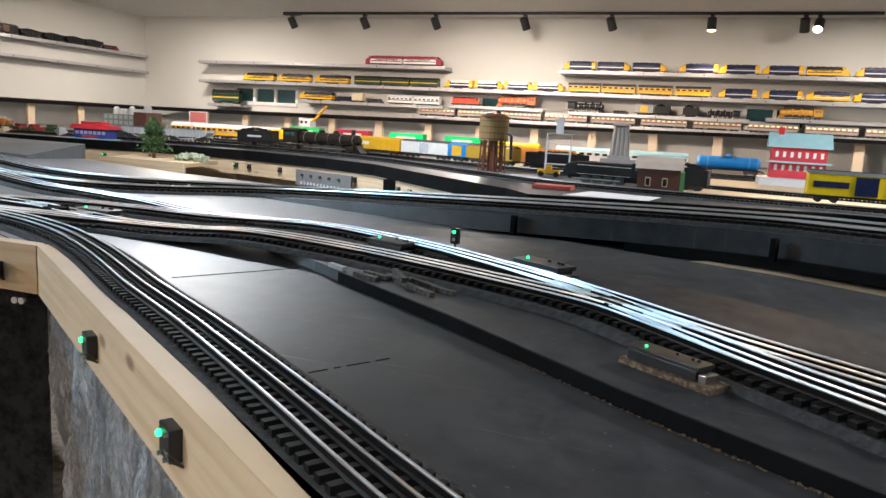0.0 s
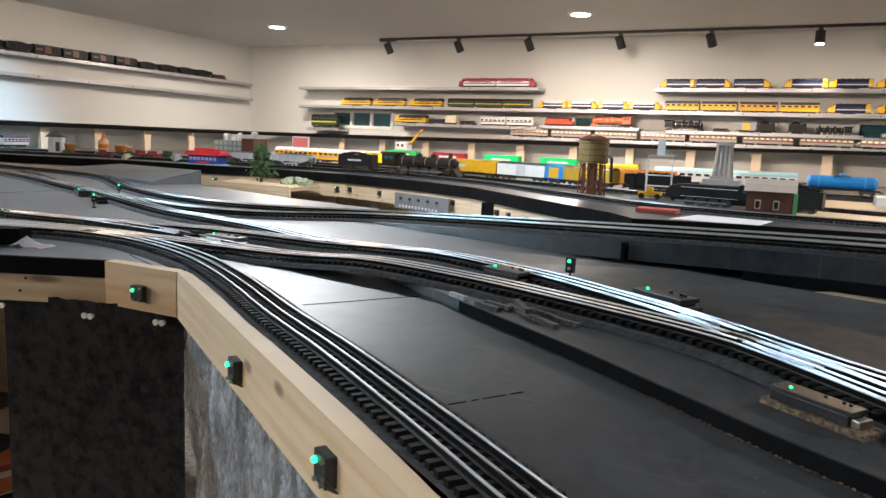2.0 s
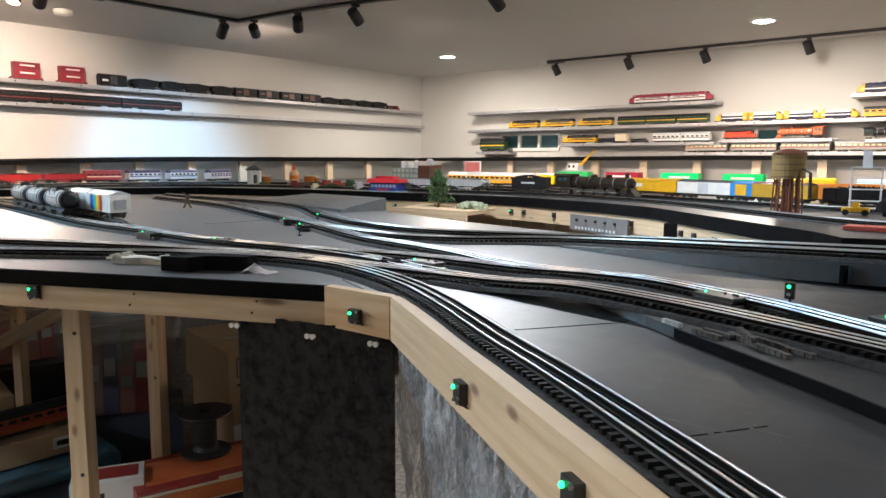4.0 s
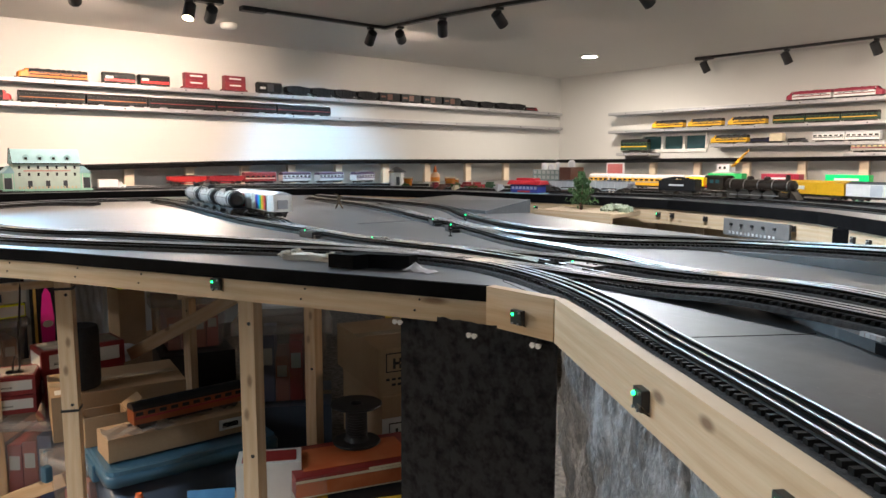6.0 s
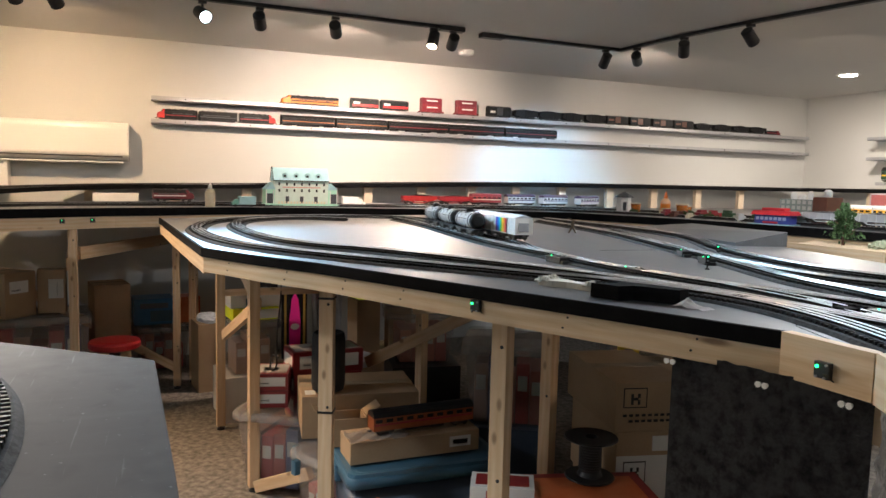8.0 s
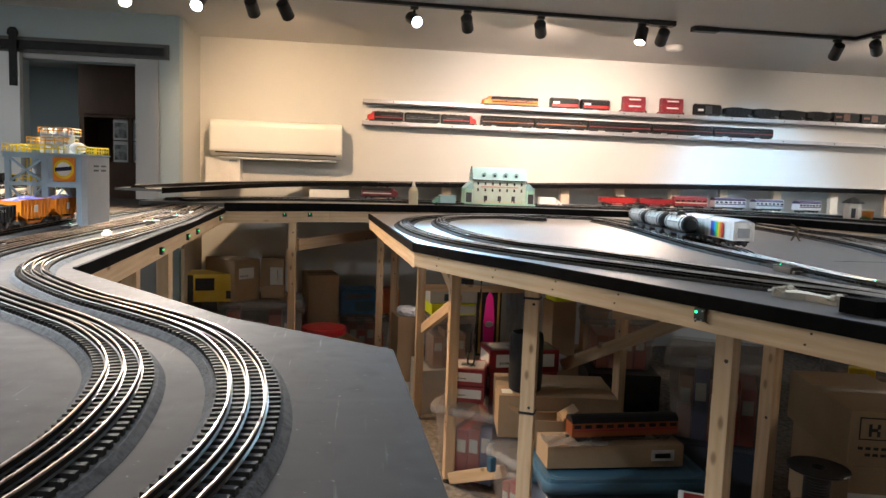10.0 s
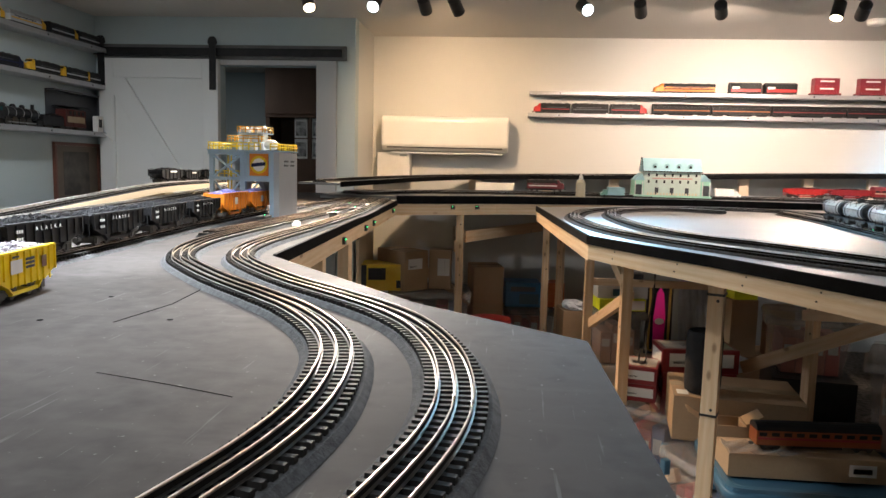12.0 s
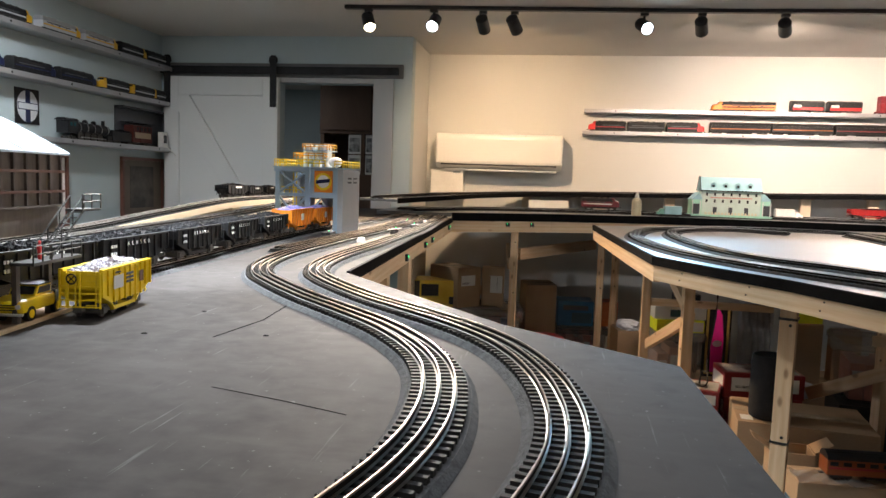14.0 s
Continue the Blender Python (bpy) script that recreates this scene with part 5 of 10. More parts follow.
def streamlined_steam(L, label, group="locomotives"):
    """A shrouded steam engine: one smooth casing, silver bands painted as its sheen, wheels below the skirt."""
    s = L / 0.34
    t = thing("steam_locomotive", label, "model locomotive", group)
    shell = paint(0.012, 0.012, 0.013, 0.22)
    w = 0.029 * s
    bm = bmesh.new()
    loft(bm, [car_ring(-0.15 * s, w, 0.03 * s, 0.083 * s), car_ring(0.11 * s, w * 0.96, 0.03 * s, 0.081 * s), car_ring(0.15 * s, w * 0.86, 0.028 * s, 0.074 * s), car_ring(0.172 * s, w * 0.5, 0.026 * s, 0.058 * s)])
    part("casing", bm, shell, t)
    bm = bmesh.new()
    box(bm, -0.165 * s, -w * 1.05, 0.03 * s, -0.1 * s, w * 1.05, 0.086 * s)
    part("cab", bm, shell, t, bevel=0.003)
    windows(t, [-0.145 * s, -0.122 * s], w * 1.05, 0.06 * s, 0.075 * s, 0.014 * s, GLASS)
    # two silver strips paint the broad sheen along the casing
    for z0, z1 in ((0.034, 0.0352), (0.067, 0.069)):
        side_band(t, "silver_band", -0.098 * s, 0.108 * s, w, z0 * s, z1 * s, SILV)
    for sy in (-1, 1):
        for k in range(4):
            bm = bmesh.new()
            x = (-0.055 + 0.045 * k) * s
            rod(bm, (x, sy * 0.0145 * s, 0.018 * s), (x, sy * 0.0195 * s, 0.018 * s), 0.018 * s, seg=18)
            part("driving_wheel", bm, WHEELM, t)
        bm = bmesh.new()
        y0, y1 = sorted((sy * 0.0216 * s, sy * 0.0236 * s))
        box(bm, -0.06 * s, y0, 0.014 * s, 0.13 * s, y1, 0.018 * s)
        part("side_rod", bm, STEEL, t)
    bm = bmesh.new()
    box(bm, -0.15 * s, -0.013 * s, 0.012 * s, 0.15 * s, 0.013 * s, 0.03 * s)
    part("frame", bm, shell, t)
    return t


def tender(L, label, body, bar=None, group="locomotives"):
    t = thing("tender", label, "model tender", group)
    bm = bmesh.new()
    profile_y(bm, [(-L / 2, 0.02), (L / 2, 0.02), (L / 2, 0.078), (L / 2 - 0.02, 0.078), (L / 2 - 0.03, 0.07), (-L / 2, 0.07)], -0.029, 0.029)
    part("body", bm, body, t, bevel=0.002)
    bm = bmesh.new()
    box(bm, -L / 2 + 0.01, -0.024, 0.07, L / 2 - 0.035, 0.024, 0.074)
    lumps(bm, -L / 2 + 0.015, -0.02, L / 2 - 0.04, 0.02, 0.074, 80, 0.004, 5)
    part("coal", bm, COAL, t)
    if bar:
        side_band(t, "lettering_bar", -0.04, 0.04, 0.029, 0.044, 0.052, bar)
    trucks(t, L, 1.0)
    couplers(t, L, 1.0)
    return t


# colours of the models
YEL, ORG, RED, DRED, GRN, DGRN = paint(0.75, 0.42, 0.02), paint(0.8, 0.25, 0.02), paint(0.6, 0.03, 0.03), paint(0.25, 0.02, 0.03), paint(0.03, 0.42, 0.12), paint(0.03, 0.07, 0.04)
GREY, LGREY, DGREY, WHT, BLU, DBLU = paint(0.3, 0.31, 0.33), paint(0.55, 0.57, 0.6), paint(0.07, 0.075, 0.085), paint(0.8, 0.8, 0.78), paint(0.02, 0.25, 0.65), paint(0.012, 0.018, 0.06)
MAR, BRN, LYEL, SILV, CREAM = paint(0.32, 0.02, 0.05), paint(0.12, 0.045, 0.03), paint(0.84, 0.58, 0.012), material("silver_body", (0.7, 0.7, 0.7), 0.35, 0.6, mix=0.3), paint(0.7, 0.62, 0.45)
BGRN = paint(0.0, 0.75, 0.2)


def row_on(make, spots, z, plane, axis, deg=0):
    """Places models along a shelf: one is built for the row's usual length and the rest are copies, stretched by none."""
    first = None
    for c in spots:
        x, y = (plane, c) if axis == "y" else (c, plane)
        if first is None:
            first = make()
            put(first, x, y, z, deg)
        else:
            copy_thing(first, pose(x, y, z, 0, 0, deg))


XS, ZA, ZB = XW + 0.053, WA + 0.0225, WB + 0.0225
row_on(lambda: streamliner(0.40, "orange and black diesel locomotive on the upper shelf", paint(0.62, 0.2, 0.02), ORG, BLACKM, BLACKM), [0.90], ZA, XS, "y", -90)
row_on(lambda: boxcar(0.2, "black and red model boxcar on the shelf", BLACKM, BLACKM, BLACKM, "cars on the wall shelves", WHT), [1.30, 1.53], ZA, XS, "y", 90)
row_on(lambda: container_car(0.16, "red double-stack container car on the shelf", (paint(0.25, 0.02, 0.03), paint(0.2, 0.015, 0.03)), DRED, "cars on the wall shelves", 2, WHT), [1.82, 2.11], ZA, XS, "y", 90)
row_on(lambda: boxcar(0.19, "black model boxcar with pale lettering bars", BLACKM, BLACKM, DGREY, "cars on the wall shelves", WHT, 0.085), [2.39], ZA, XS, "y", 90)
row_on(lambda: hopper(0.195, "black and brown-red model hopper car on the shelf", BLACKM, COAL, "cars on the wall shelves", rich=False), [2.63, 2.85, 3.06, 3.28], ZA, XS, "y", 90)
row_on(lambda: boxcar(0.205, "dark model boxcar with a red-brown door", BLACKM, BLACKM, BRN, "cars on the wall shelves", BRN), [3.50, 3.73, 3.97, 4.20], ZA, XS, "y", 90)
row_on(lambda: hopper(0.19, "small black model ore car on the shelf", BLACKM, COAL, "cars on the wall shelves", rich=False, H=0.06), [4.42, 4.64, 4.86, 5.06], ZA, XS, "y", 90)
row_on(lambda: hood_unit(0.185, "small dark model locomotive at the shelf's end", BLACKM, DRED, BLACKM), [5.27], ZA, XS, "y", 90)
row_on(lambda: streamliner(0.25, "red-nosed dark diesel locomotive on the lower shelf", BLACKM, RED, DRED, BLACKM), [0.02], ZB, XS, "y", -90)
row_on(lambda: streamliner(0.245, "dark cabless diesel unit on the lower shelf", BLACKM, BLACKM, DGREY, BLACKM, cab=False), [0.28], ZB, XS, "y", 90)
row_on(lambda: streamliner(0.245, "dark diesel locomotive with a red nose", BLACKM, RED, DRED, BLACKM), [0.54], ZB, XS, "y", 90)
row_on(lambda: coach(0.38, "black passenger coach with a dull orange stripe", BLACKM, BLACKM, paint(0.3, 0.1, 0.02)), [0.89, 1.28], ZB, XS, "y", 90)
row_on(lambda: coach(0.47, "long black passenger coach with a thin dark red stripe", BLACKM, BLACKM, paint(0.16, 0.02, 0.02)), [1.72, 2.20, 2.68], ZB, XS, "y", 90)

for ob in [o for o in scene.objects if o.parent is None]:
    lab = ob.get("label", "")
    if lab.startswith("orange and black diesel locomotive on the upper"):
        ob.matrix_basis = ob.matrix_basis @ Matrix.Diagonal((1, 1, 0.74, 1))
    if lab.startswith("red double-stack"):
        ob.matrix_basis = ob.matrix_basis @ Matrix.Diagonal((1, 1, 0.8, 1))
    if lab.startswith("black and red model boxcar"):
        side_band(ob, "stripe", -0.095, 0.095, 0.0325, 0.022, 0.04, RED)

YS_N = YF + 0.055
ZN = {1: 1.647, 2: 1.476, 3: 1.643, 4: 1.330, 5: 1.248, 6: 1.335, 7: 1.345}
ZN = {k: v + 0.0225 for k, v in ZN.items()}
row_on(lambda: streamliner(0.34, "red and white diesel unit on the top shelf", WHT, MAR, paint(0.2, 0.02, 0.04), paint(0.3, 0.03, 0.06)), [-2.70], ZN[1], YS_N, "x", 180)
row_on(lambda: streamliner(0.34, "red and white diesel unit with its nose outward", WHT, MAR, paint(0.2, 0.02, 0.04), paint(0.3, 0.03, 0.06)), [-2.34], ZN[1], YS_N, "x", 0)
row_on(lambda: streamliner(0.33, "yellow diesel locomotive with a dark roof", YEL, YEL, BLACKM, BLACKM), [-3.94, -3.57, -3.19], ZN[2], YS_N, "x", 180)
row_on(lambda: coach(0.25, "dark green passenger coach with a yellow stripe", DGRN, BLACKM, YEL), [-2.84, -2.58, -2.32], ZN[2], YS_N, "x")
row_on(lambda: streamliner(0.24, "dark blue diesel unit with yellow ends and a white band", DBLU, YEL, WHT, LGREY, tail=YEL), [-2.02], ZN[2], YS_N, "x", 180)
row_on(lambda: streamliner(0.24, "dark blue and white diesel unit with a yellow nose", DBLU, YEL, WHT, LGREY, tail=YEL), [-1.76, -1.51, -1.27], ZN[2], YS_N, "x")
row_on(lambda: coach(0.245, "yellow passenger coach with a dark roof", YEL, DGREY, paint(0.5, 0.28, 0.02)), [-1.0, -0.74, -0.475, -0.21], ZN[2], YS_N, "x")
row_on(lambda: streamliner(0.255, "dark blue diesel locomotive with yellow ends on the shelf", DBLU, YEL, LGREY, DBLU, tail=YEL), [0.09, 0.38, 0.95, 1.53], ZN[2], YS_N, "x", 180)
row_on(lambda: streamliner(0.27, "yellow diesel locomotive with a blue roof on the shelf", YEL, YEL, LGREY, DBLU), [0.665, 1.24], ZN[2], YS_N, "x", 180)
row_on(lambda: streamliner(0.245, "yellow-nosed dark blue-grey diesel unit", DBLU, YEL, WHT, DBLU, tail=YEL), [-1.05], ZN[3], YS_N, "x", 180)
row_on(lambda: streamliner(0.245, "dark blue-grey diesel unit with a yellow nose", DBLU, YEL, WHT, DBLU), [-0.79, -0.53], ZN[3], YS_N, "x")
row_on(lambda: streamliner(0.265, "dark freight diesel unit with yellow ends", DBLU, YEL, LGREY, DBLU, tail=YEL), [-0.19, 0.085, 0.365, 0.95, 1.25], ZN[3], YS_N, "x", 180)
row_on(lambda: streamliner(0.265, "yellow freight diesel unit with a dark roof", YEL, YEL, BRN, BLACKM), [0.65], ZN[3], YS_N, "x")
row_on(lambda: streamliner(0.33, "yellow diesel locomotive on the short shelf", YEL, YEL, BLACKM, BLACKM), [-3.34], ZN[4], YS_N, "x", 180)
row_on(lambda: hood_unit(0.2, "small dark locomotive beside a cardboard box", BLACKM, DBLU, BLACKM), [-3.06], ZN[4], YS_N, "x")
row_on(lambda: boxcar(0.1, "small cream model car on the short shelf", CREAM, CREAM, CREAM, "cars on the wall shelves"), [-2.93], ZN[4], YS_N, "x")
row_on(lambda: hood_unit(0.16, "small black model switching engine", BLACKM, DGREY, BLACKM), [-2.77], ZN[4], YS_N, "x")
row_on(lambda: coach(0.23, "white model coach with a dark roof edge", WHT, LGREY, DGREY), [-2.53, -2.29], ZN[4], YS_N, "x")
# faintly glowing panes stand in for an unlit cream stripe on these coaches
row_on(lambda: coach(0.33, "dull silver passenger coach with glowing panes for its cream stripe", paint(0.3, 0.29, 0.26), GREY, DRED, glow=material("glowing_stripe_pane", (1.0, 0.72, 0.42), 0.4, emit=0.3)), [-2.2, -1.84, -1.48, -1.12, -0.76, -0.39, -0.02, 0.35, 0.72, 1.09], ZN[5], YS_N, "x")
row_on(lambda: steam(0.3, "black steam locomotive model on the shelf", BLACKM, "locomotives on the wall shelves"), [-0.98], ZN[6], YS_N, "x")
row_on(lambda: hood_unit(0.12, "tiny dark model engine on the shelf", BLACKM, DGREY, BLACKM), [-0.71], ZN[6], YS_N, "x")
row_on(lambda: boxcar(0.13, "grey and yellow model car on the shelf", GREY, GREY, YEL, "cars on the wall shelves"), [-0.54], ZN[6], YS_N, "x")
row_on(lambda: tender(0.11, "small black model tender on the shelf", BLACKM, None, "cars on the wall shelves"), [-0.41, -0.21], ZN[6], YS_N, "x")
row_on(lambda: steam(0.24, "black steam engine with a tall cab", BLACKM, "locomotives on the wall shelves"), [0.02], ZN[6], YS_N, "x", 180)
row_on(lambda: hood_unit(0.25, "bright red hood diesel locomotive", paint(0.75, 0.06, 0.02), paint(0.75, 0.06, 0.02), RED), [-1.95], ZN[7], YS_N, "x")
row_on(lambda: steam(0.34, "orange and brown steam locomotive model", paint(0.5, 0.12, 0.04), "locomotives on the wall shelves"), [-1.52], ZN[7], YS_N, "x", 180)
row_on(lambda: steam(0.3, "golden brown steam locomotive model", paint(0.45, 0.24, 0.04), "locomotives on the wall shelves"), [0.52], 1.2855 + 0.09, YS_N, "x", 180)
shelf("short grey shelf under a golden engine", (0.3, YF, 1.353), (1.4, YF, 1.353), YN - YF - 0.001)

shelf("short grey shelf under a model trolley", (-4.47, YF, 1.264), (-4.1, YF, 1.264), YN - YF - 0.001)
tl = put(coach(0.3, "dark green and yellow model trolley car on a short shelf", DGRN, BLACKM, YEL), -4.29, YS_N, 1.2865)
tl.matrix_world = tl.matrix_world @ Matrix.Diagonal((1, 1, 1.6, 1))

YSS = YS + 0.053
row_on(lambda: streamliner(0.3, "silver-grey and yellow diesel on the grey wall's shelf", LGREY, YEL, YEL, GREY), [-3.65, -3.98], 1.8675, YSS, "x", 180)
row_on(lambda: streamliner(0.27, "dark diesel unit with a grey band on the grey wall's shelf", BLACKM, YEL, LGREY, BLACKM), [-4.3, -4.57, -3.3, -3.0], 1.8675, YSS, "x", 180)
row_on(lambda: streamliner(0.3, "dark blue diesel unit on the grey wall's shelf", BLACKM, DBLU, DBLU, BLACKM), [-3.45, -3.78, -3.1], 1.6375, YSS, "x", 180)
row_on(lambda: streamliner(0.27, "dark diesel unit with a pale lower band and yellow nose", BLACKM, YEL, LGREY, BLACKM), [-4.1, -4.38, -4.62], 1.6375, YSS, "x")
row_on(lambda: steam(0.42, "large black steam locomotive on the low shelf", BLACKM, "locomotives on the wall shelves"), [-3.85], 1.3425, YSS, "x", 180)
row_on(lambda: tender(0.24, "long black tender on the low shelf", BLACKM, None, "locomotives on the wall shelves"), [-4.18], 1.3425, YSS, "x")

# ---- on the black tables ----


WIREG = paint(0.06, 0.05, 0.035, 0.5)


def indicator(x, y, z, deg, lit=True, group="indicator lamp boxes"):
    """A small black lamp box on a board's face; local -y looks outward."""
    t = thing("indicator_box", "small black plastic box with a green indicator lamp" if lit else "small black plastic box with an unlit lamp", "indicator lamp", group)
    bm = bmesh.new()
    box(bm, -0.011, -0.009, -0.011, 0.011, 0.0, 0.011)
    part("case", bm, BLACKPL, t, bevel=0.0015)
    bm = bmesh.new()
    lathe(bm, [(0.0024, 0), (0.0024, 0.002), (0.0012, 0.0032)], 10)
    bmesh.ops.rotate(bm, verts=bm.verts[:], cent=(0, 0, 0), matrix=Matrix.Rotation(radians(90), 3, "X"))
    bmesh.ops.translate(bm, verts=bm.verts[:], vec=(-0.0055, -0.0092, 0.0045))
    part("led", bm, LEDG if lit else DULLRAIL, t)
    for sx, sz in ((0.006, -0.009), (-0.006, -0.009), (0.008, 0.008)):
        bm = bmesh.new()
        rod(bm, (sx, -0.009, sz), (sx, -0.0115, sz), 0.0017, seg=8)
        part("terminal", bm, STEEL, t)
    if lit:
        bm = bmesh.new()
        for k, (a, b) in enumerate(((0.003, 0.008), (0.004, 0.006))):
            rod(bm, (a, -0.0095, -0.004), (0.0115, -0.009, -0.004 - 0.004 * k), 0.0008, seg=6)
            rod(bm, (0.0115, -0.009, -0.004 - 0.004 * k), (0.013, -0.001, -0.013), 0.0008, seg=6)
        part("wire", bm, WIREG, t)
    put(t, x, y, z, deg)
    return t


fa = math.degrees(math.atan2(0.261 + 0.945, -0.156 - 1.75)) + 180


def on_line(p, q, x, out=0.0):
    """The point at x on the plan line p-q, moved out to its right."""
    f = (x - p[0]) / (q[0] - p[0])
    d = (Vector(q) - Vector(p)).normalized()
    return p[0] + f * (q[0] - p[0]) - d.y * out, p[1] + f * (q[1] - p[1]) + d.x * out


for x, z in ((-0.477, 0.970), (-0.276, 0.975)):
    px, py = on_line(FA[0], FA[2], x, 0.0145)
    indicator(px, py, z, fa)
indicator(-0.827, 0.6265, 0.969, 2)
px, py = on_line(FC[1], FC[2], -1.402, 0.0035)
indicator(px, py, 0.967, 25.5)
for x, z in ((-2.375, 0.952), (-2.828, 0.953), (-3.044, 0.955), (-3.739, 0.962)):
    px, py = on_line(BG[0], BG[1], x, -0.0035)
    indicator(px, py, z, 182.7)
for f in (0.55, 0.8):
    px, py = OF[0][0] + f * (OF[1][0] - OF[0][0]), OF[0][1] + f * (OF[1][1] - OF[0][1])
    indicator(px + 0.0035, py + 0.002, 0.966, 120)
for k, (x, lit) in enumerate(((-2.045, 1), (-1.965, 0), (-1.765, 0), (-1.36, 1), (-1.31, 0))):
    seg = (OF[8], OF[9]) if x > -2.0 and x < -1.5 else (OF[7], OF[8]) if x < -2.0 else (OF[9], OF[10])
    px, py = on_line(seg[1], seg[0], x, 0.0035)
    indicator(px, py, 0.958, math.degrees(math.atan2(seg[1][1] - seg[0][1], seg[1][0] - seg[0][0])), lit)
for x, lit in ((-1.09, 0), (-1.02, 0), (-0.95, 0), (-0.85, 0), (-0.72, 1)):
    seg = (OF[10], OF[11]) if x < -0.9 else (OF[11], OF[12])
    px, py = on_line(seg[1], seg[0], x, 0.0035)
    indicator(px, py, 0.955, math.degrees(math.atan2(seg[1][1] - seg[0][1], seg[1][0] - seg[0][0])), lit)
for x, y, d in ((-4.3, 2.25, 25), (-3.6, 2.515, 18), (-2.75, 2.70, 9)):
    indicator(x, y - 0.02, 0.958, d, True)

def switch_motor(x, y, z, deg, L=0.085, cork=False, label="black switch machine with a green lamp beside the track"):
    t = thing("switch_motor", label, "switch machine", "switch machines")
    if cork:
        bm = bmesh.new()
        box(bm, -L / 2 - 0.008, -0.0205, 0, L / 2 + 0.024, 0.0205, 0.007)
        part("cork_pad", bm, CORK, t, "speckled cork pad")
    z0 = 0.0075 if cork else 0.0
    bm = bmesh.new()
    box(bm, -L / 2, -0.014, z0, L / 2, 0.014, z0 + 0.012)
    part("base", bm, BLACKPL, t, bevel=0.001)
    bm = bmesh.new()
    box(bm, -L / 2, -0.0155, z0 + 0.0122, L / 2 + 0.004, 0.0155, z0 + 0.0175)
    part("cover", bm, BLACKPL, t, bevel=0.001)
    bm = bmesh.new()
    lathe(bm, [(0.0018, z0 + 0.0175), (0.0018, z0 + 0.019), (0.001, z0 + 0.0202)], 10, (-L * 0.3, -0.004, 0))
    part("led", bm, LEDG, t)
    for dx in (0.1, 0.32, 0.4):
        bm = bmesh.new()
        rod(bm, (L * dx, 0.004, z0 + 0.0175), (L * dx, 0.004, z0 + 0.0205), 0.0022, seg=8)
        part("screw", bm, BLACKPL, t)
    bm = bmesh.new()
    box(bm, L / 2 + 0.002, -0.012, z0, L / 2 + 0.012, 0.012, z0 + 0.009)
    part("end_block", bm, DULLRAIL if cork else BLACKPL, t, bevel=0.001)
    return put(t, x, y, z, deg)


mt = switch_motor(-0.0053, 0.5044, TOP + RAISE, -34, 0.098, True, "black switch machine with a green lamp on a cork pad")
mt.matrix_world = mt.matrix_world @ Matrix.Scale(0.6, 4)
switch_motor(-0.372, 0.828, TOP + RAISE, -20, 0.06)
switch_motor(-0.165, 0.80, TOP + RAISE, -32, 0.07)
switch_motor(-0.915, 0.872, TOP, -3, 0.07)
for x, y, d in ((-1.76, 0.79, 5), (-1.50, 0.83, 10), (-1.845, 1.275, -25), (-1.66, 1.19, -25), (-2.6, 0.90, -8)):
    switch_motor(x, y, TOP, d, 0.06)


def turnout(pts, label):
    """The crossing rails, guard rails and dark frog of a turnout."""
    t = thing("turnout", label, "turnout", "turnouts")
    line = spline(pts, 0.015)
    k = len(line) // 2
    head = lambda o: [(o - 0.0008, 0.0155), (o + 0.0008, 0.0155), (o + 0.0008, 0.0162), (o + 0.0005, 0.017), (o - 0.0005, 0.017), (o - 0.0008, 0.0162)]
    foot = lambda o: [(o - 0.0021, 0.0106), (o + 0.0021, 0.0106), (o + 0.0005, 0.0117), (o + 0.0005, 0.0155), (o - 0.0005, 0.0155), (o - 0.0005, 0.0117)]
    for off in (-GAUGE, GAUGE):
        for run in (line[:k], line[k + 1:]):
            bm = bmesh.new()
            sweep(bm, run, foot(off))
            rl = part("closure_rail", bm, RAILWEB, t)
            bm = bmesh.new()
            sweep(bm, run, head(off))
            part("rail_head", bm, STEEL, rl)
    for off in (-GAUGE + 0.0045, GAUGE - 0.0045, 0.0):
        for run in (line[k - 6: k - 2], line[k + 3: k + 7]):
            bm = bmesh.new()
            sweep(bm, run, [(off - 0.0008, 0.0108), (off + 0.0008, 0.0108), (off + 0.0008, 0.0166), (off - 0.0008, 0.0166)])
            part("guard_rail", bm, STEEL, t)
    bm = bmesh.new()
    sweep(bm, line[k - 1: k + 2], [(-0.0125, 0.0105), (0.0125, 0.0105), (0.0125, 0.0166), (-0.0125, 0.0166)])
    part("frog", bm, EDGE, t)
    bm = bmesh.new()
    ties = spline([tuple(p) for p in line], 0.0118)
    d, _ = normals(ties)
    for p, e in zip(ties, d):
        m = Matrix.Translation(Vector(p) + Vector((0, 0, 0.0056))) @ Matrix.Rotation(math.atan2(e[1], e[0]), 4, "Z")
        box(bm, -0.003, -0.032, 0, 0.003, 0.032, 0.0046, m)
    part("tie_run", bm, TIE, t)["kind"] = "stuff"
    return t


turnout([(-0.29, 0.817, R + 0.0002), (-0.13, 0.705, R + 0.0002), (-0.02, 0.60, R + 0.0002), (0.06, 0.517, R + 0.0002), (0.14, 0.446, R + 0.0002)], "crossing rails of a steel turnout between two main tracks")
turnout([(-1.27, 0.872), (-1.05, 0.86), (-0.85, 0.815), (-0.68, 0.796)], "crossing rails of a turnout on the black table")
turnout([(-1.39, 0.66), (-1.2, 0.745), (-1.0, 0.785), (-0.82, 0.80)], "crossing rails of a turnout near the table edge")


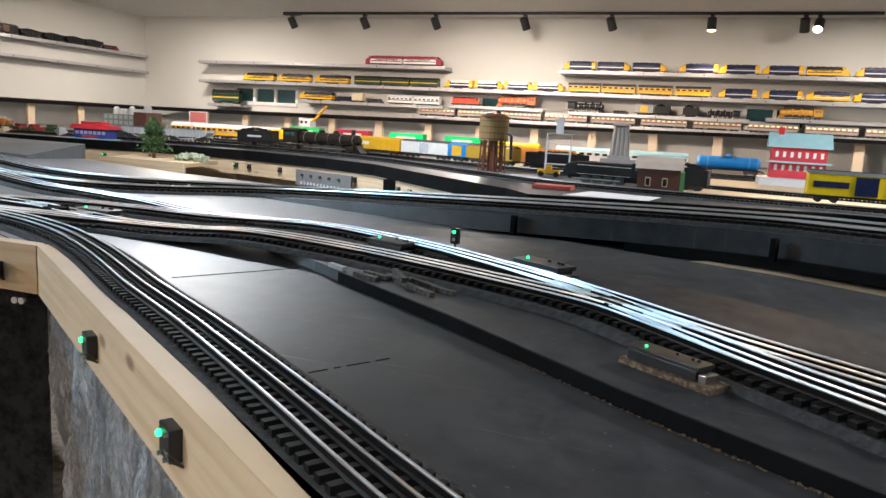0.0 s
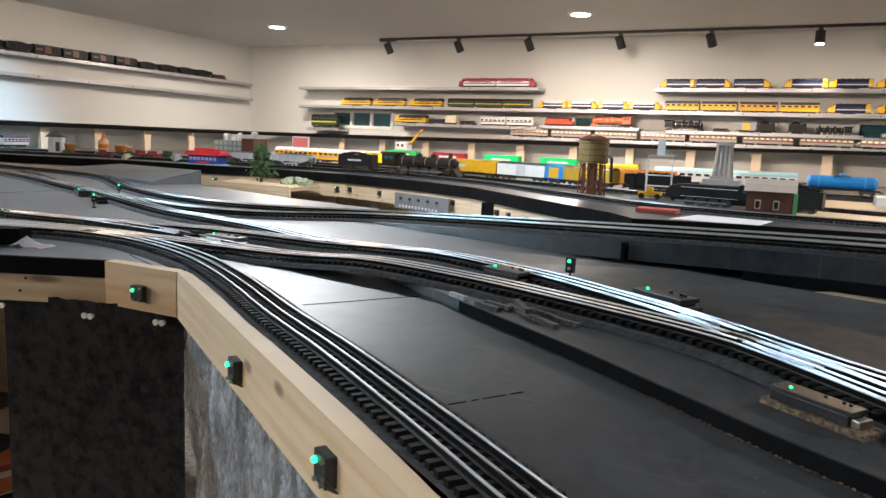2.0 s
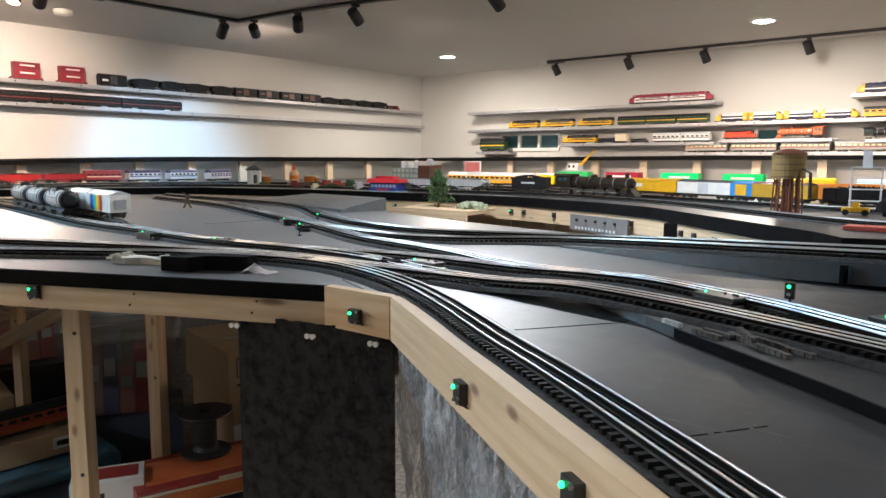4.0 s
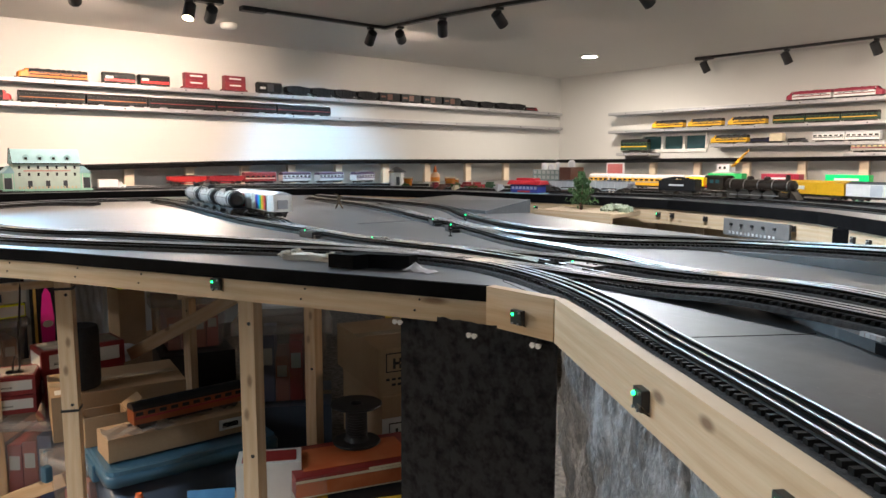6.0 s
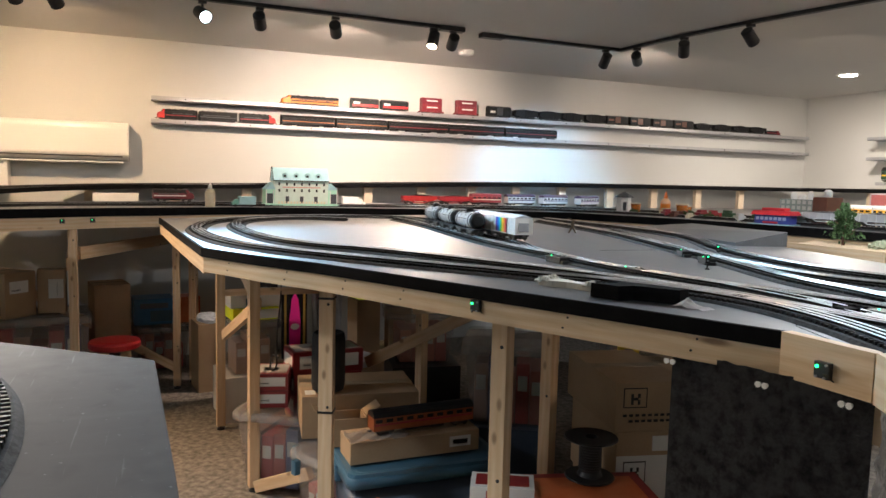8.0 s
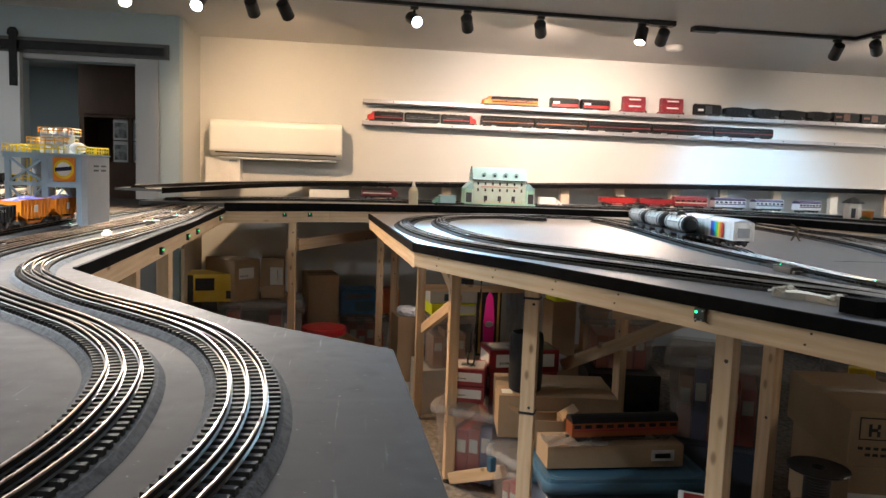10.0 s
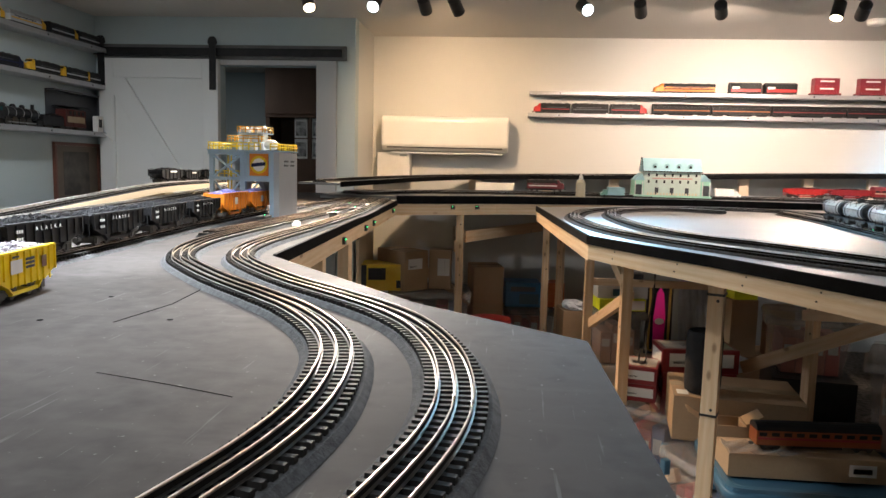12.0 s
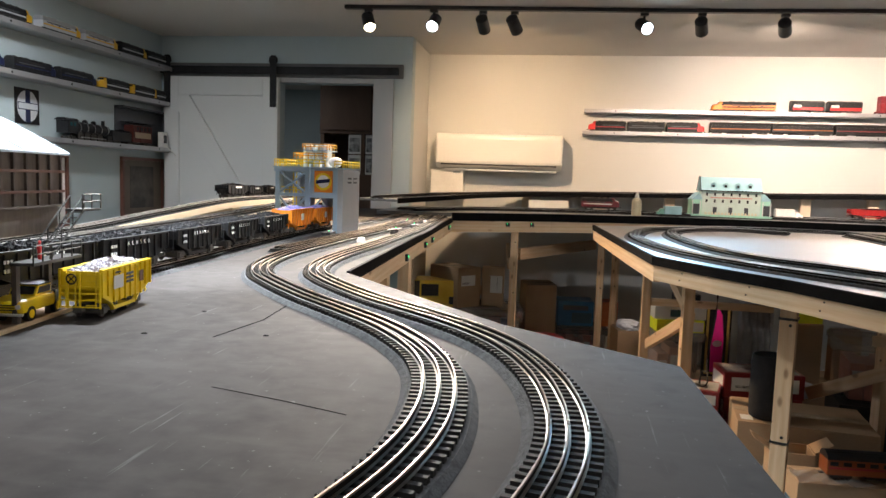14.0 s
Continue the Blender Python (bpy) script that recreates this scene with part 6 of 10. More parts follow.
def signal(x, y, z, deg, h=0.045):
    t = thing("dwarf_signal", "small black trackside signal showing green", "railway signal", "trackside signals")
    bm = bmesh.new()
    box(bm, -0.007, -0.007, 0, 0.007, 0.007, 0.004)
    rod(bm, (0, 0, 0.004), (0, 0, h - 0.02), 0.0022, seg=8)
    part("mast", bm, BLACKPL, t)
    bm = bmesh.new()
    box(bm, -0.008, -0.006, h - 0.022, 0.008, 0.006, h + 0.008)
    part("head", bm, BLACKPL, t, bevel=0.002)
    for dz, m in ((0.001, LEDG), (-0.013, GREY)):
        bm = bmesh.new()
        rod(bm, (0, -0.006, h + dz), (0, -0.0085, h + dz), 0.0032, seg=12)
        part("lamp_lens", bm, m, t)
    put(t, x, y, z, deg)
    t.matrix_world = t.matrix_world @ Matrix.Scale(0.7, 4)


signal(-0.30, 0.872, TOP + RAISE, -5, 0.042)
signal(-1.56, 1.10, TOP, 60)
signal(-1.80, 1.36, TOP, 50)


# spare ties in a loose heap
SLEEP = material("grey_tie_wood", (0.06, 0.055, 0.052), 0.8, alt=(0.12, 0.11, 0.1), scale=60, fine=240, bump=0.001)


def tie_strip(x, y, z, deg, tilt=0.0, n=5, mat=SLEEP):
    t = thing("tie_strip", "loose strip of grey moulded track ties", "track ties", "loose tie strips")
    for k in range(n):
        bm = bmesh.new()
        box(bm, (k - n / 2) * 0.0115, -0.0045, 0, (k - n / 2) * 0.0115 + 0.0095, 0.0045, 0.0075)
        part("tie", bm, mat, t, bevel=0.0006)
    bm = bmesh.new()
    box(bm, -n * 0.0056, -0.002, 0.001, n * 0.0056, 0.002, 0.0055)
    part("web", bm, mat, t)
    put(t, x, y, z, deg, tilt)
    t.matrix_world = t.matrix_world @ Matrix.Scale(0.68, 4)


PALE = material("pale_tie", (0.4, 0.4, 0.4), 0.7, mix=0.4)
tie_strip(-0.375, 0.692, TOP + RAISE, -28, 0, 4, PALE)
for x, y, dz, d, tl, n in ((-0.325, 0.664, 0, -24, 0, 5), (-0.318, 0.676, 0, -22, 0, 5), (-0.29, 0.668, 0, -40, 0, 6), (-0.283, 0.657, 0.0077, -50, 4, 5), (-0.252, 0.637, 0, -33, 0, 6), (-0.268, 0.672, 0, -30, 0, 4), (-0.245, 0.658, 0, -36, 0, 5), (-0.23, 0.648, 0, -20, 0, 4)):
    tie_strip(x, y, TOP + RAISE + dz, d, tl, n)

# panel joints and holes in the table tops
SEAM = material("dark_gap", (0.003, 0.003, 0.003), 0.95, mix=0.2, spec=0.0)


def seam(pts, w=0.0012, z=TOP):
    bm = bmesh.new()
    sweep(bm, np.array([(x, y, z) for x, y in pts], float), [(-w, 0.0001), (w, 0.0001), (w, 0.0004), (-w, 0.0004)])
    solid("panel_joint", bm, SEAM, "thin dark joint between painted table panels", "panel joint", kind="structure")


seam([(-0.526, 0.598), (-0.49, 0.655), (-0.446, 0.725)])
for a, b in ((0.0, 0.22), (0.3, 0.38), (0.45, 0.75), (0.82, 1.0)):
    seam([(-0.242 + 0.036 * a, 0.411 + 0.058 * a), (-0.242 + 0.036 * b, 0.411 + 0.058 * b)], 0.0005)
seam([(-1.053, 0.83), (-0.94, 0.70), (-0.84, 0.66)], 0.0007)
seam([(-0.985, -0.715), (-1.10, -0.70), (-1.235, -0.712)], 0.001)
seam([(-0.797, -0.624), (-0.775, -0.55), (-0.752, -0.485)], 0.0004)
seam([(-2.045, 1.12), (-2.04, 1.3), (-2.034, 1.5)], 0.003)
for hx, hy in ((-1.01, -0.66), (-1.13, -0.80), (-0.98, -0.80)):
    bm = bmesh.new()
    lathe(bm, [(0.0035, 0.0001), (0.0035, 0.0005)], 12, (hx, hy, TOP))
    solid("drill_hole", bm, SEAM, "small dark hole drilled in the table top", "drill hole", kind="structure")

# white casting, black foam and a scrap of paper near the edge
PLASTER = material("plaster_white", (0.62, 0.6, 0.54), 0.8, alt=(0.5, 0.47, 0.4), scale=30, fine=150, bump=0.001)
t = thing("track_casting", "off-white moulded plaster piece lying on the table", "plaster casting")
bm = bmesh.new()
prism(bm, [(-0.075, -0.02), (-0.03, -0.032), (0.0, -0.012), (0.075, -0.02), (0.078, 0.012), (0.01, 0.012), (-0.02, 0.03), (-0.07, 0.03), (-0.045, 0.005)], 0, 0.02)
part("body", bm, PLASTER, t, bevel=0.002)
for dx, dy in ((-0.055, -0.026), (-0.06, 0.022), (0.07, -0.01)):
    bm = bmesh.new()
    lumps(bm, dx - 0.015, dy - 0.01, dx + 0.015, dy + 0.01, 0.016, 26, 0.005, 3)
    part("rough_end", bm, PLASTER, t)["kind"] = "stuff"
put(t, -1.372, 0.58, TOP, 25)
t.matrix_world = t.matrix_world @ Matrix.Diagonal((0.8, 0.8, 0.6, 1))
bm = bmesh.new()
prism(bm, [(-0.075, -0.03), (-0.02, -0.045), (0.0, -0.02), (0.08, -0.025), (0.09, 0.0), (0.02, 0.02), (-0.06, 0.025), (-0.03, 0.0)], 0, 0.026)
t = solid("foam_offcut", bm, EDGE, "black foam offcut lying near the table edge", "foam offcut", bevel=0.001)
put(t, -1.215, 0.622, TOP + 0.0005, 38)
PAPER = material("white_paper", (0.8, 0.8, 0.8), 0.6, alt=(0.7, 0.62, 0.68), scale=40, fine=90, mix=0.3)
bm = bmesh.new()
g = [[bm.verts.new((0.016 * i - 0.05, 0.014 * j - 0.03, 0.0008 + 0.022 * max(0, 1 - math.hypot(i - 2, j - 2) / 2.4) + 0.002 * ((i * 7 + j * 3) % 3))) for j in range(5)] for i in range(7)]
for i in range(6):
    for j in range(4):
        bm.faces.new((g[i][j], g[i + 1][j], g[i + 1][j + 1], g[i][j + 1]))
bmesh.ops.solidify(bm, geom=bm.faces[:], thickness=0.0006)
t = solid("paper_scrap", bm, PAPER, "crumpled white scrap of paper on the table", "paper")
t.matrix_world = pose(-1.105, 0.655, TOP + 0.001, 0, 0, 15) @ Matrix.Scale(0.62, 4)

# a plain standing figurine and the dark leaning panel
def figurine(x, y, z, deg, col, h=0.045):
    bm = bmesh.new()
    s = h / 0.045
    lathe(bm, [(0.004 * s, 0), (0.005 * s, 0.006 * s), (0.0045 * s, 0.02 * s), (0.007 * s, 0.03 * s), (0.006 * s, 0.036 * s), (0.002 * s, 0.038 * s), (0.0035 * s, 0.041 * s), (0.0035 * s, 0.045 * s), (0.001 * s, 0.048 * s)], 10)
    t = solid("figurine", bm, col, "small plain painted layout figurine standing upright", "figurine", "layout figurines")
    put(t, x, y, z, deg)


BRONZE = material("dark_bronze", (0.09, 0.065, 0.04), 0.45, 0.5, alt=(0.05, 0.035, 0.025), scale=60, fine=200)
t = thing("track_bumper", "small bronze-coloured trackside prop with a slanting arm", "layout prop")
bm = bmesh.new()
rod(bm, (-0.02, -0.01, 0), (-0.004, 0, 0.035), 0.005, 0.006, 8)
rod(bm, (0.018, 0.012, 0), (0.002, 0, 0.035), 0.005, 0.006, 8)
part("stand", bm, BRONZE, t)
bm = bmesh.new()
lathe(bm, [(0.006, 0.033), (0.011, 0.045), (0.011, 0.06), (0.006, 0.068)], 10)
part("block", bm, BRONZE, t)
bm = bmesh.new()
rod(bm, (-0.03, -0.005, 0.085), (0.03, 0.01, 0.06), 0.004, seg=8)
part("arm", bm, BRONZE, t)
put(t, -2.75, 1.47, TOP, 30)
t.scale = (0.7, 0.7, 0.75)
bm = bmesh.new()
prism(bm, [(-3.1, 2.0), (-2.12, 1.74), (-2.06, 1.92), (-2.95, 2.28)], [1.0005] * 4, [1.004, 1.012, 1.052, 1.03])
solid("black_panel", bm, BLACKTOP, "dark sloping panel behind the junction tracks", "panel", kind="structure")

# trains on the black table
RAINBOW = [paint(0.12, 0.03, 0.35), paint(0.02, 0.12, 0.6), paint(0.0, 0.45, 0.7), paint(0.1, 0.55, 0.1), LYEL, ORG, RED]


def rainbow_car(x, y, deg):
    t = boxcar(0.2, "white boxcar with rainbow stripes on its sides", WHT, LGREY, WHT, "cars of the tank train", None, 0.074)
    for k, m in enumerate(RAINBOW):
        side_band(t, "stripe", -0.07 + 0.0145 * k, -0.0562 + 0.0145 * k, 0.0325, 0.024, 0.07, m)
    for sx in (-1, 1):
        x0, x1 = sorted((sx * 0.1005, sx * 0.1025))
        bm = bmesh.new()
        box(bm, x0, -0.017, 0.03, x1, 0.017, 0.058)
        part("end_panel", bm, GREY, t)
        for y0 in (-0.029, 0.021):
            for k in range(5):
                bm = bmesh.new()
                box(bm, x0, y0, 0.026 + 0.009 * k, x1, y0 + 0.009, 0.0275 + 0.009 * k)
                part("rung", bm, WHT, t)
    put(t, x, y, TOP + 0.0174, deg)


rainbow_car(-2.295, 0.943, -7)
rainbow_car(-2.515, 0.968, -7)
track("three-rail siding under the tank cars", [(-1.9, 0.842), (-2.2, 0.848), (-2.505, 0.884), (-2.755, 0.919), (-3.0, 0.955), (-3.35, 0.99), (-3.65, 1.0)])
TANKM = material("worn_tank_silver", (0.52, 0.47, 0.43), 0.36, 0.6, alt=(0.2, 0.17, 0.15), scale=25, fine=120, mix=0.6)
tc = put(tank_car(0.235, "silver tank car with black ends and straps", TANKM, BLACKM, "cars of the tank train"), -2.507, 0.884, TOP + 0.0174, -8)
copy_thing(tc, pose(-2.757, 0.919, TOP + 0.0174, 0, 0, -8.2))
copy_thing(tc, pose(-3.006, 0.956, TOP + 0.0174, 0, 0, -7.5))


# ---- on the outer tables ----
def windows_on(t, spots, y, ww, wh, mat, out=-1):
    for x, z in spots:
        bm = bmesh.new()
        y0, y1 = sorted((y, y + out * 0.0015))
        box(bm, x - ww / 2, y0, z, x + ww / 2, y1, z + wh)
        part("window", bm, mat, t)


MINT, PALEBLUE = paint(0.42, 0.74, 0.6, 0.6), paint(0.36, 0.6, 0.66, 0.6)
hs = thing("model_house", "pale green three-storey model house with a light blue roof", "model building")
bm = bmesh.new()
box(bm, -0.17, -0.06, 0, 0.17, 0.06, 0.135)
part("wall", bm, paint(0.6, 0.7, 0.64, 0.7), hs)
bm = bmesh.new()
profile_x(bm, [(-0.07, 0.135), (0.07, 0.135), (0.012, 0.215), (-0.012, 0.215)], -0.175, 0.175)
part("roof", bm, PALEBLUE, hs)
for k in range(4):
    d = bmesh.new()
    x = -0.105 + 0.07 * k
    box(d, x - 0.012, -0.06, 0.155, x + 0.012, -0.02, 0.172)
    profile_y(d, [(x - 0.02, 0.172), (x + 0.02, 0.172), (x, 0.186)], -0.064, -0.015)
    dm = part("dormer", d, PALEBLUE, hs)
    bm = bmesh.new()
    box(bm, x - 0.007, -0.0615, 0.157, x + 0.007, -0.0602, 0.17)
    part("pane", bm, BLACKM, dm)
for sx in (-1, 1):
    bm = bmesh.new()
    x0, x1 = sorted((sx * 0.17, sx * 0.225))
    box(bm, x0, -0.075, 0, x1, 0.06, 0.085)
    w = part("wing", bm, MINT, hs)
    bm = bmesh.new()
    profile_y(bm, [(x0 - 0.004, 0.085), (x1 + 0.004, 0.085), (sx * 0.185, 0.125)], -0.08, 0.064)
    part("wing_roof", bm, PALEBLUE, hs)
windows_on(hs, [(-0.14 + 0.047 * k, z) for k in range(7) for z in (0.108, 0.07)], -0.0602, 0.011, 0.017, BLACKM)
windows_on(hs, [(-0.09, 0.004), (0.0, 0.004), (0.09, 0.004)], -0.0602, 0.022, 0.04, DGREY)
bm = bmesh.new()
for k in range(16):
    box(bm, -0.15 + 0.019 * k, -0.083, 0, -0.14 + 0.019 * k, -0.08, 0.014)
part("fence", bm, CREAM, hs)["kind"] = "stuff"
bm = bmesh.new()
box(bm, -0.23, -0.09, -0.015, 0.23, 0.07, -0.0005)
part("base", bm, MINT, hs)
put(hs, -4.78, 0.73, OUT + 0.018, 90)
bm = bmesh.new()
box(bm, -0.176, -0.0725, 0.1335, 0.176, -0.0705, 0.1385)
part("gutter", bm, BLACKM, hs, "dark eaves line")
bm = bmesh.new()
box(bm, -0.12, -0.0625, 0.094, 0.12, -0.0602, 0.101)
part("sign_board", bm, paint(0.6, 0.35, 0.3), hs, "faded lettering bar")
bm = bmesh.new()
profile_x(bm, [(-0.0705, 0.1345), (-0.012, 0.2155), (0.012, 0.2155), (0.0705, 0.1345), (0.0735, 0.1345), (0.013, 0.2185), (-0.013, 0.2185), (-0.0735, 0.1345)], -0.1785, -0.1755)
part("verge", bm, BLACKM, hs, "dark verge board")
for sx in (-0.2, 0.2):
    bm = bmesh.new()
    box(bm, sx - 0.018, -0.0775, 0.002, sx + 0.018, -0.0752, 0.06)
    part("porch_door", bm, DGREY, hs)
    for dx in (-0.022, 0.022):
        bm = bmesh.new()
        box(bm, sx + dx - 0.002, -0.082, 0.0, sx + dx + 0.002, -0.0755, 0.08)
        part("porch_post", bm, WHT, hs)
hs.matrix_world = hs.matrix_world @ Matrix.Diagonal((1, 1, 1.05, 1))


def lorry(x, y, z, deg, body, cab, L=0.13, label="model lorry parked on the table"):
    t = thing("model_lorry", label, "model lorry", "model road vehicles")
    bm = bmesh.new()
    box(bm, -L / 2, -0.022, 0.014, L * 0.2, 0.022, 0.062)
    part("cargo_box", bm, body, t, bevel=0.001)
    bm = bmesh.new()
    profile_y(bm, [(L * 0.22, 0.012), (L / 2, 0.012), (L / 2, 0.026), (L * 0.4, 0.029), (L * 0.36, 0.046), (L * 0.22, 0.046)], -0.019, 0.019)
    part("cab", bm, cab, t, bevel=0.002)
    bm = bmesh.new()
    box(bm, -L / 2, -0.012, 0.008, L / 2, 0.012, 0.014)
    part("chassis", bm, BLACKM, t)
    for wx in (-0.33, 0.36):
        for sy in (-1, 1):
            bm = bmesh.new()
            rod(bm, (wx * L, sy * 0.014, 0.0085), (wx * L, sy * 0.021, 0.0085), 0.0085, seg=14)
            part("wheel", bm, BLACKM, t)
    put(t, x, y, z, deg)


lorry(-4.95, 1.13, OUT, 90, WHT, WHT, 0.16, "white model lorry behind the house")
lorry(-4.62, 0.36, OUT, -85, PALEBLUE, paint(0.2, 0.45, 0.4), 0.14, "pale blue-green model lorry beside the house")
RT = OUT + 0.0174
first = put(hopper(0.25, "dark red model gondola car", paint(0.38, 0.02, 0.02), COAL, "train on the outer table", rich=False, H=0.055), -4.99, 1.62, RT, 90)
put(hopper(0.25, "red model gondola car behind the tank train", paint(0.3, 0.022, 0.03), COAL, "train on the outer table", rich=False, H=0.055), -4.985, 1.89, RT, 90)
put(coach(0.24, "dark red and white model coach", paint(0.28, 0.03, 0.035), paint(0.2, 0.03, 0.04), CREAM, "train on the outer table"), -4.96, 2.13, RT, 91)
c = put(coach(0.25, "silver and purple streamlined coach", SILV, paint(0.06, 0.04, 0.07), paint(0.07, 0.03, 0.1), "train on the outer table"), -4.93, 2.40, RT, 97)
copy_thing(c, pose(-4.88, 2.66, RT, 0, 0, 103))
copy_thing(c, pose(-4.79, 2.90, RT, 0, 0, 113))
put(hood_unit(0.25, "orange model diesel locomotive", ORG, ORG, DGREY, "train on the outer table"), -4.62, 3.12, RT, 130)
put(streamliner(0.24, "maroon model diesel on the outer table", paint(0.1, 0.012, 0.02), paint(0.1, 0.012, 0.02), LGREY, BLACKM, group="train on the outer table"), -4.93, -0.02, RT, 95)

# gazebo, bottle, cups and small clutter
gz = thing("gazebo", "small white model gazebo with a dark pointed roof", "model building")
bm = bmesh.new()
lathe(bm, [(0.05, 0), (0.05, 0.06), (0.046, 0.1)], 6)
part("wall", bm, WHT, gz)
bm = bmesh.new()
lathe(bm, [(0.065, 0.1), (0.062, 0.106), (0.03, 0.128), (0.006, 0.14)], 6)
part("roof", bm, DGREY, gz)
bm = bmesh.new()
box(bm, -0.012, -0.047, 0.01, 0.012, -0.0435, 0.07)
part("door", bm, DGREY, gz)
put(gz, -4.36, 2.92, OUT, 60)
AMBER = material("amber_plastic", (0.55, 0.18, 0.02), 0.25, trans=0.4, mix=0.3)
bt = thing("glue_bottle", "white glue bottle with an orange cap and label", "bottle")
bm = bmesh.new()
lathe(bm, [(0.028, 0), (0.032, 0.006), (0.032, 0.085), (0.02, 0.1), (0.012, 0.105)], 18)
part("body", bm, paint(0.85, 0.5, 0.3), bt, smooth=True)
bm = bmesh.new()
lathe(bm, [(0.0325, 0.02), (0.0325, 0.07)], 18)
part("label_band", bm, ORG, bt)
bm = bmesh.new()
lathe(bm, [(0.013, 0.105), (0.012, 0.12), (0.004, 0.15)], 12)
part("nozzle", bm, paint(0.85, 0.2, 0.04), bt)
put(bt, -4.02, 3.0, OUT)
for x, y, s in ((-4.2, 2.9, 1.0), (-3.86, 3.0, 1.1), (-3.95, 3.12, 0.9)):
    cu = thing("paint_cup", "small amber plastic cup with a pale lid", "cup", "amber cups")
    bm = bmesh.new()
    lathe(bm, [(0.026 * s, 0), (0.034 * s, 0.06 * s)], 16)
    part("cup", bm, AMBER, cu, smooth=True)
    bm = bmesh.new()
    lathe(bm, [(0.036 * s, 0.0602 * s), (0.036 * s, 0.068 * s)], 16)
    part("lid", bm, CREAM, cu)
    put(cu, x, y, OUT)
rng = random.Random(11)
for k in range(26):
    x = -4.1 + 1.1 * rng.random()
    y = 2.62 + 0.35 * rng.random() + (0.12 if x < -3.6 else 0.16)
    s = rng.uniform(0.6, 1.5)
    kind = rng.choice(("model_crate", "model_crate", "model_bush"))
    if kind == "model_crate":
        bm = bmesh.new()
        box(bm, -0.03 * s, -0.016 * s, 0, 0.03 * s, 0.016 * s, 0.022 * s)
        box(bm, -0.02 * s, -0.012 * s, 0.022 * s, 0.012 * s, 0.012 * s, 0.033 * s)
        ob = solid("model_crate", bm, rng.choice((BRN, GREY, CREAM, DRED, DGRN, LGREY)), "small painted crate among the layout clutter", "model crate", "layout clutter", bevel=0.001)
    else:
        bm = bmesh.new()
        for _ in range(60):
            q = Vector((rng.gauss(0, 0.014), rng.gauss(0, 0.014), abs(rng.gauss(0.012, 0.008))))
            m = Matrix.Translation(q) @ Euler((rng.random() * 3, rng.random() * 3, 0)).to_matrix().to_4x4()
            box(bm, -0.006, -0.004, -0.002, 0.006, 0.004, 0.002, m)
        ob = solid("model_bush", bm, paint(0.05, 0.09, 0.03, 0.9), "small dark green model bush", "model bush", "layout clutter")
    put(ob, x, y, OUT, rng.uniform(0, 180))

dn = thing("model_diner", "red-roofed blue model diner on the table edge", "model building")
bm = bmesh.new()
box(bm, -0.09, -0.045, 0.004, 0.09, 0.045, 0.05)
part("wall", bm, paint(0.04, 0.06, 0.3), dn, bevel=0.006)
bm = bmesh.new()
profile_x(bm, [(-0.06, 0.05), (0.06, 0.05), (0.035, 0.072), (-0.035, 0.072)], -0.105, 0.105)
box(bm, -0.06, -0.03, 0.072, 0.06, 0.03, 0.086)
part("roof", bm, paint(0.7, 0.04, 0.06), dn, bevel=0.003)
windows_on(dn, [(-0.07 + 0.024 * k, 0.024) for k in range(7)], -0.0452, 0.017, 0.016, paint(0.35, 0.4, 0.6))
bm = bmesh.new()
box(bm, -0.04, -0.0475, 0.008, 0.04, -0.0455, 0.017)
part("lettering_bar", bm, RED, dn)
bm = bmesh.new()
box(bm, -0.11, -0.07, 0, 0.11, 0.06, 0.004)
part("base", bm, PALEBLUE, dn)
put(dn, -2.93, 2.80, OUT, 12)
bd = thing("model_factory", "grey and brown model factory with rooftop tanks", "model building")
bm = bmesh.new()
box(bm, -0.14, -0.06, 0, 0.06, 0.06, 0.13)
part("wall", bm, paint(0.2, 0.24, 0.235), bd)
bm = bmesh.new()
box(bm, 0.0605, -0.065, 0, 0.14, 0.065, 0.145)
part("brick_tower", bm, BRN, bd)
windows_on(bd, [(-0.12 + 0.032 * k, z) for k in range(6) for z in (0.075, 0.105)], -0.0602, 0.02, 0.02, paint(0.4, 0.42, 0.4))
bm = bmesh.new()
box(bm, -0.15, -0.12, 0.055, 0.05, -0.0605, 0.06)
part("canopy", bm, paint(0.4, 0.6, 0.55), bd, "mint green canopy")
for k, (x, r, h) in enumerate(((-0.1, 0.016, 0.03), (-0.05, 0.02, 0.02), (0.0, 0.014, 0.035), (0.1, 0.02, 0.03))):
    bm = bmesh.new()
    zz = 0.1305 if x < 0.06 else 0.1455
    lathe(bm, [(r, zz), (r, zz + h), (r * 0.5, zz + h + 0.01)], 12, (x, 0, 0))
    part("roof_tank", bm, LGREY, bd)
put(bd, -3.0, 3.12, OUT, 5)
bb = thing("billboard", "small framed red and grey model billboard", "model billboard")
bm = bmesh.new()
for x in (-0.04, 0.04):
    rod(bm, (x, 0, 0), (x, 0, 0.1), 0.004, seg=8)
box(bm, -0.055, -0.006, 0.1, 0.055, 0.006, 0.17)
part("frame", bm, LGREY, bb)
bm = bmesh.new()
box(bm, -0.048, -0.008, 0.106, 0.048, -0.0062, 0.164)
part("face", bm, paint(0.4, 0.12, 0.12), bb)
put(bb, -2.95, 3.6, OUT, 20)


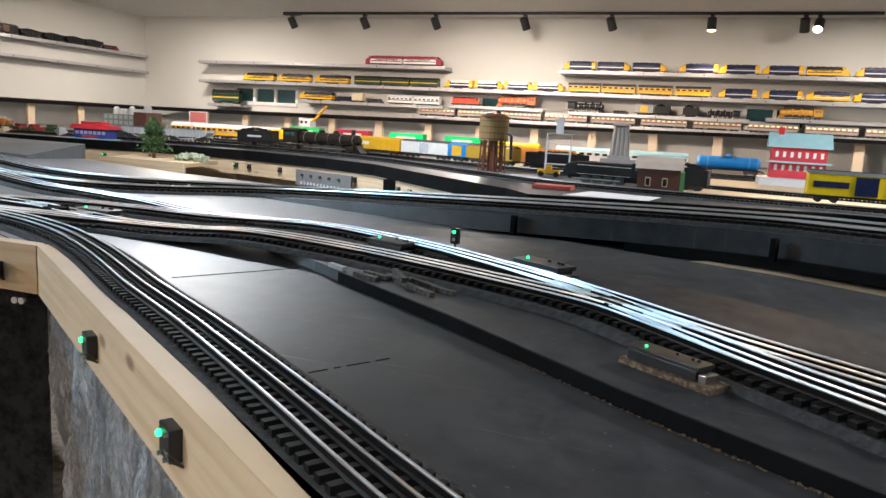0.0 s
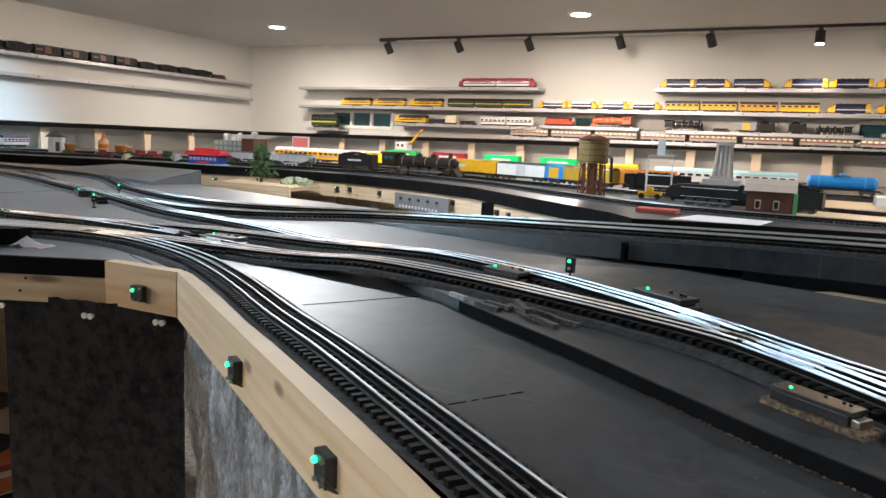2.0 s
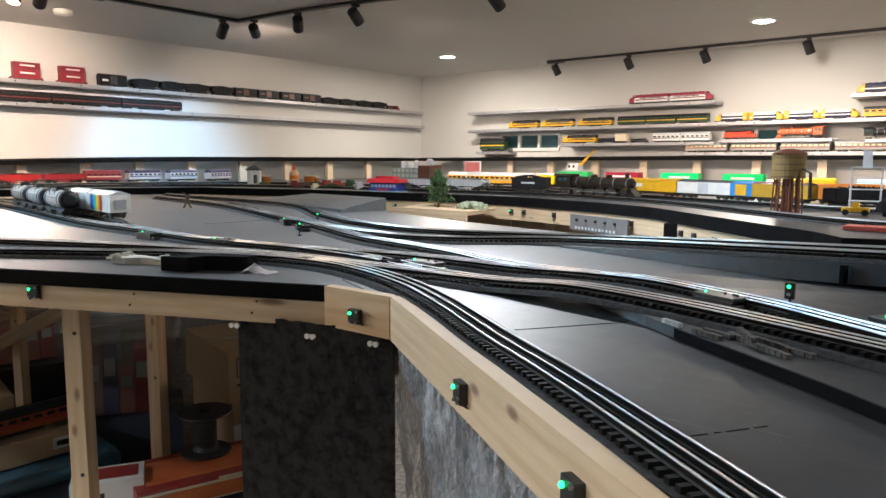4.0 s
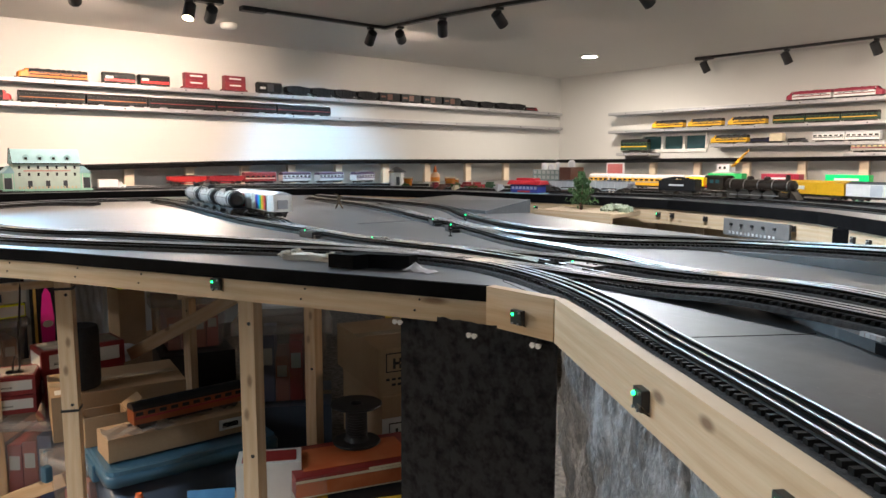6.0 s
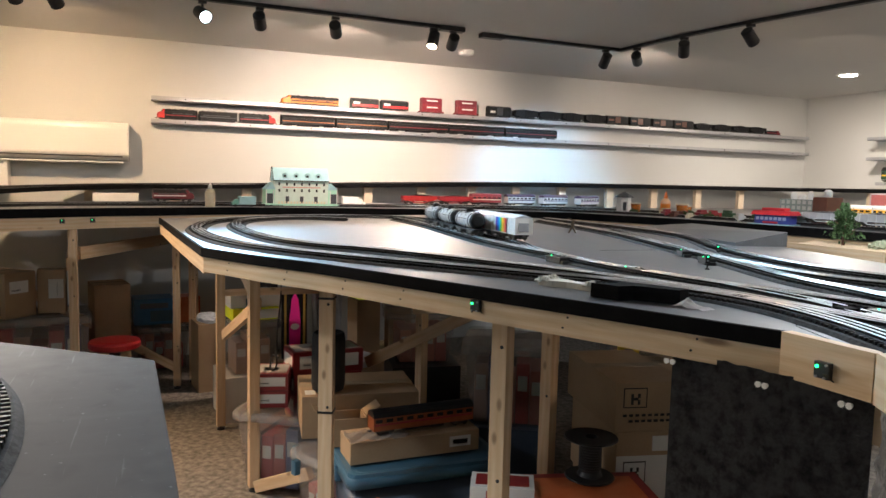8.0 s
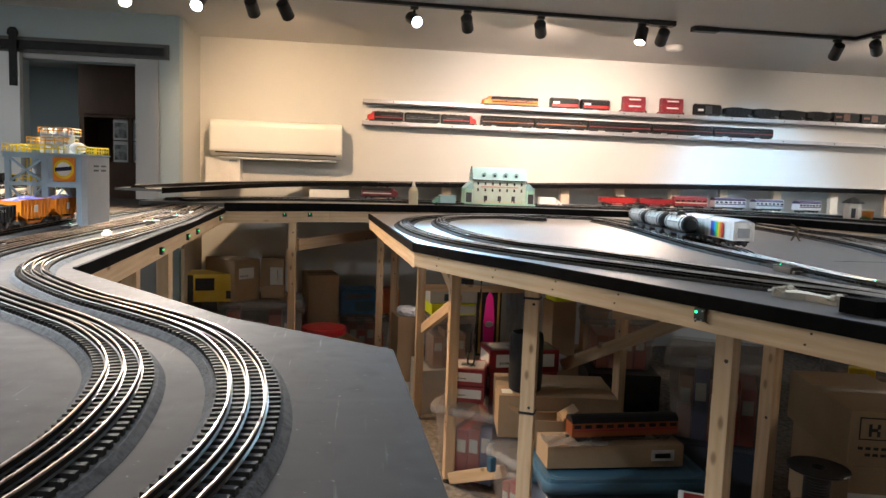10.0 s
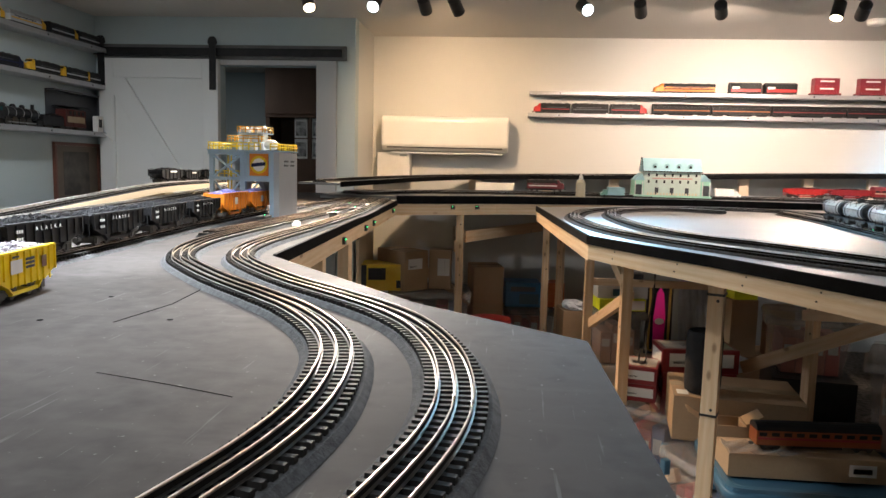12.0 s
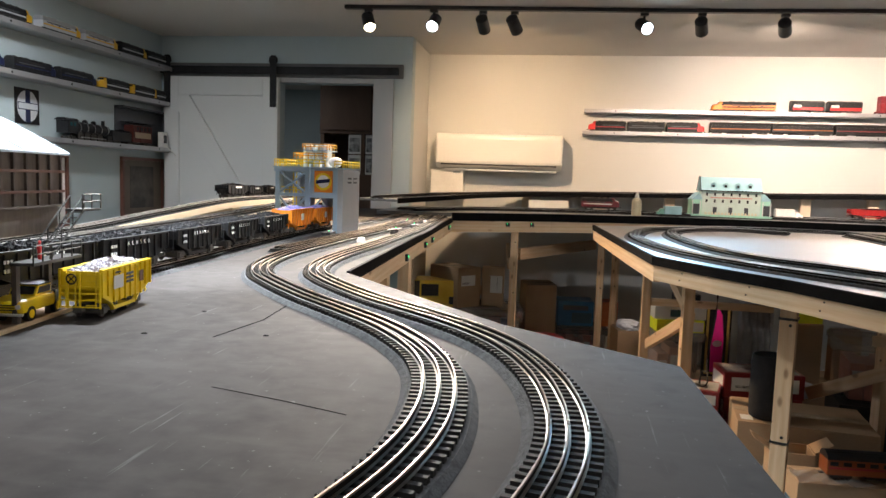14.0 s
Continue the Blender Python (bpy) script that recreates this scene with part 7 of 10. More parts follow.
def railing(x0, x1, y, n, z, mat, label, h=0.03):
    t = thing("model_fence", label, "model fence")
    bm = bmesh.new()
    box(bm, x0, y - 0.002, z + h - 0.004, x1, y + 0.002, z + h)
    part("top_rail", bm, mat, t)
    for k in range(n):
        x = x0 + (x1 - x0) * (k + 0.5) / n
        bm = bmesh.new()
        box(bm, x - 0.003, y - 0.0025, z, x + 0.003, y + 0.0025, z + h - 0.004)
        part("post", bm, mat, t)
    return t


railing(-2.78, -2.42, 3.05, 14, OUT, CREAM, "cream model station fence with many posts", 0.05)
first = put(hopper(0.24, "grey ribbed model gondola beside the steam engine", LGREY, STONE, "freight train by the window wall", rich=False, H=0.05), -2.72, 2.915, RT, 2)
put(hopper(0.24, "light grey ribbed model hopper car", paint(0.48, 0.5, 0.52), STONE, "freight train by the window wall", rich=False, H=0.055), -2.455, 2.93, RT, 2)

# the tray with its tree
bm = bmesh.new()
prism(bm, [(-2.62, 2.73), (-2.47, 2.42), (-2.05, 2.42), (-2.12, 2.72)], 0.955, 0.972)
solid("table_extension", bm, PLY, "small plywood shelf fixed to the outer table", "shelf", kind="structure")
bm = bmesh.new()
prism(bm, [(-2.5, 2.415), (-2.045, 2.415), (-2.045, 2.402), (-2.5, 2.402)][::-1], 0.91, 0.976)
solid("fascia_board", bm, WHITEBOARD, "pale board along the small shelf", "fascia board", kind="structure")
tr = thing("model_tree", "dark green bushy model tree on the small shelf", "model tree")
bm = bmesh.new()
rod(bm, (0, 0, 0), (0.004, 0, 0.09), 0.008, 0.004, 8)
for k in range(6):
    a = k * 1.1
    rod(bm, (0.002, 0, 0.03 + 0.01 * k), (0.05 * math.cos(a), 0.05 * math.sin(a), 0.06 + 0.012 * k), 0.003, 0.001, 6)
part("trunk", bm, BRN, tr)
rng = random.Random(4)
vs, fs = [], []
for k in range(1500):
    hgt = rng.random() ** 0.8
    lobes = 0.055 + 0.02 * math.sin(3 * hgt * 6.28)
    rad = lobes * (1 - hgt * 0.72)
    a = rng.random() * 6.28
    rr = rad * math.sqrt(rng.random()) * (1 + 0.35 * math.sin(4 * a + 9 * hgt))
    q = Vector((rr * math.cos(a), rr * math.sin(a), 0.03 + 0.14 * hgt + rng.gauss(0, 0.006)))
    m = Matrix.Translation(q) @ Euler((rng.random() * 6, rng.random() * 6, rng.random() * 6)).to_matrix().to_4x4()
    n = len(vs)
    s = rng.uniform(0.004, 0.008)
    vs += [m @ Vector(v) for v in ((-s, -s * 0.6, 0), (s, -s * 0.6, 0.001), (s * 0.8, s * 0.6, 0), (-s * 0.8, s * 0.6, 0.001))]
    fs.append((n, n + 1, n + 2, n + 3))
me = bpy.data.meshes.new("crown")
me.from_pydata(vs, [], fs)
me.materials.append(material("tree_foliage", (0.03, 0.07, 0.025), 0.9, alt=(0.06, 0.12, 0.04), scale=60, fine=200, mix=0.7))
cr = new("crown", me)
cr.parent = tr
put(tr, -2.36, 2.58, 0.9725)
gr = thing("model_rock", "pale mossy model rock on the small shelf", "model rock")
bm = bmesh.new()
lumps(bm, -0.07, -0.04, 0.07, 0.04, 0.008, 50, 0.012, 8)
part("rubble", bm, material("mossy_rock", (0.4, 0.42, 0.33), 0.9, alt=(0.2, 0.28, 0.16), scale=50, fine=200, bump=0.003), gr)["kind"] = "stuff"
put(gr, -2.17, 2.6, 0.9725)

# the long freight on the window side
put(tender(0.2, "long black tender with a pale lettering bar", BLACKM, LGREY, "freight train by the window wall"), -2.07, 2.955, RT, -1)
# body paint is tinted bronze for the warm highlight on the boiler
bl = put(steam(0.48, "large black steam locomotive tinted bronze for warm light on the outer table", paint(0.02, 0.0145, 0.011, 0.3), "freight train by the window wall"), -1.69, 2.905, RT, -11)
bl.matrix_world = bl.matrix_world @ Matrix.Diagonal((1, 0.8, 0.74, 1))
put(boxcar(0.325, "bright yellow boxcar with a dark roof", YEL, YEL, YEL, "freight train by the window wall", WHT, 0.07), -1.493, 3.104, RT, -19.7)
put(boxcar(0.28, "white refrigerator car with a dark roof", WHT, DGREY, LGREY, "freight train by the window wall", None, 0.07), -1.2, 3.0, RT, -20)
put(boxcar(0.1, "short blue and yellow model car", BLU, BLU, YEL, "freight train by the window wall", None, 0.07), -1.02, 2.932, RT, -20.5)
put(boxcar(0.24, "mustard yellow boxcar behind the water tower", paint(0.5, 0.3, 0.02), BRN, YEL, "freight train by the window wall", None, 0.07), -0.86, 2.873, RT, -20.5)
track("three-rail siding on the outer table", [(-3.6, 3.62, OUT), (-2.0, 3.62, OUT), (-0.6, 3.62, OUT), (0.6, 3.62, OUT), (2.0, 3.6, OUT)])
PINKM = paint(0.6, 0.08, 0.12)
for x, c, d in ((-2.205, GRN, MAR), (-1.898, MAR, DRED), (-1.572, BGRN, PINKM), (-1.25, BGRN, PINKM)):
    put(container_car(0.198, "flat car with a %s container over a low red one" % ("bright green" if c is BGRN else "green" if c is GRN else "maroon"), (d, c), RED, "container train", 2, WHT, (0.019, 0.049)), x, 3.62, RT, 0)
c = put(coach(0.34, "yellow model coach with a pale grey roof", YEL, LGREY, GREY, "container train"), -2.98, 3.62, RT)
copy_thing(c, pose(-2.633, 3.62, RT))
put(boxcar(0.11, "short yellow model car behind the coaches", LYEL, LGREY, YEL, "container train"), -2.385, 3.62, RT)
c = put(boxcar(0.22, "yellow model boxcar on the siding", LYEL, LYEL, YEL, "container train"), -0.95, 3.62, RT)
copy_thing(c, pose(-2.36 + 1.12, 3.85, OUT))
c = put(coach(0.3, "white model coach with a pale blue roof", WHT, PALEBLUE, WHT, "container train"), -0.6, 3.62, RT)
copy_thing(c, pose(-0.27, 3.62, RT))
put(tank_car(0.3, "bright blue tank car on the siding", BLU, paint(0.1, 0.4, 0.8), "container train"), 0.06, 3.62, RT)
put(boxcar(0.25, "orange model boxcar behind the gantry", paint(0.8, 0.3, 0.06), ORG, ORG, "container train"), -0.72, 3.3, OUT, 5)
put(hopper(0.26, "black model hopper car behind the gantry", BLACKM, COAL, "freight train by the window wall", rich=False), -0.62, 3.02, OUT, 8)

cr = thing("model_crane", "grey model crane tower with a yellow jib", "model crane")
bm = bmesh.new()
box(bm, -0.06, -0.04, 0, 0.06, 0.04, 0.118)
part("tower", bm, GREY, cr, bevel=0.002)
bm = bmesh.new()
box(bm, -0.05, -0.032, 0.1185, 0.03, 0.032, 0.165)
part("cab", bm, LGREY, cr, bevel=0.002)
windows_on(cr, [(-0.03, 0.135), (0.0, 0.135)], -0.0323, 0.014, 0.016, BLACKM)
for y in (-0.012, 0.012):
    bm = bmesh.new()
    rod(bm, (0.03, y, 0.15), (0.125, y * 0.3, 0.245), 0.004, seg=6)
    part("jib_rail", bm, YEL, cr)
for k in range(5):
    f = (k + 0.5) / 5
    bm = bmesh.new()
    rod(bm, (0.03 + 0.095 * f, -0.012 * (1 - 0.7 * f), 0.15 + 0.095 * f), (0.03 + 0.095 * f, 0.012 * (1 - 0.7 * f), 0.15 + 0.095 * f), 0.0025, seg=6)
    part("jib_brace", bm, YEL, cr)
put(cr, -2.34, 3.86, OUT)

wt = thing("water_tower", "brown model water tower on rusty trestle legs", "model building")
bm = bmesh.new()
lathe(bm, [(0.051, 0.12), (0.051, 0.2)], 24)
part("tank", bm, paint(0.22, 0.15, 0.05, 0.7), wt)
for z in (0.125, 0.145, 0.165, 0.185):
    bm = bmesh.new()
    lathe(bm, [(0.0518, z), (0.0518, z + 0.003)], 24)
    part("hoop", bm, BRN, wt)
bm = bmesh.new()
lathe(bm, [(0.056, 0.2), (0.03, 0.213), (0.004, 0.218)], 24)
part("roof", bm, BRN, wt)
RUST = paint(0.16, 0.05, 0.025, 0.7)
bm = bmesh.new()
lathe(bm, [(0.019, 0.0), (0.017, 0.12)], 14)
part("riser_pipe", bm, RUST, wt, "rusty central riser pipe")
for k in range(16):
    a = k * math.pi / 8
    bm = bmesh.new()
    r = 0.046 if k % 2 else 0.031
    rod(bm, (r * math.cos(a), r * math.sin(a), 0), (r * 0.9 * math.cos(a), r * 0.9 * math.sin(a), 0.12), 0.0028, seg=6)
    part("leg", bm, RUST, wt)
for k in range(4):
    a, b = k * math.pi / 2 + math.pi / 4, (k + 1) * math.pi / 2 + math.pi / 4
    for z0, z1 in ((0.01, 0.06), (0.06, 0.115)):
        for p, q in ((a, b), (b, a)):
            bm = bmesh.new()
            rod(bm, (0.044 * math.cos(p), 0.044 * math.sin(p), z0), (0.044 * math.cos(q), 0.044 * math.sin(q), z1), 0.0016, seg=5)
            part("brace", bm, BRN, wt)
bm = bmesh.new()
rod(bm, (0.05, -0.03, 0.15), (0.075, -0.04, 0.14), 0.004, seg=8)
rod(bm, (0.075, -0.04, 0.14), (0.078, -0.042, 0.06), 0.005, seg=8)
part("spout", bm, BLACKM, wt)
put(wt, -0.725, 2.42, OUT)
gn = thing("signal_gantry", "grey lattice model gantry with a lift tower", "model gantry")
for x in (-0.045, 0.045):
    for y in (-0.025, 0.025):
        bm = bmesh.new()
        rod(bm, (x, y, 0), (x, y, 0.155), 0.0028, seg=6)
        part("post", bm, LGREY, gn)
for z in (0.04, 0.08, 0.12, 0.155):
    bm = bmesh.new()
    box(bm, -0.05, -0.028, z, 0.05, 0.028, z + 0.003)
    part("platform" if z > 0.15 else "cross_frame", bm, LGREY, gn)
bm = bmesh.new()
box(bm, -0.014, -0.014, 0.158, 0.014, 0.014, 0.215)
part("cap_tower", bm, LGREY, gn)
put(gn, -0.56, 2.74, OUT, 10)
sl = thing("silo_tower", "grey tapering model tower with fluted sides", "model building")
bm = bmesh.new()
for k in range(4):
    rod(bm, (-0.033 + 0.022 * k, 0, 0), (-0.024 + 0.016 * k, 0, 0.15), 0.014, 0.011, 10)
part("shaft", bm, paint(0.28, 0.28, 0.28), sl)
bm = bmesh.new()
box(bm, -0.05, -0.03, -0.002, 0.05, 0.03, 0.012)
box(bm, -0.038, -0.02, 0.15, 0.038, 0.02, 0.165)
part("plinth", bm, GREY, sl)
put(sl, -0.42, 3.45, OUT + 0.06)
bm = bmesh.new()
box(bm, -0.5, 3.41, OUT + 0.0005, -0.34, 3.49, OUT + 0.0575)
solid("model_block", bm, GREY, "plain grey block under the model tower", "block")
ht = thing("model_hut", "dark brown model hut with a pale roof", "model building")
bm = bmesh.new()
box(bm, -0.06, -0.035, 0, 0.06, 0.035, 0.072)
part("wall", bm, BRN, ht)
bm = bmesh.new()
profile_x(bm, [(-0.045, 0.07), (0.045, 0.07), (0.03, 0.09), (0, 0.105), (-0.03, 0.09)], -0.068, 0.068)
part("roof", bm, paint(0.4, 0.33, 0.28, 0.7), ht)
windows_on(ht, [(-0.03, 0.02), (0.018, 0.02)], -0.0352, 0.016, 0.026, CREAM)
windows_on(ht, [(-0.03, 0.0225), (0.018, 0.0225)], -0.0368, 0.011, 0.02, BLACKM)
bm = bmesh.new()
box(bm, 0.0605, -0.036, 0, 0.072, 0.036, 0.066)
part("side_shutter", bm, paint(0.1, 0.3, 0.1), ht, "green side wall")
put(ht, -0.145, 2.215, OUT, 4)
put(streamlined_steam(0.295, "black streamlined steam locomotive with painted sheen bands beside the hut"), -0.325, 2.415, RT - 0.017, 170)
put(tender(0.19, "black tender behind the brown hut", BLACKM, None, "locomotives"), -0.1, 2.39, OUT, 172)
st = thing("model_station", "red model station with white windows and a pale blue roof", "model building")
bm = bmesh.new()
box(bm, -0.1, -0.05, 0, 0.1, 0.05, 0.12)
part("wall", bm, paint(0.6, 0.05, 0.07), st)
bm = bmesh.new()
profile_x(bm, [(-0.065, 0.12), (0.065, 0.12), (0, 0.178)], -0.115, 0.115)
part("roof", bm, PALEBLUE, st)
windows_on(st, [(-0.08 + 0.027 * k, z) for k in range(7) for z in (0.082, 0.03)], -0.0502, 0.011, 0.022, WHT)
bm = bmesh.new()
box(bm, -0.115, -0.085, 0.06, 0.115, -0.0505, 0.066)
part("canopy", bm, PALEBLUE, st)
bm = bmesh.new()
box(bm, -0.08, -0.01, 0.17, -0.06, 0.01, 0.2)
part("chimney", bm, RED, st)
put(st, 0.31, 3.2, OUT + 0.035)
bm = bmesh.new()
box(bm, 0.17, 3.08, OUT + 0.0045, 0.45, 3.3, OUT + 0.0345)
solid("model_platform", bm, LGREY, "grey block under the model station", "model platform")
put(boxcar(0.27, "yellow model boxcar with a dark blue door", LYEL, DGREY, DBLU, "locomotives", DBLU), 0.375, 2.115, RT, 0)
first = thing("model_loader", "small yellow model loader vehicle", "model vehicle")
bm = bmesh.new()
box(bm, -0.04, -0.014, 0.012, 0.04, 0.014, 0.026)
box(bm, -0.012, -0.012, 0.026, 0.01, 0.012, 0.042)
part("body", bm, YEL, first, bevel=0.001)
for wx in (-0.028, 0.028):
    for sy in (-1, 1):
        bm = bmesh.new()
        rod(bm, (wx, sy * 0.012, 0.01), (wx, sy * 0.018, 0.01), 0.01, seg=12)
        part("wheel", bm, BLACKM, first)
put(first, -0.56, 2.6, OUT, 5)
bm = bmesh.new()
box(bm, -0.09, 2.25, OUT + 0.0005, 1.6, 3.3, OUT + 0.0045)
solid("plywood_sheet", bm, PLY, "bare plywood sheet on the outer table", "plywood", kind="structure")
bm = bmesh.new()
prism(bm, [(-0.35, 1.83), (-0.14, 1.86), (-0.12, 2.01), (-0.31, 2.03)], OUT + 0.0005, OUT + 0.0015)
solid("paper_sheet", bm, PAPER, "sheet of white paper on the table", "paper")
bm = bmesh.new()
box(bm, -0.47, 1.98, OUT + 0.0005, -0.36, 2.05, OUT + 0.012)
solid("red_block", bm, paint(0.45, 0.08, 0.06), "low red block on the table", "block", bevel=0.002)
cp = thing("control_panel", "grey electric panel with a row of terminals", "control panel")
bm = bmesh.new()
box(bm, -0.18, -0.006, -0.034, 0.18, 0.004, 0.034)
part("plate", bm, paint(0.16, 0.16, 0.16, 0.5), cp, bevel=0.002)
for k in range(12):
    bm = bmesh.new()
    box(bm, -0.14 + 0.022 * k, -0.01, -0.026, -0.133 + 0.022 * k, -0.006, -0.016)
    part("terminal", bm, LGREY, cp)
for k in range(5):
    bm = bmesh.new()
    rod(bm, (-0.13 + 0.06 * k, -0.006, 0.012), (-0.13 + 0.06 * k, -0.014, 0.012), 0.006, seg=10)
    part("knob", bm, BLACKPL, cp)
put(cp, -1.478, 2.562, 0.94, -22)
bm = bmesh.new()
box(bm, -1.1, 2.33, 0.2, -1.04, 2.38, 0.985)
solid("black_cloth_strip", bm, EDGE, "black cloth hanging below the outer table", "cloth", bevel=0.004)

# ---- things on the grey table ----
LOADB = material("violet_load", (0.14, 0.12, 0.5), 0.7, alt=(0.5, 0.5, 0.75), scale=60, fine=200)
LSTONE = material("pale_stone_load", (0.72, 0.74, 0.8), 0.8, alt=(0.25, 0.21, 0.24), scale=90, fine=200, mix=0.8)


def scaled(x, y, z, deg, s):
    return pose(x, y, z, 0, 0, deg) @ Matrix.Scale(s, 4)


SZ = TOP + 0.0174
first = hopper(0.208, "black ribbed model hopper car with white lettering, coal heaped", BLACKM, COAL, "hopper cars on the siding", "ALASKA", WHT, 0.061)
for k in range(6):
    for sy in (-1, 1):
        bm = bmesh.new()
        y0, y1 = sorted((sy * 0.0334, sy * 0.0338))
        box(bm, -0.085 + 0.006 * (k % 3), y0, 0.036 + 0.012 * (k // 3), -0.081 + 0.006 * (k % 3), y1, 0.041 + 0.012 * (k // 3))
        part("marking", bm, WHT, first)
spots = [(-0.89, -1.06), (-1.115, -1.06), (-1.35, -1.066), (-1.60, -1.0785), (-1.855, -1.098), (-2.115, -1.1165)]
first.matrix_world = scaled(*spots[0], SZ, 180, 1.0)
for k, (x, y) in enumerate(spots[1:]):
    copy_thing(first, scaled(x, y, SZ, (180, 182, 183.5, 184.3, 183.8)[k], 1.0))
org = hopper(0.218, "orange ribbed model hopper car with a violet load", ORG, LOADB, "hopper cars on the siding", None, None, 0.075)
for sy in (-1, 1):
    bm = bmesh.new()
    y0, y1 = sorted((sy * 0.0334, sy * 0.0339))
    box(bm, -0.02, y0, 0.04, 0.005, y1, 0.062)
    part("marking", bm, WHT, org)
org.matrix_world = scaled(-2.366, -1.128, SZ, 181, 0.95)
copy_thing(org, scaled(-2.607, -1.1285, SZ, 180, 0.95))

# yellow hopper beside the loader
yh = hopper(0.2, "bright yellow model hopper car with pale stone load", LYEL, LSTONE, "loose model cars", None, None, 0.072)
for sy in (-1, 1):
    y0, y1 = sorted((sy * 0.0334, sy * 0.034))
    for n, (a, b, c, d, mat) in enumerate(((-0.062, -0.024, 0.042, 0.062, SILV), (-0.012, 0.018, 0.058, 0.062, DGREY), (-0.012, 0.018, 0.052, 0.056, DGREY), (-0.012, 0.018, 0.046, 0.05, DGREY), (0.045, 0.062, 0.042, 0.06, BRN), (-0.055, -0.035, 0.065, 0.068, DGREY))):
        bm = bmesh.new()
        a2, b2 = (-b, -a) if sy > 0 else (a, b)
        box(bm, a2, y0, c, b2, y1, d)
        part("marking", bm, mat, yh, "printed shape on the side")
bm = bmesh.new()
wh = [(0.0072 * math.cos(i * math.pi / 8), 0.0072 * math.sin(i * math.pi / 8)) for i in range(16)]
for i in range(16):
    a, b = wh[i], wh[(i + 1) % 16]
    rod(bm, (0.106, -0.012 + a[0], 0.061 + a[1]), (0.106, -0.012 + b[0], 0.061 + b[1]), 0.0012, seg=5)
for i in (0, 4, 8, 12):
    rod(bm, (0.106, -0.012, 0.061), (0.106, -0.012 + wh[i + 2][0], 0.061 + wh[i + 2][1]), 0.0008, seg=5)
part("brake_wheel", bm, BLACKM, yh)
for y in (-0.03, -0.018, 0.0, 0.03):
    bm = bmesh.new()
    box(bm, 0.103, y - 0.0012, 0.018, 0.1055, y + 0.0012, 0.07)
    part("end_post", bm, LYEL, yh)
for z in (0.02, 0.03, 0.04, 0.05):
    bm = bmesh.new()
    box(bm, 0.105, -0.03, z - 0.0008, 0.1062, 0.03, z + 0.0008)
    part("grab_iron", bm, LYEL, yh)
yh.matrix_world = pose(-1.098, -0.924, TOP + 0.0005, 0, 0, 8) @ Matrix.Diagonal((0.73, 0.86, 0.87, 1))

# timber coal loader on posts; its own frame starts at the west corner of the front wall
PLANKB = material("brown_plank", (0.11, 0.085, 0.07), 0.7, alt=(0.17, 0.135, 0.11), scale=40, fine=160, island=0.12, stretch=(3, 3, 0.5), bump=0.0004)
BATTEN = material("brown_batten", (0.075, 0.058, 0.048), 0.7, alt=(0.11, 0.09, 0.075), scale=40, fine=160)
TINROOF = material("pale_tin_roof", (0.5, 0.57, 0.63), 0.5, alt=(0.36, 0.44, 0.5), scale=14, fine=120, mix=0.5)
cl = thing("coal_loader", "brown timber coal loader on posts with a pale roof", "model building")
LW, DW = 0.4, 0.155
bm = bmesh.new()
box(bm, 0, -DW, 0.142, LW, 0, 0.213)
profile_x(bm, [(-DW, 0.213), (0, 0.213), (-DW / 2, 0.254)], 0.002, LW - 0.002)
part("wall", bm, PLANKB, cl)
n = 15
for k in range(n + 1):
    bm = bmesh.new()
    x = 0.002 + (LW - 0.004) * k / n
    box(bm, x - 0.0014, 0.0, 0.144, x + 0.0014, 0.0035, 0.212)
    part("batten", bm, BATTEN, cl)
for z in (0.143, 0.162, 0.188):
    bm = bmesh.new()
    box(bm, -0.003, 0.0, z - 0.0018, LW, 0.0048, z + 0.0018)
    part("girt", bm, BRN if z > 0.15 else BATTEN, cl)
for k in range(6):
    bm = bmesh.new()
    y = -DW + 0.002 + (DW - 0.004) * k / 5
    box(bm, -0.0035, y - 0.0014, 0.144, 0.0, y + 0.0014, 0.212)
    part("batten", bm, BATTEN, cl)
bm = bmesh.new()
box(bm, 0.004, -DW + 0.004, 0.108, LW - 0.004, -0.002, 0.142)
part("bin_skirt", bm, PLANKB, cl)
for sg in (0, 1):
    ye, yr = (0.012, -DW / 2) if sg == 0 else (-DW - 0.012, -DW / 2)
    ze = 0.2125 - 0.007
    bm = bmesh.new()
    profile_x(bm, [(ye, ze + 0.004), (yr, 0.2555), (yr, 0.2585), (ye, ze + 0.007)], -0.004, LW + 0.006)
    part("roof", bm, TINROOF, cl)
    for k in range(13):
        bm = bmesh.new()
        x = -0.0038 + (LW + 0.008) * k / 12
        profile_x(bm, [(ye, ze + 0.007), (yr, 0.2585), (yr, 0.2595), (ye, ze + 0.0082)], x, x + 0.0012)
        part("roof_seam", bm, TINROOF, cl)
for x in (0.012, 0.17, 0.28, 0.385):
    for y in (-0.02, -0.15):
        if (x, y) == (0.012, -0.02):
            continue
        bm = bmesh.new()
        box(bm, x - 0.007, y - 0.007, 0.009, x + 0.007, y + 0.007, 0.108)
        part("post", bm, BATTEN, cl)
        bm = bmesh.new()
        box(bm, x - 0.009, y - 0.009, 0.004, x + 0.009, y + 0.009, 0.03)
        part("footing", bm, GREY, cl)
bm = bmesh.new()
box(bm, -0.012, -DW - 0.0, 0.0005, LW, 0.016, 0.004)
part("base_board", bm, material("brown_base", (0.13, 0.075, 0.045), 0.7, alt=(0.18, 0.11, 0.07), scale=20, fine=120), cl)
bm = bmesh.new()
box(bm, -0.012, 0.016, 0.0005, LW, 0.0205, 0.0055)
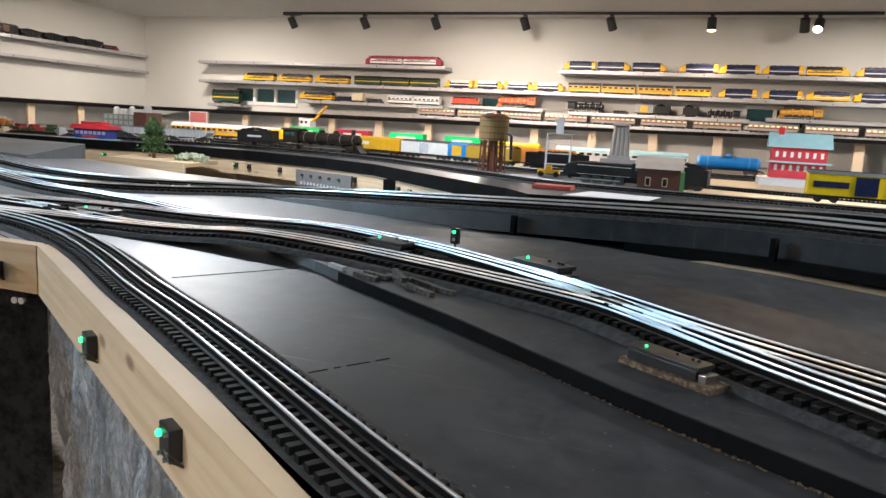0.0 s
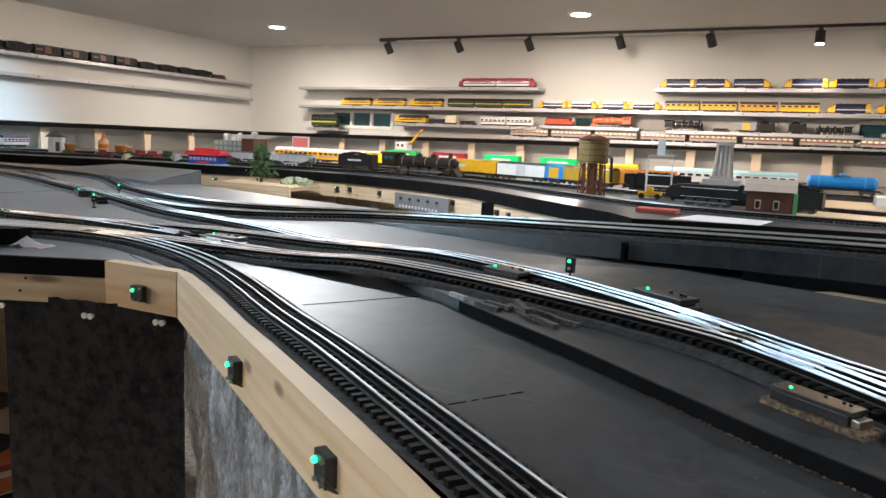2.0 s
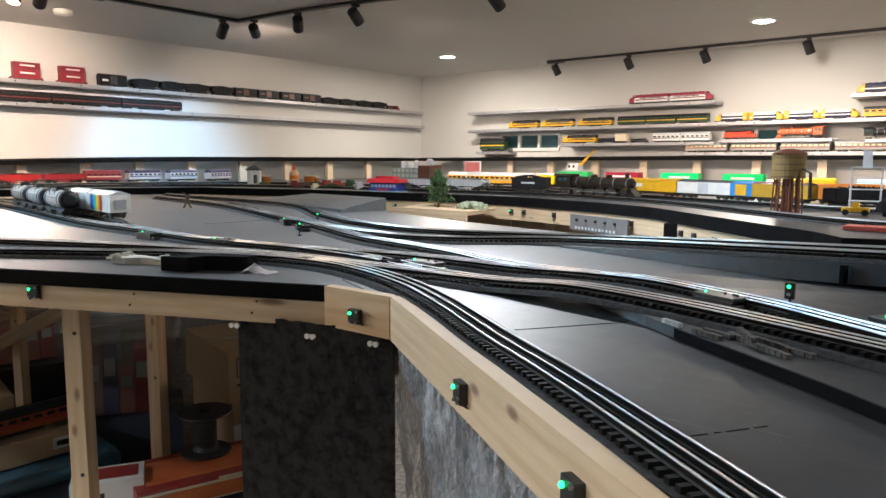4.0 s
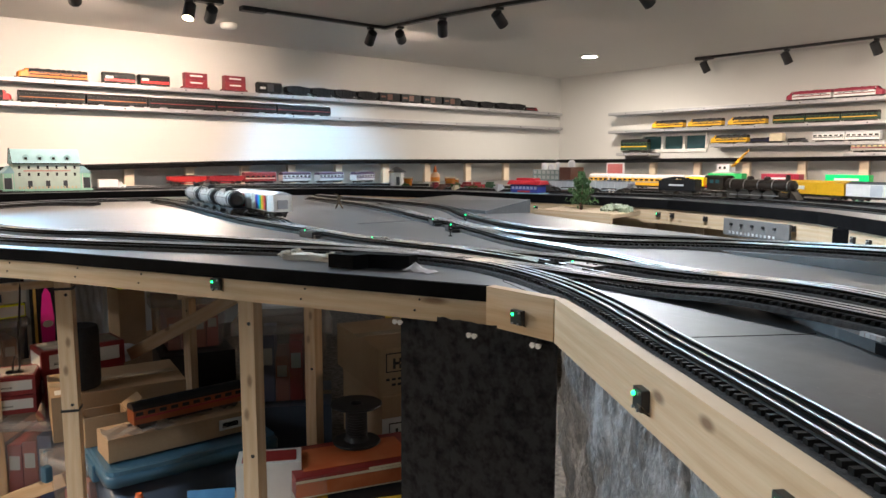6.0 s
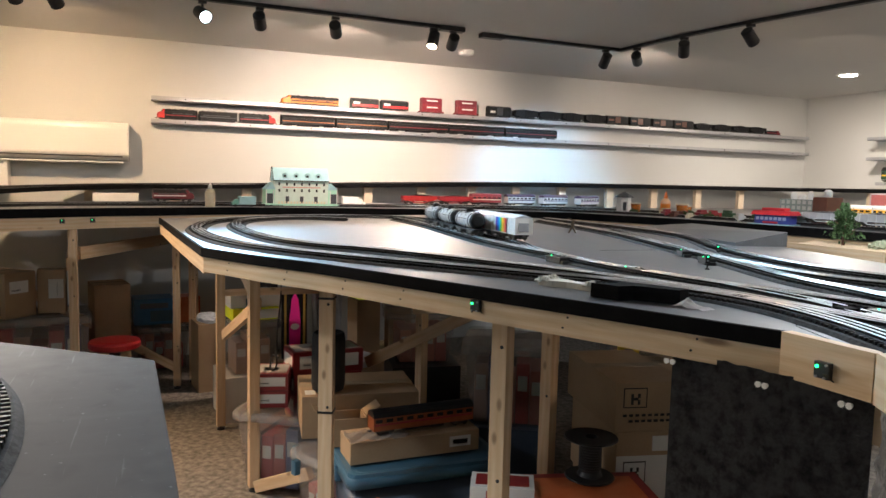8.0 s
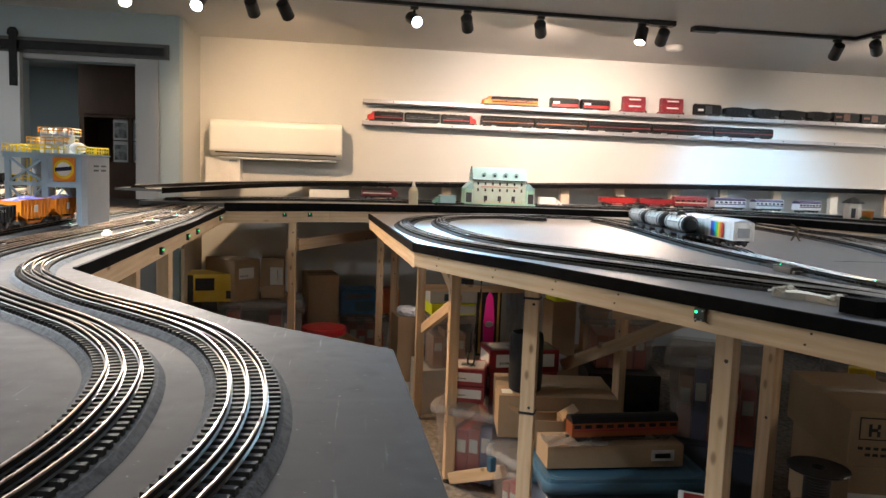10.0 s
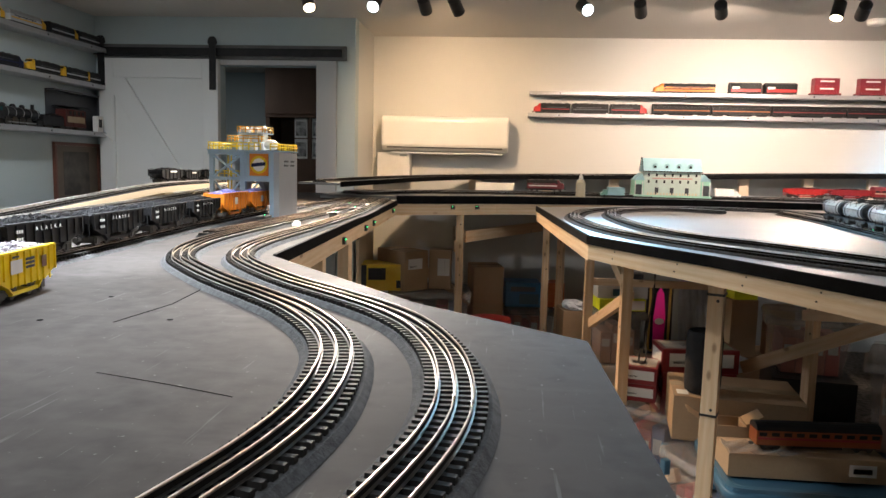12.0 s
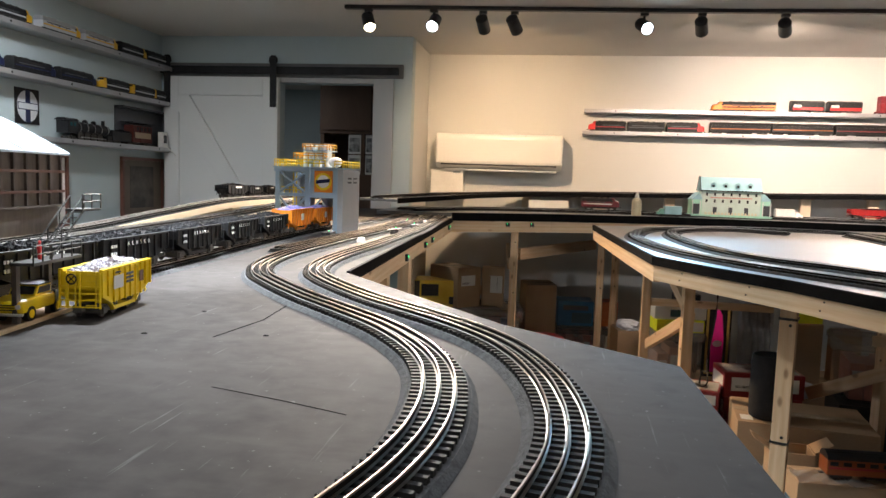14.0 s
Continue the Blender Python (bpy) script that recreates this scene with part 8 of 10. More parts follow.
part("edge_strip", bm, PLY, cl)
# landing with rail, stair to the upper landing
STG = material("stair_grey", (0.02, 0.02, 0.02), 0.55, alt=(0.04, 0.038, 0.036), scale=50, fine=150)


def rails(t, pts, h, mid=True, every=0.022):
    """Posts and rails along a line of points in one thing's frame."""
    for a, b in zip(pts[:-1], pts[1:]):
        a, b = Vector(a), Vector(b)
        for f in ((1.0, 0.5) if mid else (1.0,)):
            bm = bmesh.new()
            rod(bm, a + Vector((0, 0, h * f)), b + Vector((0, 0, h * f)), 0.0009, seg=6)
            part("rail", bm, STG, t)
        k = max(1, round((b - a).length / every))
        for i in range(k + 1):
            p = a.lerp(b, i / k)
            bm = bmesh.new()
            rod(bm, p, p + Vector((0, 0, h)), 0.0009, seg=6)
            part("rail_post", bm, STG, t)


st = thing("outside_stair", "dark steel stair with landings and handrails on the loader", "model stair")
bm = bmesh.new()
box(bm, 0.012, 0.0055, 0.075, 0.125, 0.035, 0.079)
part("landing", bm, STG, st)
bm = bmesh.new()
box(bm, -0.055, 0.004, 0.135, -0.004, 0.028, 0.138)
part("landing", bm, STG, st)
for y in (0.009, 0.027):
    bm = bmesh.new()
    rod(bm, (0.075, y, 0.079), (-0.008, y, 0.136), 0.0014, seg=6)
    part("stringer", bm, STG, st)
    bm = bmesh.new()
    rod(bm, (0.075, y, 0.097), (-0.008, y, 0.156), 0.001, seg=6)
    part("rail", bm, STG, st)
    for k in range(4):
        f = k / 3
        bm = bmesh.new()
        rod(bm, (0.075 - 0.083 * f, y, 0.079 + 0.057 * f), (0.075 - 0.083 * f, y, 0.098 + 0.058 * f), 0.0009, seg=6)
        part("rail_post", bm, STG, st)
for k in range(8):
    f = (k + 0.5) / 8
    bm = bmesh.new()
    box(bm, 0.07 - 0.083 * f, 0.008, 0.08 + 0.057 * f, 0.076 - 0.083 * f, 0.028, 0.0812 + 0.057 * f)
    part("step", bm, STG, st)
rails(st, [(-0.004, 0.028, 0.138), (-0.055, 0.028, 0.138), (-0.055, 0.004, 0.138)], 0.02)
rails(st, [(0.125, 0.0345, 0.079), (0.085, 0.0345, 0.079)], 0.02)
rails(st, [(0.085, 0.0345, 0.079), (0.014, 0.0345, 0.079), (0.014, 0.006, 0.079)], 0.02)
for x, y in ((0.048, 0.0085), (0.118, 0.0085)):
    bm = bmesh.new()
    box(bm, x - 0.004, y - 0.003, 0.0045, x + 0.004, y + 0.003, 0.075)
    part("post", bm, BATTEN, st)
for t in (cl, st):
    put(t, -1.084, -0.984, TOP, 8)
figurine(-1.0, -0.951, TOP + 0.0795, 0, RED, 0.022)

# yellow model pickup under the loader
tk = thing("model_truck", "yellow model pickup truck with dark roof and chrome grille", "model truck", "model road vehicles")
bm = bmesh.new()
profile_y(bm, [(-0.05, 0.012), (0.05, 0.012), (0.052, 0.022), (0.048, 0.0265), (0.016, 0.029), (-0.05, 0.025)], -0.02, 0.02)
part("body", bm, LYEL, tk, bevel=0.002)
bm = bmesh.new()
profile_y(bm, [(-0.022, 0.0275), (0.017, 0.0285), (0.009, 0.041), (-0.02, 0.041)], -0.0165, 0.0165)
part("cab", bm, LYEL, tk, bevel=0.001)
bm = bmesh.new()
profile_y(bm, [(0.0165, 0.0305), (0.018, 0.0305), (0.0118, 0.0395), (0.0102, 0.0395)], -0.014, 0.014)
part("windscreen", bm, BLACKM, tk)
for sy in (-1, 1):
    bm = bmesh.new()
    y0, y1 = sorted((sy * 0.0163, sy * 0.0172))
    profile_y(bm, [(-0.018, 0.031), (0.012, 0.031), (0.007, 0.039), (-0.018, 0.039)], y0, y1)
    part("side_window", bm, BLACKM, tk)
    for wx in (-0.03, 0.033):
        bm = bmesh.new()
        rod(bm, (wx, sy * 0.013, 0.0095), (wx, sy * 0.0205, 0.0095), 0.0095, seg=18)
        w = part("wheel", bm, BLACKM, tk)
        bm = bmesh.new()
        rod(bm, (wx, sy * 0.0204, 0.0095), (wx, sy * 0.0212, 0.0095), 0.0055, seg=14)
        part("hub", bm, LYEL, w)
    bm = bmesh.new()
    rod(bm, (0.05, sy * 0.0145, 0.0205), (0.053, sy * 0.0145, 0.0205), 0.003, seg=12)
    part("headlight", bm, SILV, tk)
bm = bmesh.new()
box(bm, -0.021, -0.0172, 0.041, 0.0105, 0.0172, 0.0425)
part("roof", bm, BLACKM, tk)
for z in (0.0165, 0.0195, 0.0225):
    bm = bmesh.new()
    box(bm, 0.0505, -0.0105, z - 0.0006, 0.0528, 0.0105, z + 0.0006)
    part("grille_bar", bm, BLACKM, tk)
bm = bmesh.new()
box(bm, 0.051, -0.021, 0.0095, 0.055, 0.021, 0.0125)
part("bumper", bm, SILV, tk, bevel=0.0008)
for sy in (-1, 1):
    bm = bmesh.new()
    y0, y1 = sorted((sy * 0.018, sy * 0.0205))
    box(bm, -0.049, y0, 0.012, -0.024, y1, 0.03)
    part("bed_side", bm, paint(0.03, 0.05, 0.12), tk)
put(tk, -1.013, -0.977, TOP + 0.0045, 10)

# blue-grey loading tower over the siding; frame: x along the track away from the camera's side, y across
PBLUE = material("tower_blue", (0.36, 0.5, 0.62), 0.5, alt=(0.42, 0.56, 0.68), scale=30, fine=140, mix=0.3)
TGREY = material("tower_grey", (0.42, 0.45, 0.48), 0.55, alt=(0.48, 0.5, 0.53), scale=14, fine=140, mix=0.4)
tw = thing("loading_tower", "pale blue model loading tower with yellow railings", "model building")
YL, YMID, YRR, XB = -0.228, -0.11, 0.0, -0.17
ZT = 0.221


def tbox(name, x0, y0, z0, x1, y1, z1, mat, label="", bevel=0.0):
    bm = bmesh.new()
    box(bm, min(x0, x1), min(y0, y1), min(z0, z1), max(x0, x1), max(y0, y1), max(z0, z1))
    return part(name, bm, mat, tw, label, bevel)


for x in (0.0, XB):
    tbox("leg", x - 0.007, YL, 0, x + 0.007, YL + 0.014, ZT - 0.012, PBLUE)
    tbox("leg", x - 0.007, YMID - 0.009, 0, x + 0.007, YMID + 0.009, ZT - 0.012, PBLUE)
    tbox("beam", x - 0.008, YL - 0.002, 0.123, x + 0.008, YMID, 0.133, PBLUE)
    tbox("beam", x - 0.009, YL - 0.004, ZT - 0.013, x + 0.009, YMID + 0.009, ZT, PBLUE)
    for z0, z1 in ((0.005, 0.123), (0.133, ZT - 0.013)):
        for f in (0, 1):
            bm = bmesh.new()
            rod(bm, (x, YL + 0.01, z1 if f else z0), (x, YMID - 0.006, z0 if f else z1), 0.004, seg=6)
            part("brace", bm, PBLUE, tw)
    tbox("front_panel", x - 0.005, YMID + 0.009, 0.13, x + 0.005, YRR - 0.014, ZT - 0.001, PBLUE)
    tbox("beam", x - 0.009, YMID + 0.009, 0.12, x + 0.009, YRR - 0.014, 0.132, PBLUE)
    tbox("leg", x - 0.009, YRR - 0.014, 0, x + 0.009, YRR + 0.001, ZT - 0.001, PBLUE)
tbox("side_slab", XB, YRR + 0.001, 0, 0.008, YRR + 0.02, ZT - 0.002, TGREY, "plain grey side wall")
for dx in (-0.06, -0.12):
    tbox("vent", dx - 0.018, YRR + 0.02, 0.172, dx + 0.018, YRR + 0.0215, 0.178, DGREY)
    tbox("vent", dx - 0.018, YRR + 0.02, 0.186, dx + 0.018, YRR + 0.0215, 0.192, DGREY)
tbox("deck", XB - 0.01, YL - 0.006, ZT, 0.012, YRR + 0.022, ZT + 0.004, PBLUE)
# orange square with a yellow ring and a blue bar
tbox("sign_board", 0.0052, -0.084, 0.139, 0.008, -0.018, 0.213, ORG, "orange square sign")
bm = bmesh.new()
ring = [(0.030 * math.cos(i * math.pi / 14), 0.030 * math.sin(i * math.pi / 14)) for i in range(28)]
profile_x(bm, [(-0.051 + a, 0.176 + b) for a, b in ring], 0.008, 0.0088)
part("sign_disc", bm, LYEL, tw, "yellow disc on the sign")
bm = bmesh.new()
profile_x(bm, [(-0.051 + a * 0.72, 0.176 + b * 0.72) for a, b in ring], 0.0088, 0.0094)
part("sign_disc", bm, WHT, tw, "white disc on the sign")
bm = bmesh.new()
profile_x(bm, [(-0.077, 0.168), (-0.027, 0.174), (-0.027, 0.186), (-0.077, 0.18)], 0.0094, 0.01)
part("sign_bar", bm, DBLU, tw, "blue bar on the sign")
bm = bmesh.new()
lathe(bm, [(0.006, 0.085), (0.012, 0.088), (0.05, 0.13), (0.05, 0.135)], 4, (XB / 2, -0.06, 0))
part("chute", bm, TGREY, tw, "grey tapering chute")
bm = bmesh.new()
lathe(bm, [(0.04, 0.0), (0.04, 0.16), (0.03, 0.19), (0.008, 0.2)], 20, (-0.1, -0.165, 0))
part("tank", bm, TGREY, tw, "grey upright tank", smooth=False)
for z in (0.07, 0.12):
    bm = bmesh.new()
    rod(bm, (-0.09, -0.18, z), (-0.03, -0.125, z - 0.03), 0.008, seg=10)
    part("pipe", bm, DGREY, tw)
for sy in (-0.012, 0.0):
    tbox("ladder_side", -0.012, -0.158 + sy, 0.01, -0.009, -0.155 + sy, ZT - 0.015, LYEL)
for k in range(15):
    tbox("rung", -0.0115, -0.17, 0.02 + 0.012 * k, -0.0095, -0.154, 0.0215 + 0.012 * k, LYEL)


def fence(x0, y0, x1, y1, z, h=0.024, lines=(1.0, 0.55), every=0.02, mat=LYEL):
    a, b = Vector((x0, y0, z)), Vector((x1, y1, z))
    for f in lines:
        bm = bmesh.new()
        rod(bm, a + Vector((0, 0, h * f)), b + Vector((0, 0, h * f)), 0.0019, seg=6)
        part("railing_bar", bm, mat, tw)
    k = max(1, round((b - a).length / every))
    for i in range(k + 1):
        p = a.lerp(b, i / k)
        bm = bmesh.new()
        rod(bm, p, p + Vector((0, 0, h)), 0.0017, seg=6)
        part("railing_post", bm, mat, tw)


zt = ZT + 0.004
fence(0.009, YL - 0.002, 0.009, -0.045, zt)
fence(0.009, YRR - 0.01, 0.009, YRR + 0.018, zt, 0.022)
fence(0.009, YRR + 0.018, XB, YRR + 0.018, zt, 0.022)
fence(XB, YL - 0.002, XB, YRR + 0.018, zt)
fence(0.009, YL - 0.002, XB, YL - 0.002, zt)
fence(-0.012, YL + 0.004, -0.012, YMID - 0.01, 0.133, 0.02)
YEO = paint(0.75, 0.36, 0.02)
for z, a, b, c in ((zt + 0.026, -0.185, -0.07, -0.07), (zt + 0.058, -0.155, -0.06, -0.08)):
    tbox("upper_deck", -0.15, a, z, c + 0.03, b, z + 0.003, PBLUE)
    fence(c + 0.028, a + 0.002, c + 0.028, b - 0.002, z + 0.003, 0.02, every=0.026, mat=YEO)
    fence(c + 0.028, b - 0.002, -0.15, b - 0.002, z + 0.003, 0.02, every=0.026, mat=YEO)
    fence(c + 0.028, a + 0.002, -0.15, a + 0.002, z + 0.003, 0.02, every=0.026, mat=YEO)
for y in (-0.15, -0.11, -0.08):
    bm = bmesh.new()
    lathe(bm, [(0.018, zt), (0.018, zt + 0.07), (0.01, zt + 0.085)], 14, (-0.1, y, 0))
    part("hopper_top", bm, SILV, tw)
bm = bmesh.new()
lathe(bm, [(0.002, 0.002), (0.016, 0.006), (0.023, 0.016), (0.024, 0.022), (0.02, 0.031), (0.01, 0.037), (0.001, 0.038)], 20, (-0.03, -0.022, zt - 0.002))
part("dome", bm, WHT, tw, "white rounded dome", smooth=True)
put(tw, -2.60, -1.056, TOP, -3)

# bare-wood ramps behind the siding with their tracks
RAMPW = material("ramp_wood", (0.6, 0.47, 0.31), 0.65, alt=(0.72, 0.58, 0.4), scale=5, fine=70, stretch=(0.3, 3, 3), bump=0.0003)


def ramp(pts, w, th, label):
    bm = bmesh.new()
    sweep(bm, spline(pts, 0.03), [(-w / 2, -th), (w / 2, -th), (w / 2, 0), (-w / 2, 0)])
    solid("ramp_board", bm, RAMPW, label, "ramp", "bare wooden ramps", kind="structure")


RA = [(-0.9, -1.335, 1.02), (-1.55, -1.315, 1.045), (-2.1, -1.31, 1.058), (-2.6, -1.33, 1.072), (-3.2, -1.42, 1.085), (-3.9, -1.5, 1.09)]
RB = [(-0.9, -1.44, 1.022), (-1.67, -1.45, 1.04), (-2.1, -1.455, 1.066), (-2.6, -1.465, 1.094), (-3.2, -1.47, 1.098), (-3.9, -1.5, 1.1)]
RC = [(-2.7, -1.60, 1.076), (-3.2, -1.64, 1.076), (-3.9, -1.72, 1.078)]
ramp(RA, 0.085, 0.018, "bare plywood ramp strip behind the siding, sagging slightly")
ramp(RB, 0.085, 0.018, "bare plywood ramp strip rising towards the door wall")
ramp(RC, 0.1, 0.014, "reddish-brown board carrying the ore cars")
for p in (RA, RB, RC):
    track("dull three-rail track on the bare ramp", [(x, y, z) for x, y, z in p], shine=DULLRAIL, bed=0.0005)
WEDGE = material("wedge_wood", (0.66, 0.54, 0.36), 0.7, alt=(0.74, 0.62, 0.44), scale=8, fine=80)
for x, y, z in ((-1.72, -1.45, 1.024), (-2.0, -1.31, 1.037), (-2.25, -1.455, 1.056), (-2.42, -1.32, 1.048), (-2.62, -1.47, 1.078), (-3.0, -1.467, 1.078), (-2.8, -1.61, 1.062), (-3.4, -1.66, 1.062), (-3.0, -1.39, 1.062), (-1.35, -1.32, 1.02)):
    bm = bmesh.new()
    profile_y(bm, [(-0.05, 0), (0.05, 0), (0.035, z - 1.0), (-0.035, z - 1.0)], -0.035, 0.035)
    put(solid("ramp_block", bm, WEDGE, "pale sawn wooden block under the ramp", "wood block", "ramp blocks", bevel=0.001), x, y, TOP, 3)
hs2 = hopper(0.267, "small black model ore car on the wooden ramp", BLACKM, COAL, "ore cars on the ramp", None, None, 0.06, False)
for sy in (-1, 1):
    bm = bmesh.new()
    y0, y1 = sorted((sy * 0.0334, sy * 0.0339))
    box(bm, -0.04, y0, 0.05, 0.04, y1, 0.057)
    part("marking", bm, WHT, hs2)
hs2.matrix_world = scaled(-2.99, -1.622, 1.0935, 184.5, 0.85)
copy_thing(hs2, scaled(-3.235, -1.643, 1.0935, 186, 0.85))
copy_thing(hs2, scaled(-3.48, -1.672, 1.0935, 187, 0.85))

# small yard fittings
for x, y, d in ((-2.42, -1.03, 4), (-2.7, -0.87, 2), (-3.25, -0.94, 0), (-3.0, -0.86, 5)):
    switch_motor(x, y, TOP, d, 0.07)
YB = material("yard_white", (0.7, 0.7, 0.68), 0.4)
for x, y, d in ((-2.72, -0.90, 10), (-3.35, -0.88, -5), (-2.3, -0.89, 3)):
    bm = bmesh.new()
    box(bm, -0.02, -0.009, 0, 0.02, 0.009, 0.009)
    box(bm, -0.009, -0.007, 0.009, 0.01, 0.007, 0.014)
    put(solid("relay_box", bm, YB, "small white relay box beside the yard track", "relay box", "relay boxes", bevel=0.001), x, y, TOP + 0.0005, d)

# ---- things on the grey wall ----
LABELW = material("photo_paper", (0.7, 0.7, 0.68), 0.5, mix=0.2)
sg = thing("emblem_sign", "square dark sign with a white disc and cross", "wall sign")
bm = bmesh.new()
box(bm, -0.083, 0, -0.087, 0.083, 0.006, 0.087)
part("plate", bm, BLACKM, sg, bevel=0.001)
bm = bmesh.new()
disc = [(0.072 * math.cos(i * math.pi / 20), 0.078 * math.sin(i * math.pi / 20)) for i in range(40)]
profile_y(bm, disc, 0.006, 0.0075)
part("disc", bm, LGREY, sg)
for a, b, c, d in ((-0.016, -0.078, 0.016, 0.078), (-0.07, -0.018, 0.07, 0.018)):
    bm = bmesh.new()
    e = 0.0095 if a < -0.05 else 0.009
    box(bm, a, 0.0076, b, c, e, d)
    part("cross_bar", bm, DBLU, sg)
bm = bmesh.new()
box(bm, -0.066, 0.0096, -0.014, 0.066, 0.0105, 0.014)
part("name_bar", bm, LGREY, sg)
put(sg, -3.472, YS + 0.001, 1.492)
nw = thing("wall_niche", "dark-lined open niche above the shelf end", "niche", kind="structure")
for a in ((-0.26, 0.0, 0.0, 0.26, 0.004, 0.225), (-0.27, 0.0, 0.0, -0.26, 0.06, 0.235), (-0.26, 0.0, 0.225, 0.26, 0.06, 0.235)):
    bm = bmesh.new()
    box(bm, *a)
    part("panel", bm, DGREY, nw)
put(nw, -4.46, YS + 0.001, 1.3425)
cb = boxcar(0.2, "maroon wooden model caboose with a cream panel", paint(0.07, 0.015, 0.012), BLACKM, paint(0.07, 0.015, 0.012), "loose model cars", None, 0.12)
for sy in (-1, 1):
    y0, y1 = sorted((sy * 0.033, sy * 0.0345))
    bm = bmesh.new()
    box(bm, -0.085, y0, 0.045, 0.085, y1, 0.08)
    part("panel", bm, paint(0.3, 0.22, 0.13), cb)
    for k in range(4):
        bm = bmesh.new()
        box(bm, -0.08 + 0.042 * k, y0, 0.09, -0.057 + 0.042 * k, y1, 0.112)
        part("window", bm, BLACKM, cb)
bm = bmesh.new()
box(bm, -0.12, -0.042, 0.135, 0.12, 0.042, 0.141)
part("roof_overhang", bm, BLACKM, cb, bevel=0.002)
put(cb, -4.35, YS + 0.062, 1.344, 0)
ch = thing("charger", "white plug-in charger with a hanging white cable", "charger")
bm = bmesh.new()
box(bm, -0.03, 0, -0.05, 0.03, 0.035, 0.05)
part("body", bm, WHITEPL, ch, bevel=0.004)
bm = bmesh.new()
box(bm, -0.018, 0.035, -0.02, 0.018, 0.0365, 0.03)
part("screen", bm, BLACKPL, ch)
bm = bmesh.new()
sweep(bm, spline([(0.0, 0.05, -0.05), (-0.04, 0.08, -0.09), (-0.1, 0.05, -0.14), (-0.11, 0.03, -0.35), (-0.08, 0.03, -0.5)], 0.02), [(0.003 * math.cos(i), 0.003 * math.sin(i)) for i in (0, 1.05, 2.1, 3.14, 4.2, 5.24)])
part("cable", bm, WHITEPL, ch)
put(ch, -4.59, YS + 0.07, 1.395)
SEPIA = material("sepia_print", (0.09, 0.075, 0.062), 0.5, alt=(0.025, 0.022, 0.02), scale=7, fine=30, mix=0.8)
MATB = material("brown_mount", (0.12, 0.095, 0.075), 0.7, alt=(0.15, 0.12, 0.095), scale=10, fine=90)


def picture(x, z0, w, h, y=YS + 0.001, label="dark framed picture with a sepia print on the wall", mount=MATB, image=SEPIA):
    t = thing("framed_picture", label, "picture", "framed pictures")
    for a in ((0, 0, w, 0.02), (0, h - 0.02, w, h), (0, 0.02, 0.02, h - 0.02), (w - 0.02, 0.02, w, h - 0.02)):
        bm = bmesh.new()
        box(bm, a[0], 0, a[1], a[2], 0.02, a[3])
        part("frame", bm, BRN, t, bevel=0.002)
    bm = bmesh.new()
    box(bm, 0.02, 0, 0.02, w - 0.02, 0.008, h - 0.02)
    part("mount", bm, mount, t)
    bm = bmesh.new()
    box(bm, w * 0.24, 0.008, h * 0.2, w * 0.8, 0.01, h * 0.86)
    part("print", bm, image, t)
    put(t, x, y, z0)


picture(-4.72, 0.88, 0.47, 0.395)
picture(-3.758, 0.878, 0.245, 0.39, label="dark framed picture with a pale print on the wall", mount=LABELW, image=material("pale_print", (0.42, 0.42, 0.4), 0.5, alt=(0.14, 0.14, 0.13), scale=26, fine=70, mix=0.8))
# pale prints on the cupboard in the dim room
PRINT = material("grey_print", (0.5, 0.5, 0.5), 0.5, alt=(0.12, 0.12, 0.12), scale=14, fine=40, mix=0.8)
for y in (-2.185, -2.02):
    for z in (1.2255, 1.2255 + 0.19):
        t = thing("photo_print", "pale grey photo print standing in the cupboard niche", "photo", "photo prints")
        bm = bmesh.new()
        box(bm, 0, -0.06, 0, 0.004, 0.06, 0.18)
        part("paper", bm, LABELW, t)
        bm = bmesh.new()
        box(bm, 0.004, -0.05, 0.02, 0.005, 0.05, 0.15)
        part("image", bm, PRINT, t)
        put(t, -6.83, y, z)
# glue bottle and a white carton on the outer table
gb = thing("glue_bottle", "pale plastic glue bottle standing on the outer table", "bottle")
bm = bmesh.new()
lathe(bm, [(0.001, 0), (0.026, 0), (0.028, 0.004), (0.028, 0.085), (0.018, 0.1), (0.012, 0.104)], 18)
part("body", bm, CREAM, gb, smooth=False)
bm = bmesh.new()
lathe(bm, [(0.013, 0.104), (0.013, 0.112), (0.005, 0.135), (0.001, 0.136)], 14)
part("cap", bm, WHT, gb)
put(gb, -4.55, 0.165, OUT)
bm = bmesh.new()
box(bm, -0.05, -0.13, 0, 0.05, 0.13, 0.06)
put(solid("white_carton", bm, LABELW, "plain white carton under the upper deck", "box", bevel=0.002), -5.13, -0.35, OUT)

# ---- under the tables ----
CARD = material("cardboard", (0.36, 0.24, 0.14), 0.85, alt=(0.44, 0.31, 0.19), scale=5, fine=120, mix=0.5, bump=0.0003, island=0.08)
TAPE = material("packing_tape", (0.42, 0.33, 0.22), 0.2, alt=(0.5, 0.41, 0.3), scale=20, fine=80)
LABEL = material("paper_label", (0.72, 0.71, 0.68), 0.6, alt=(0.64, 0.63, 0.6), scale=20, fine=90, mix=0.3)
INK = paint(0.03, 0.028, 0.026, 0.6)
REDBOX = material("red_print", (0.28, 0.022, 0.025), 0.4, alt=(0.34, 0.05, 0.04), scale=14, fine=60)
BLUEBOX = material("blue_print", (0.03, 0.16, 0.38), 0.4, alt=(0.05, 0.24, 0.48), scale=14, fine=60)
YELBOX = material("yellow_print", (0.72, 0.46, 0.02), 0.4, alt=(0.78, 0.56, 0.06), scale=14, fine=60)
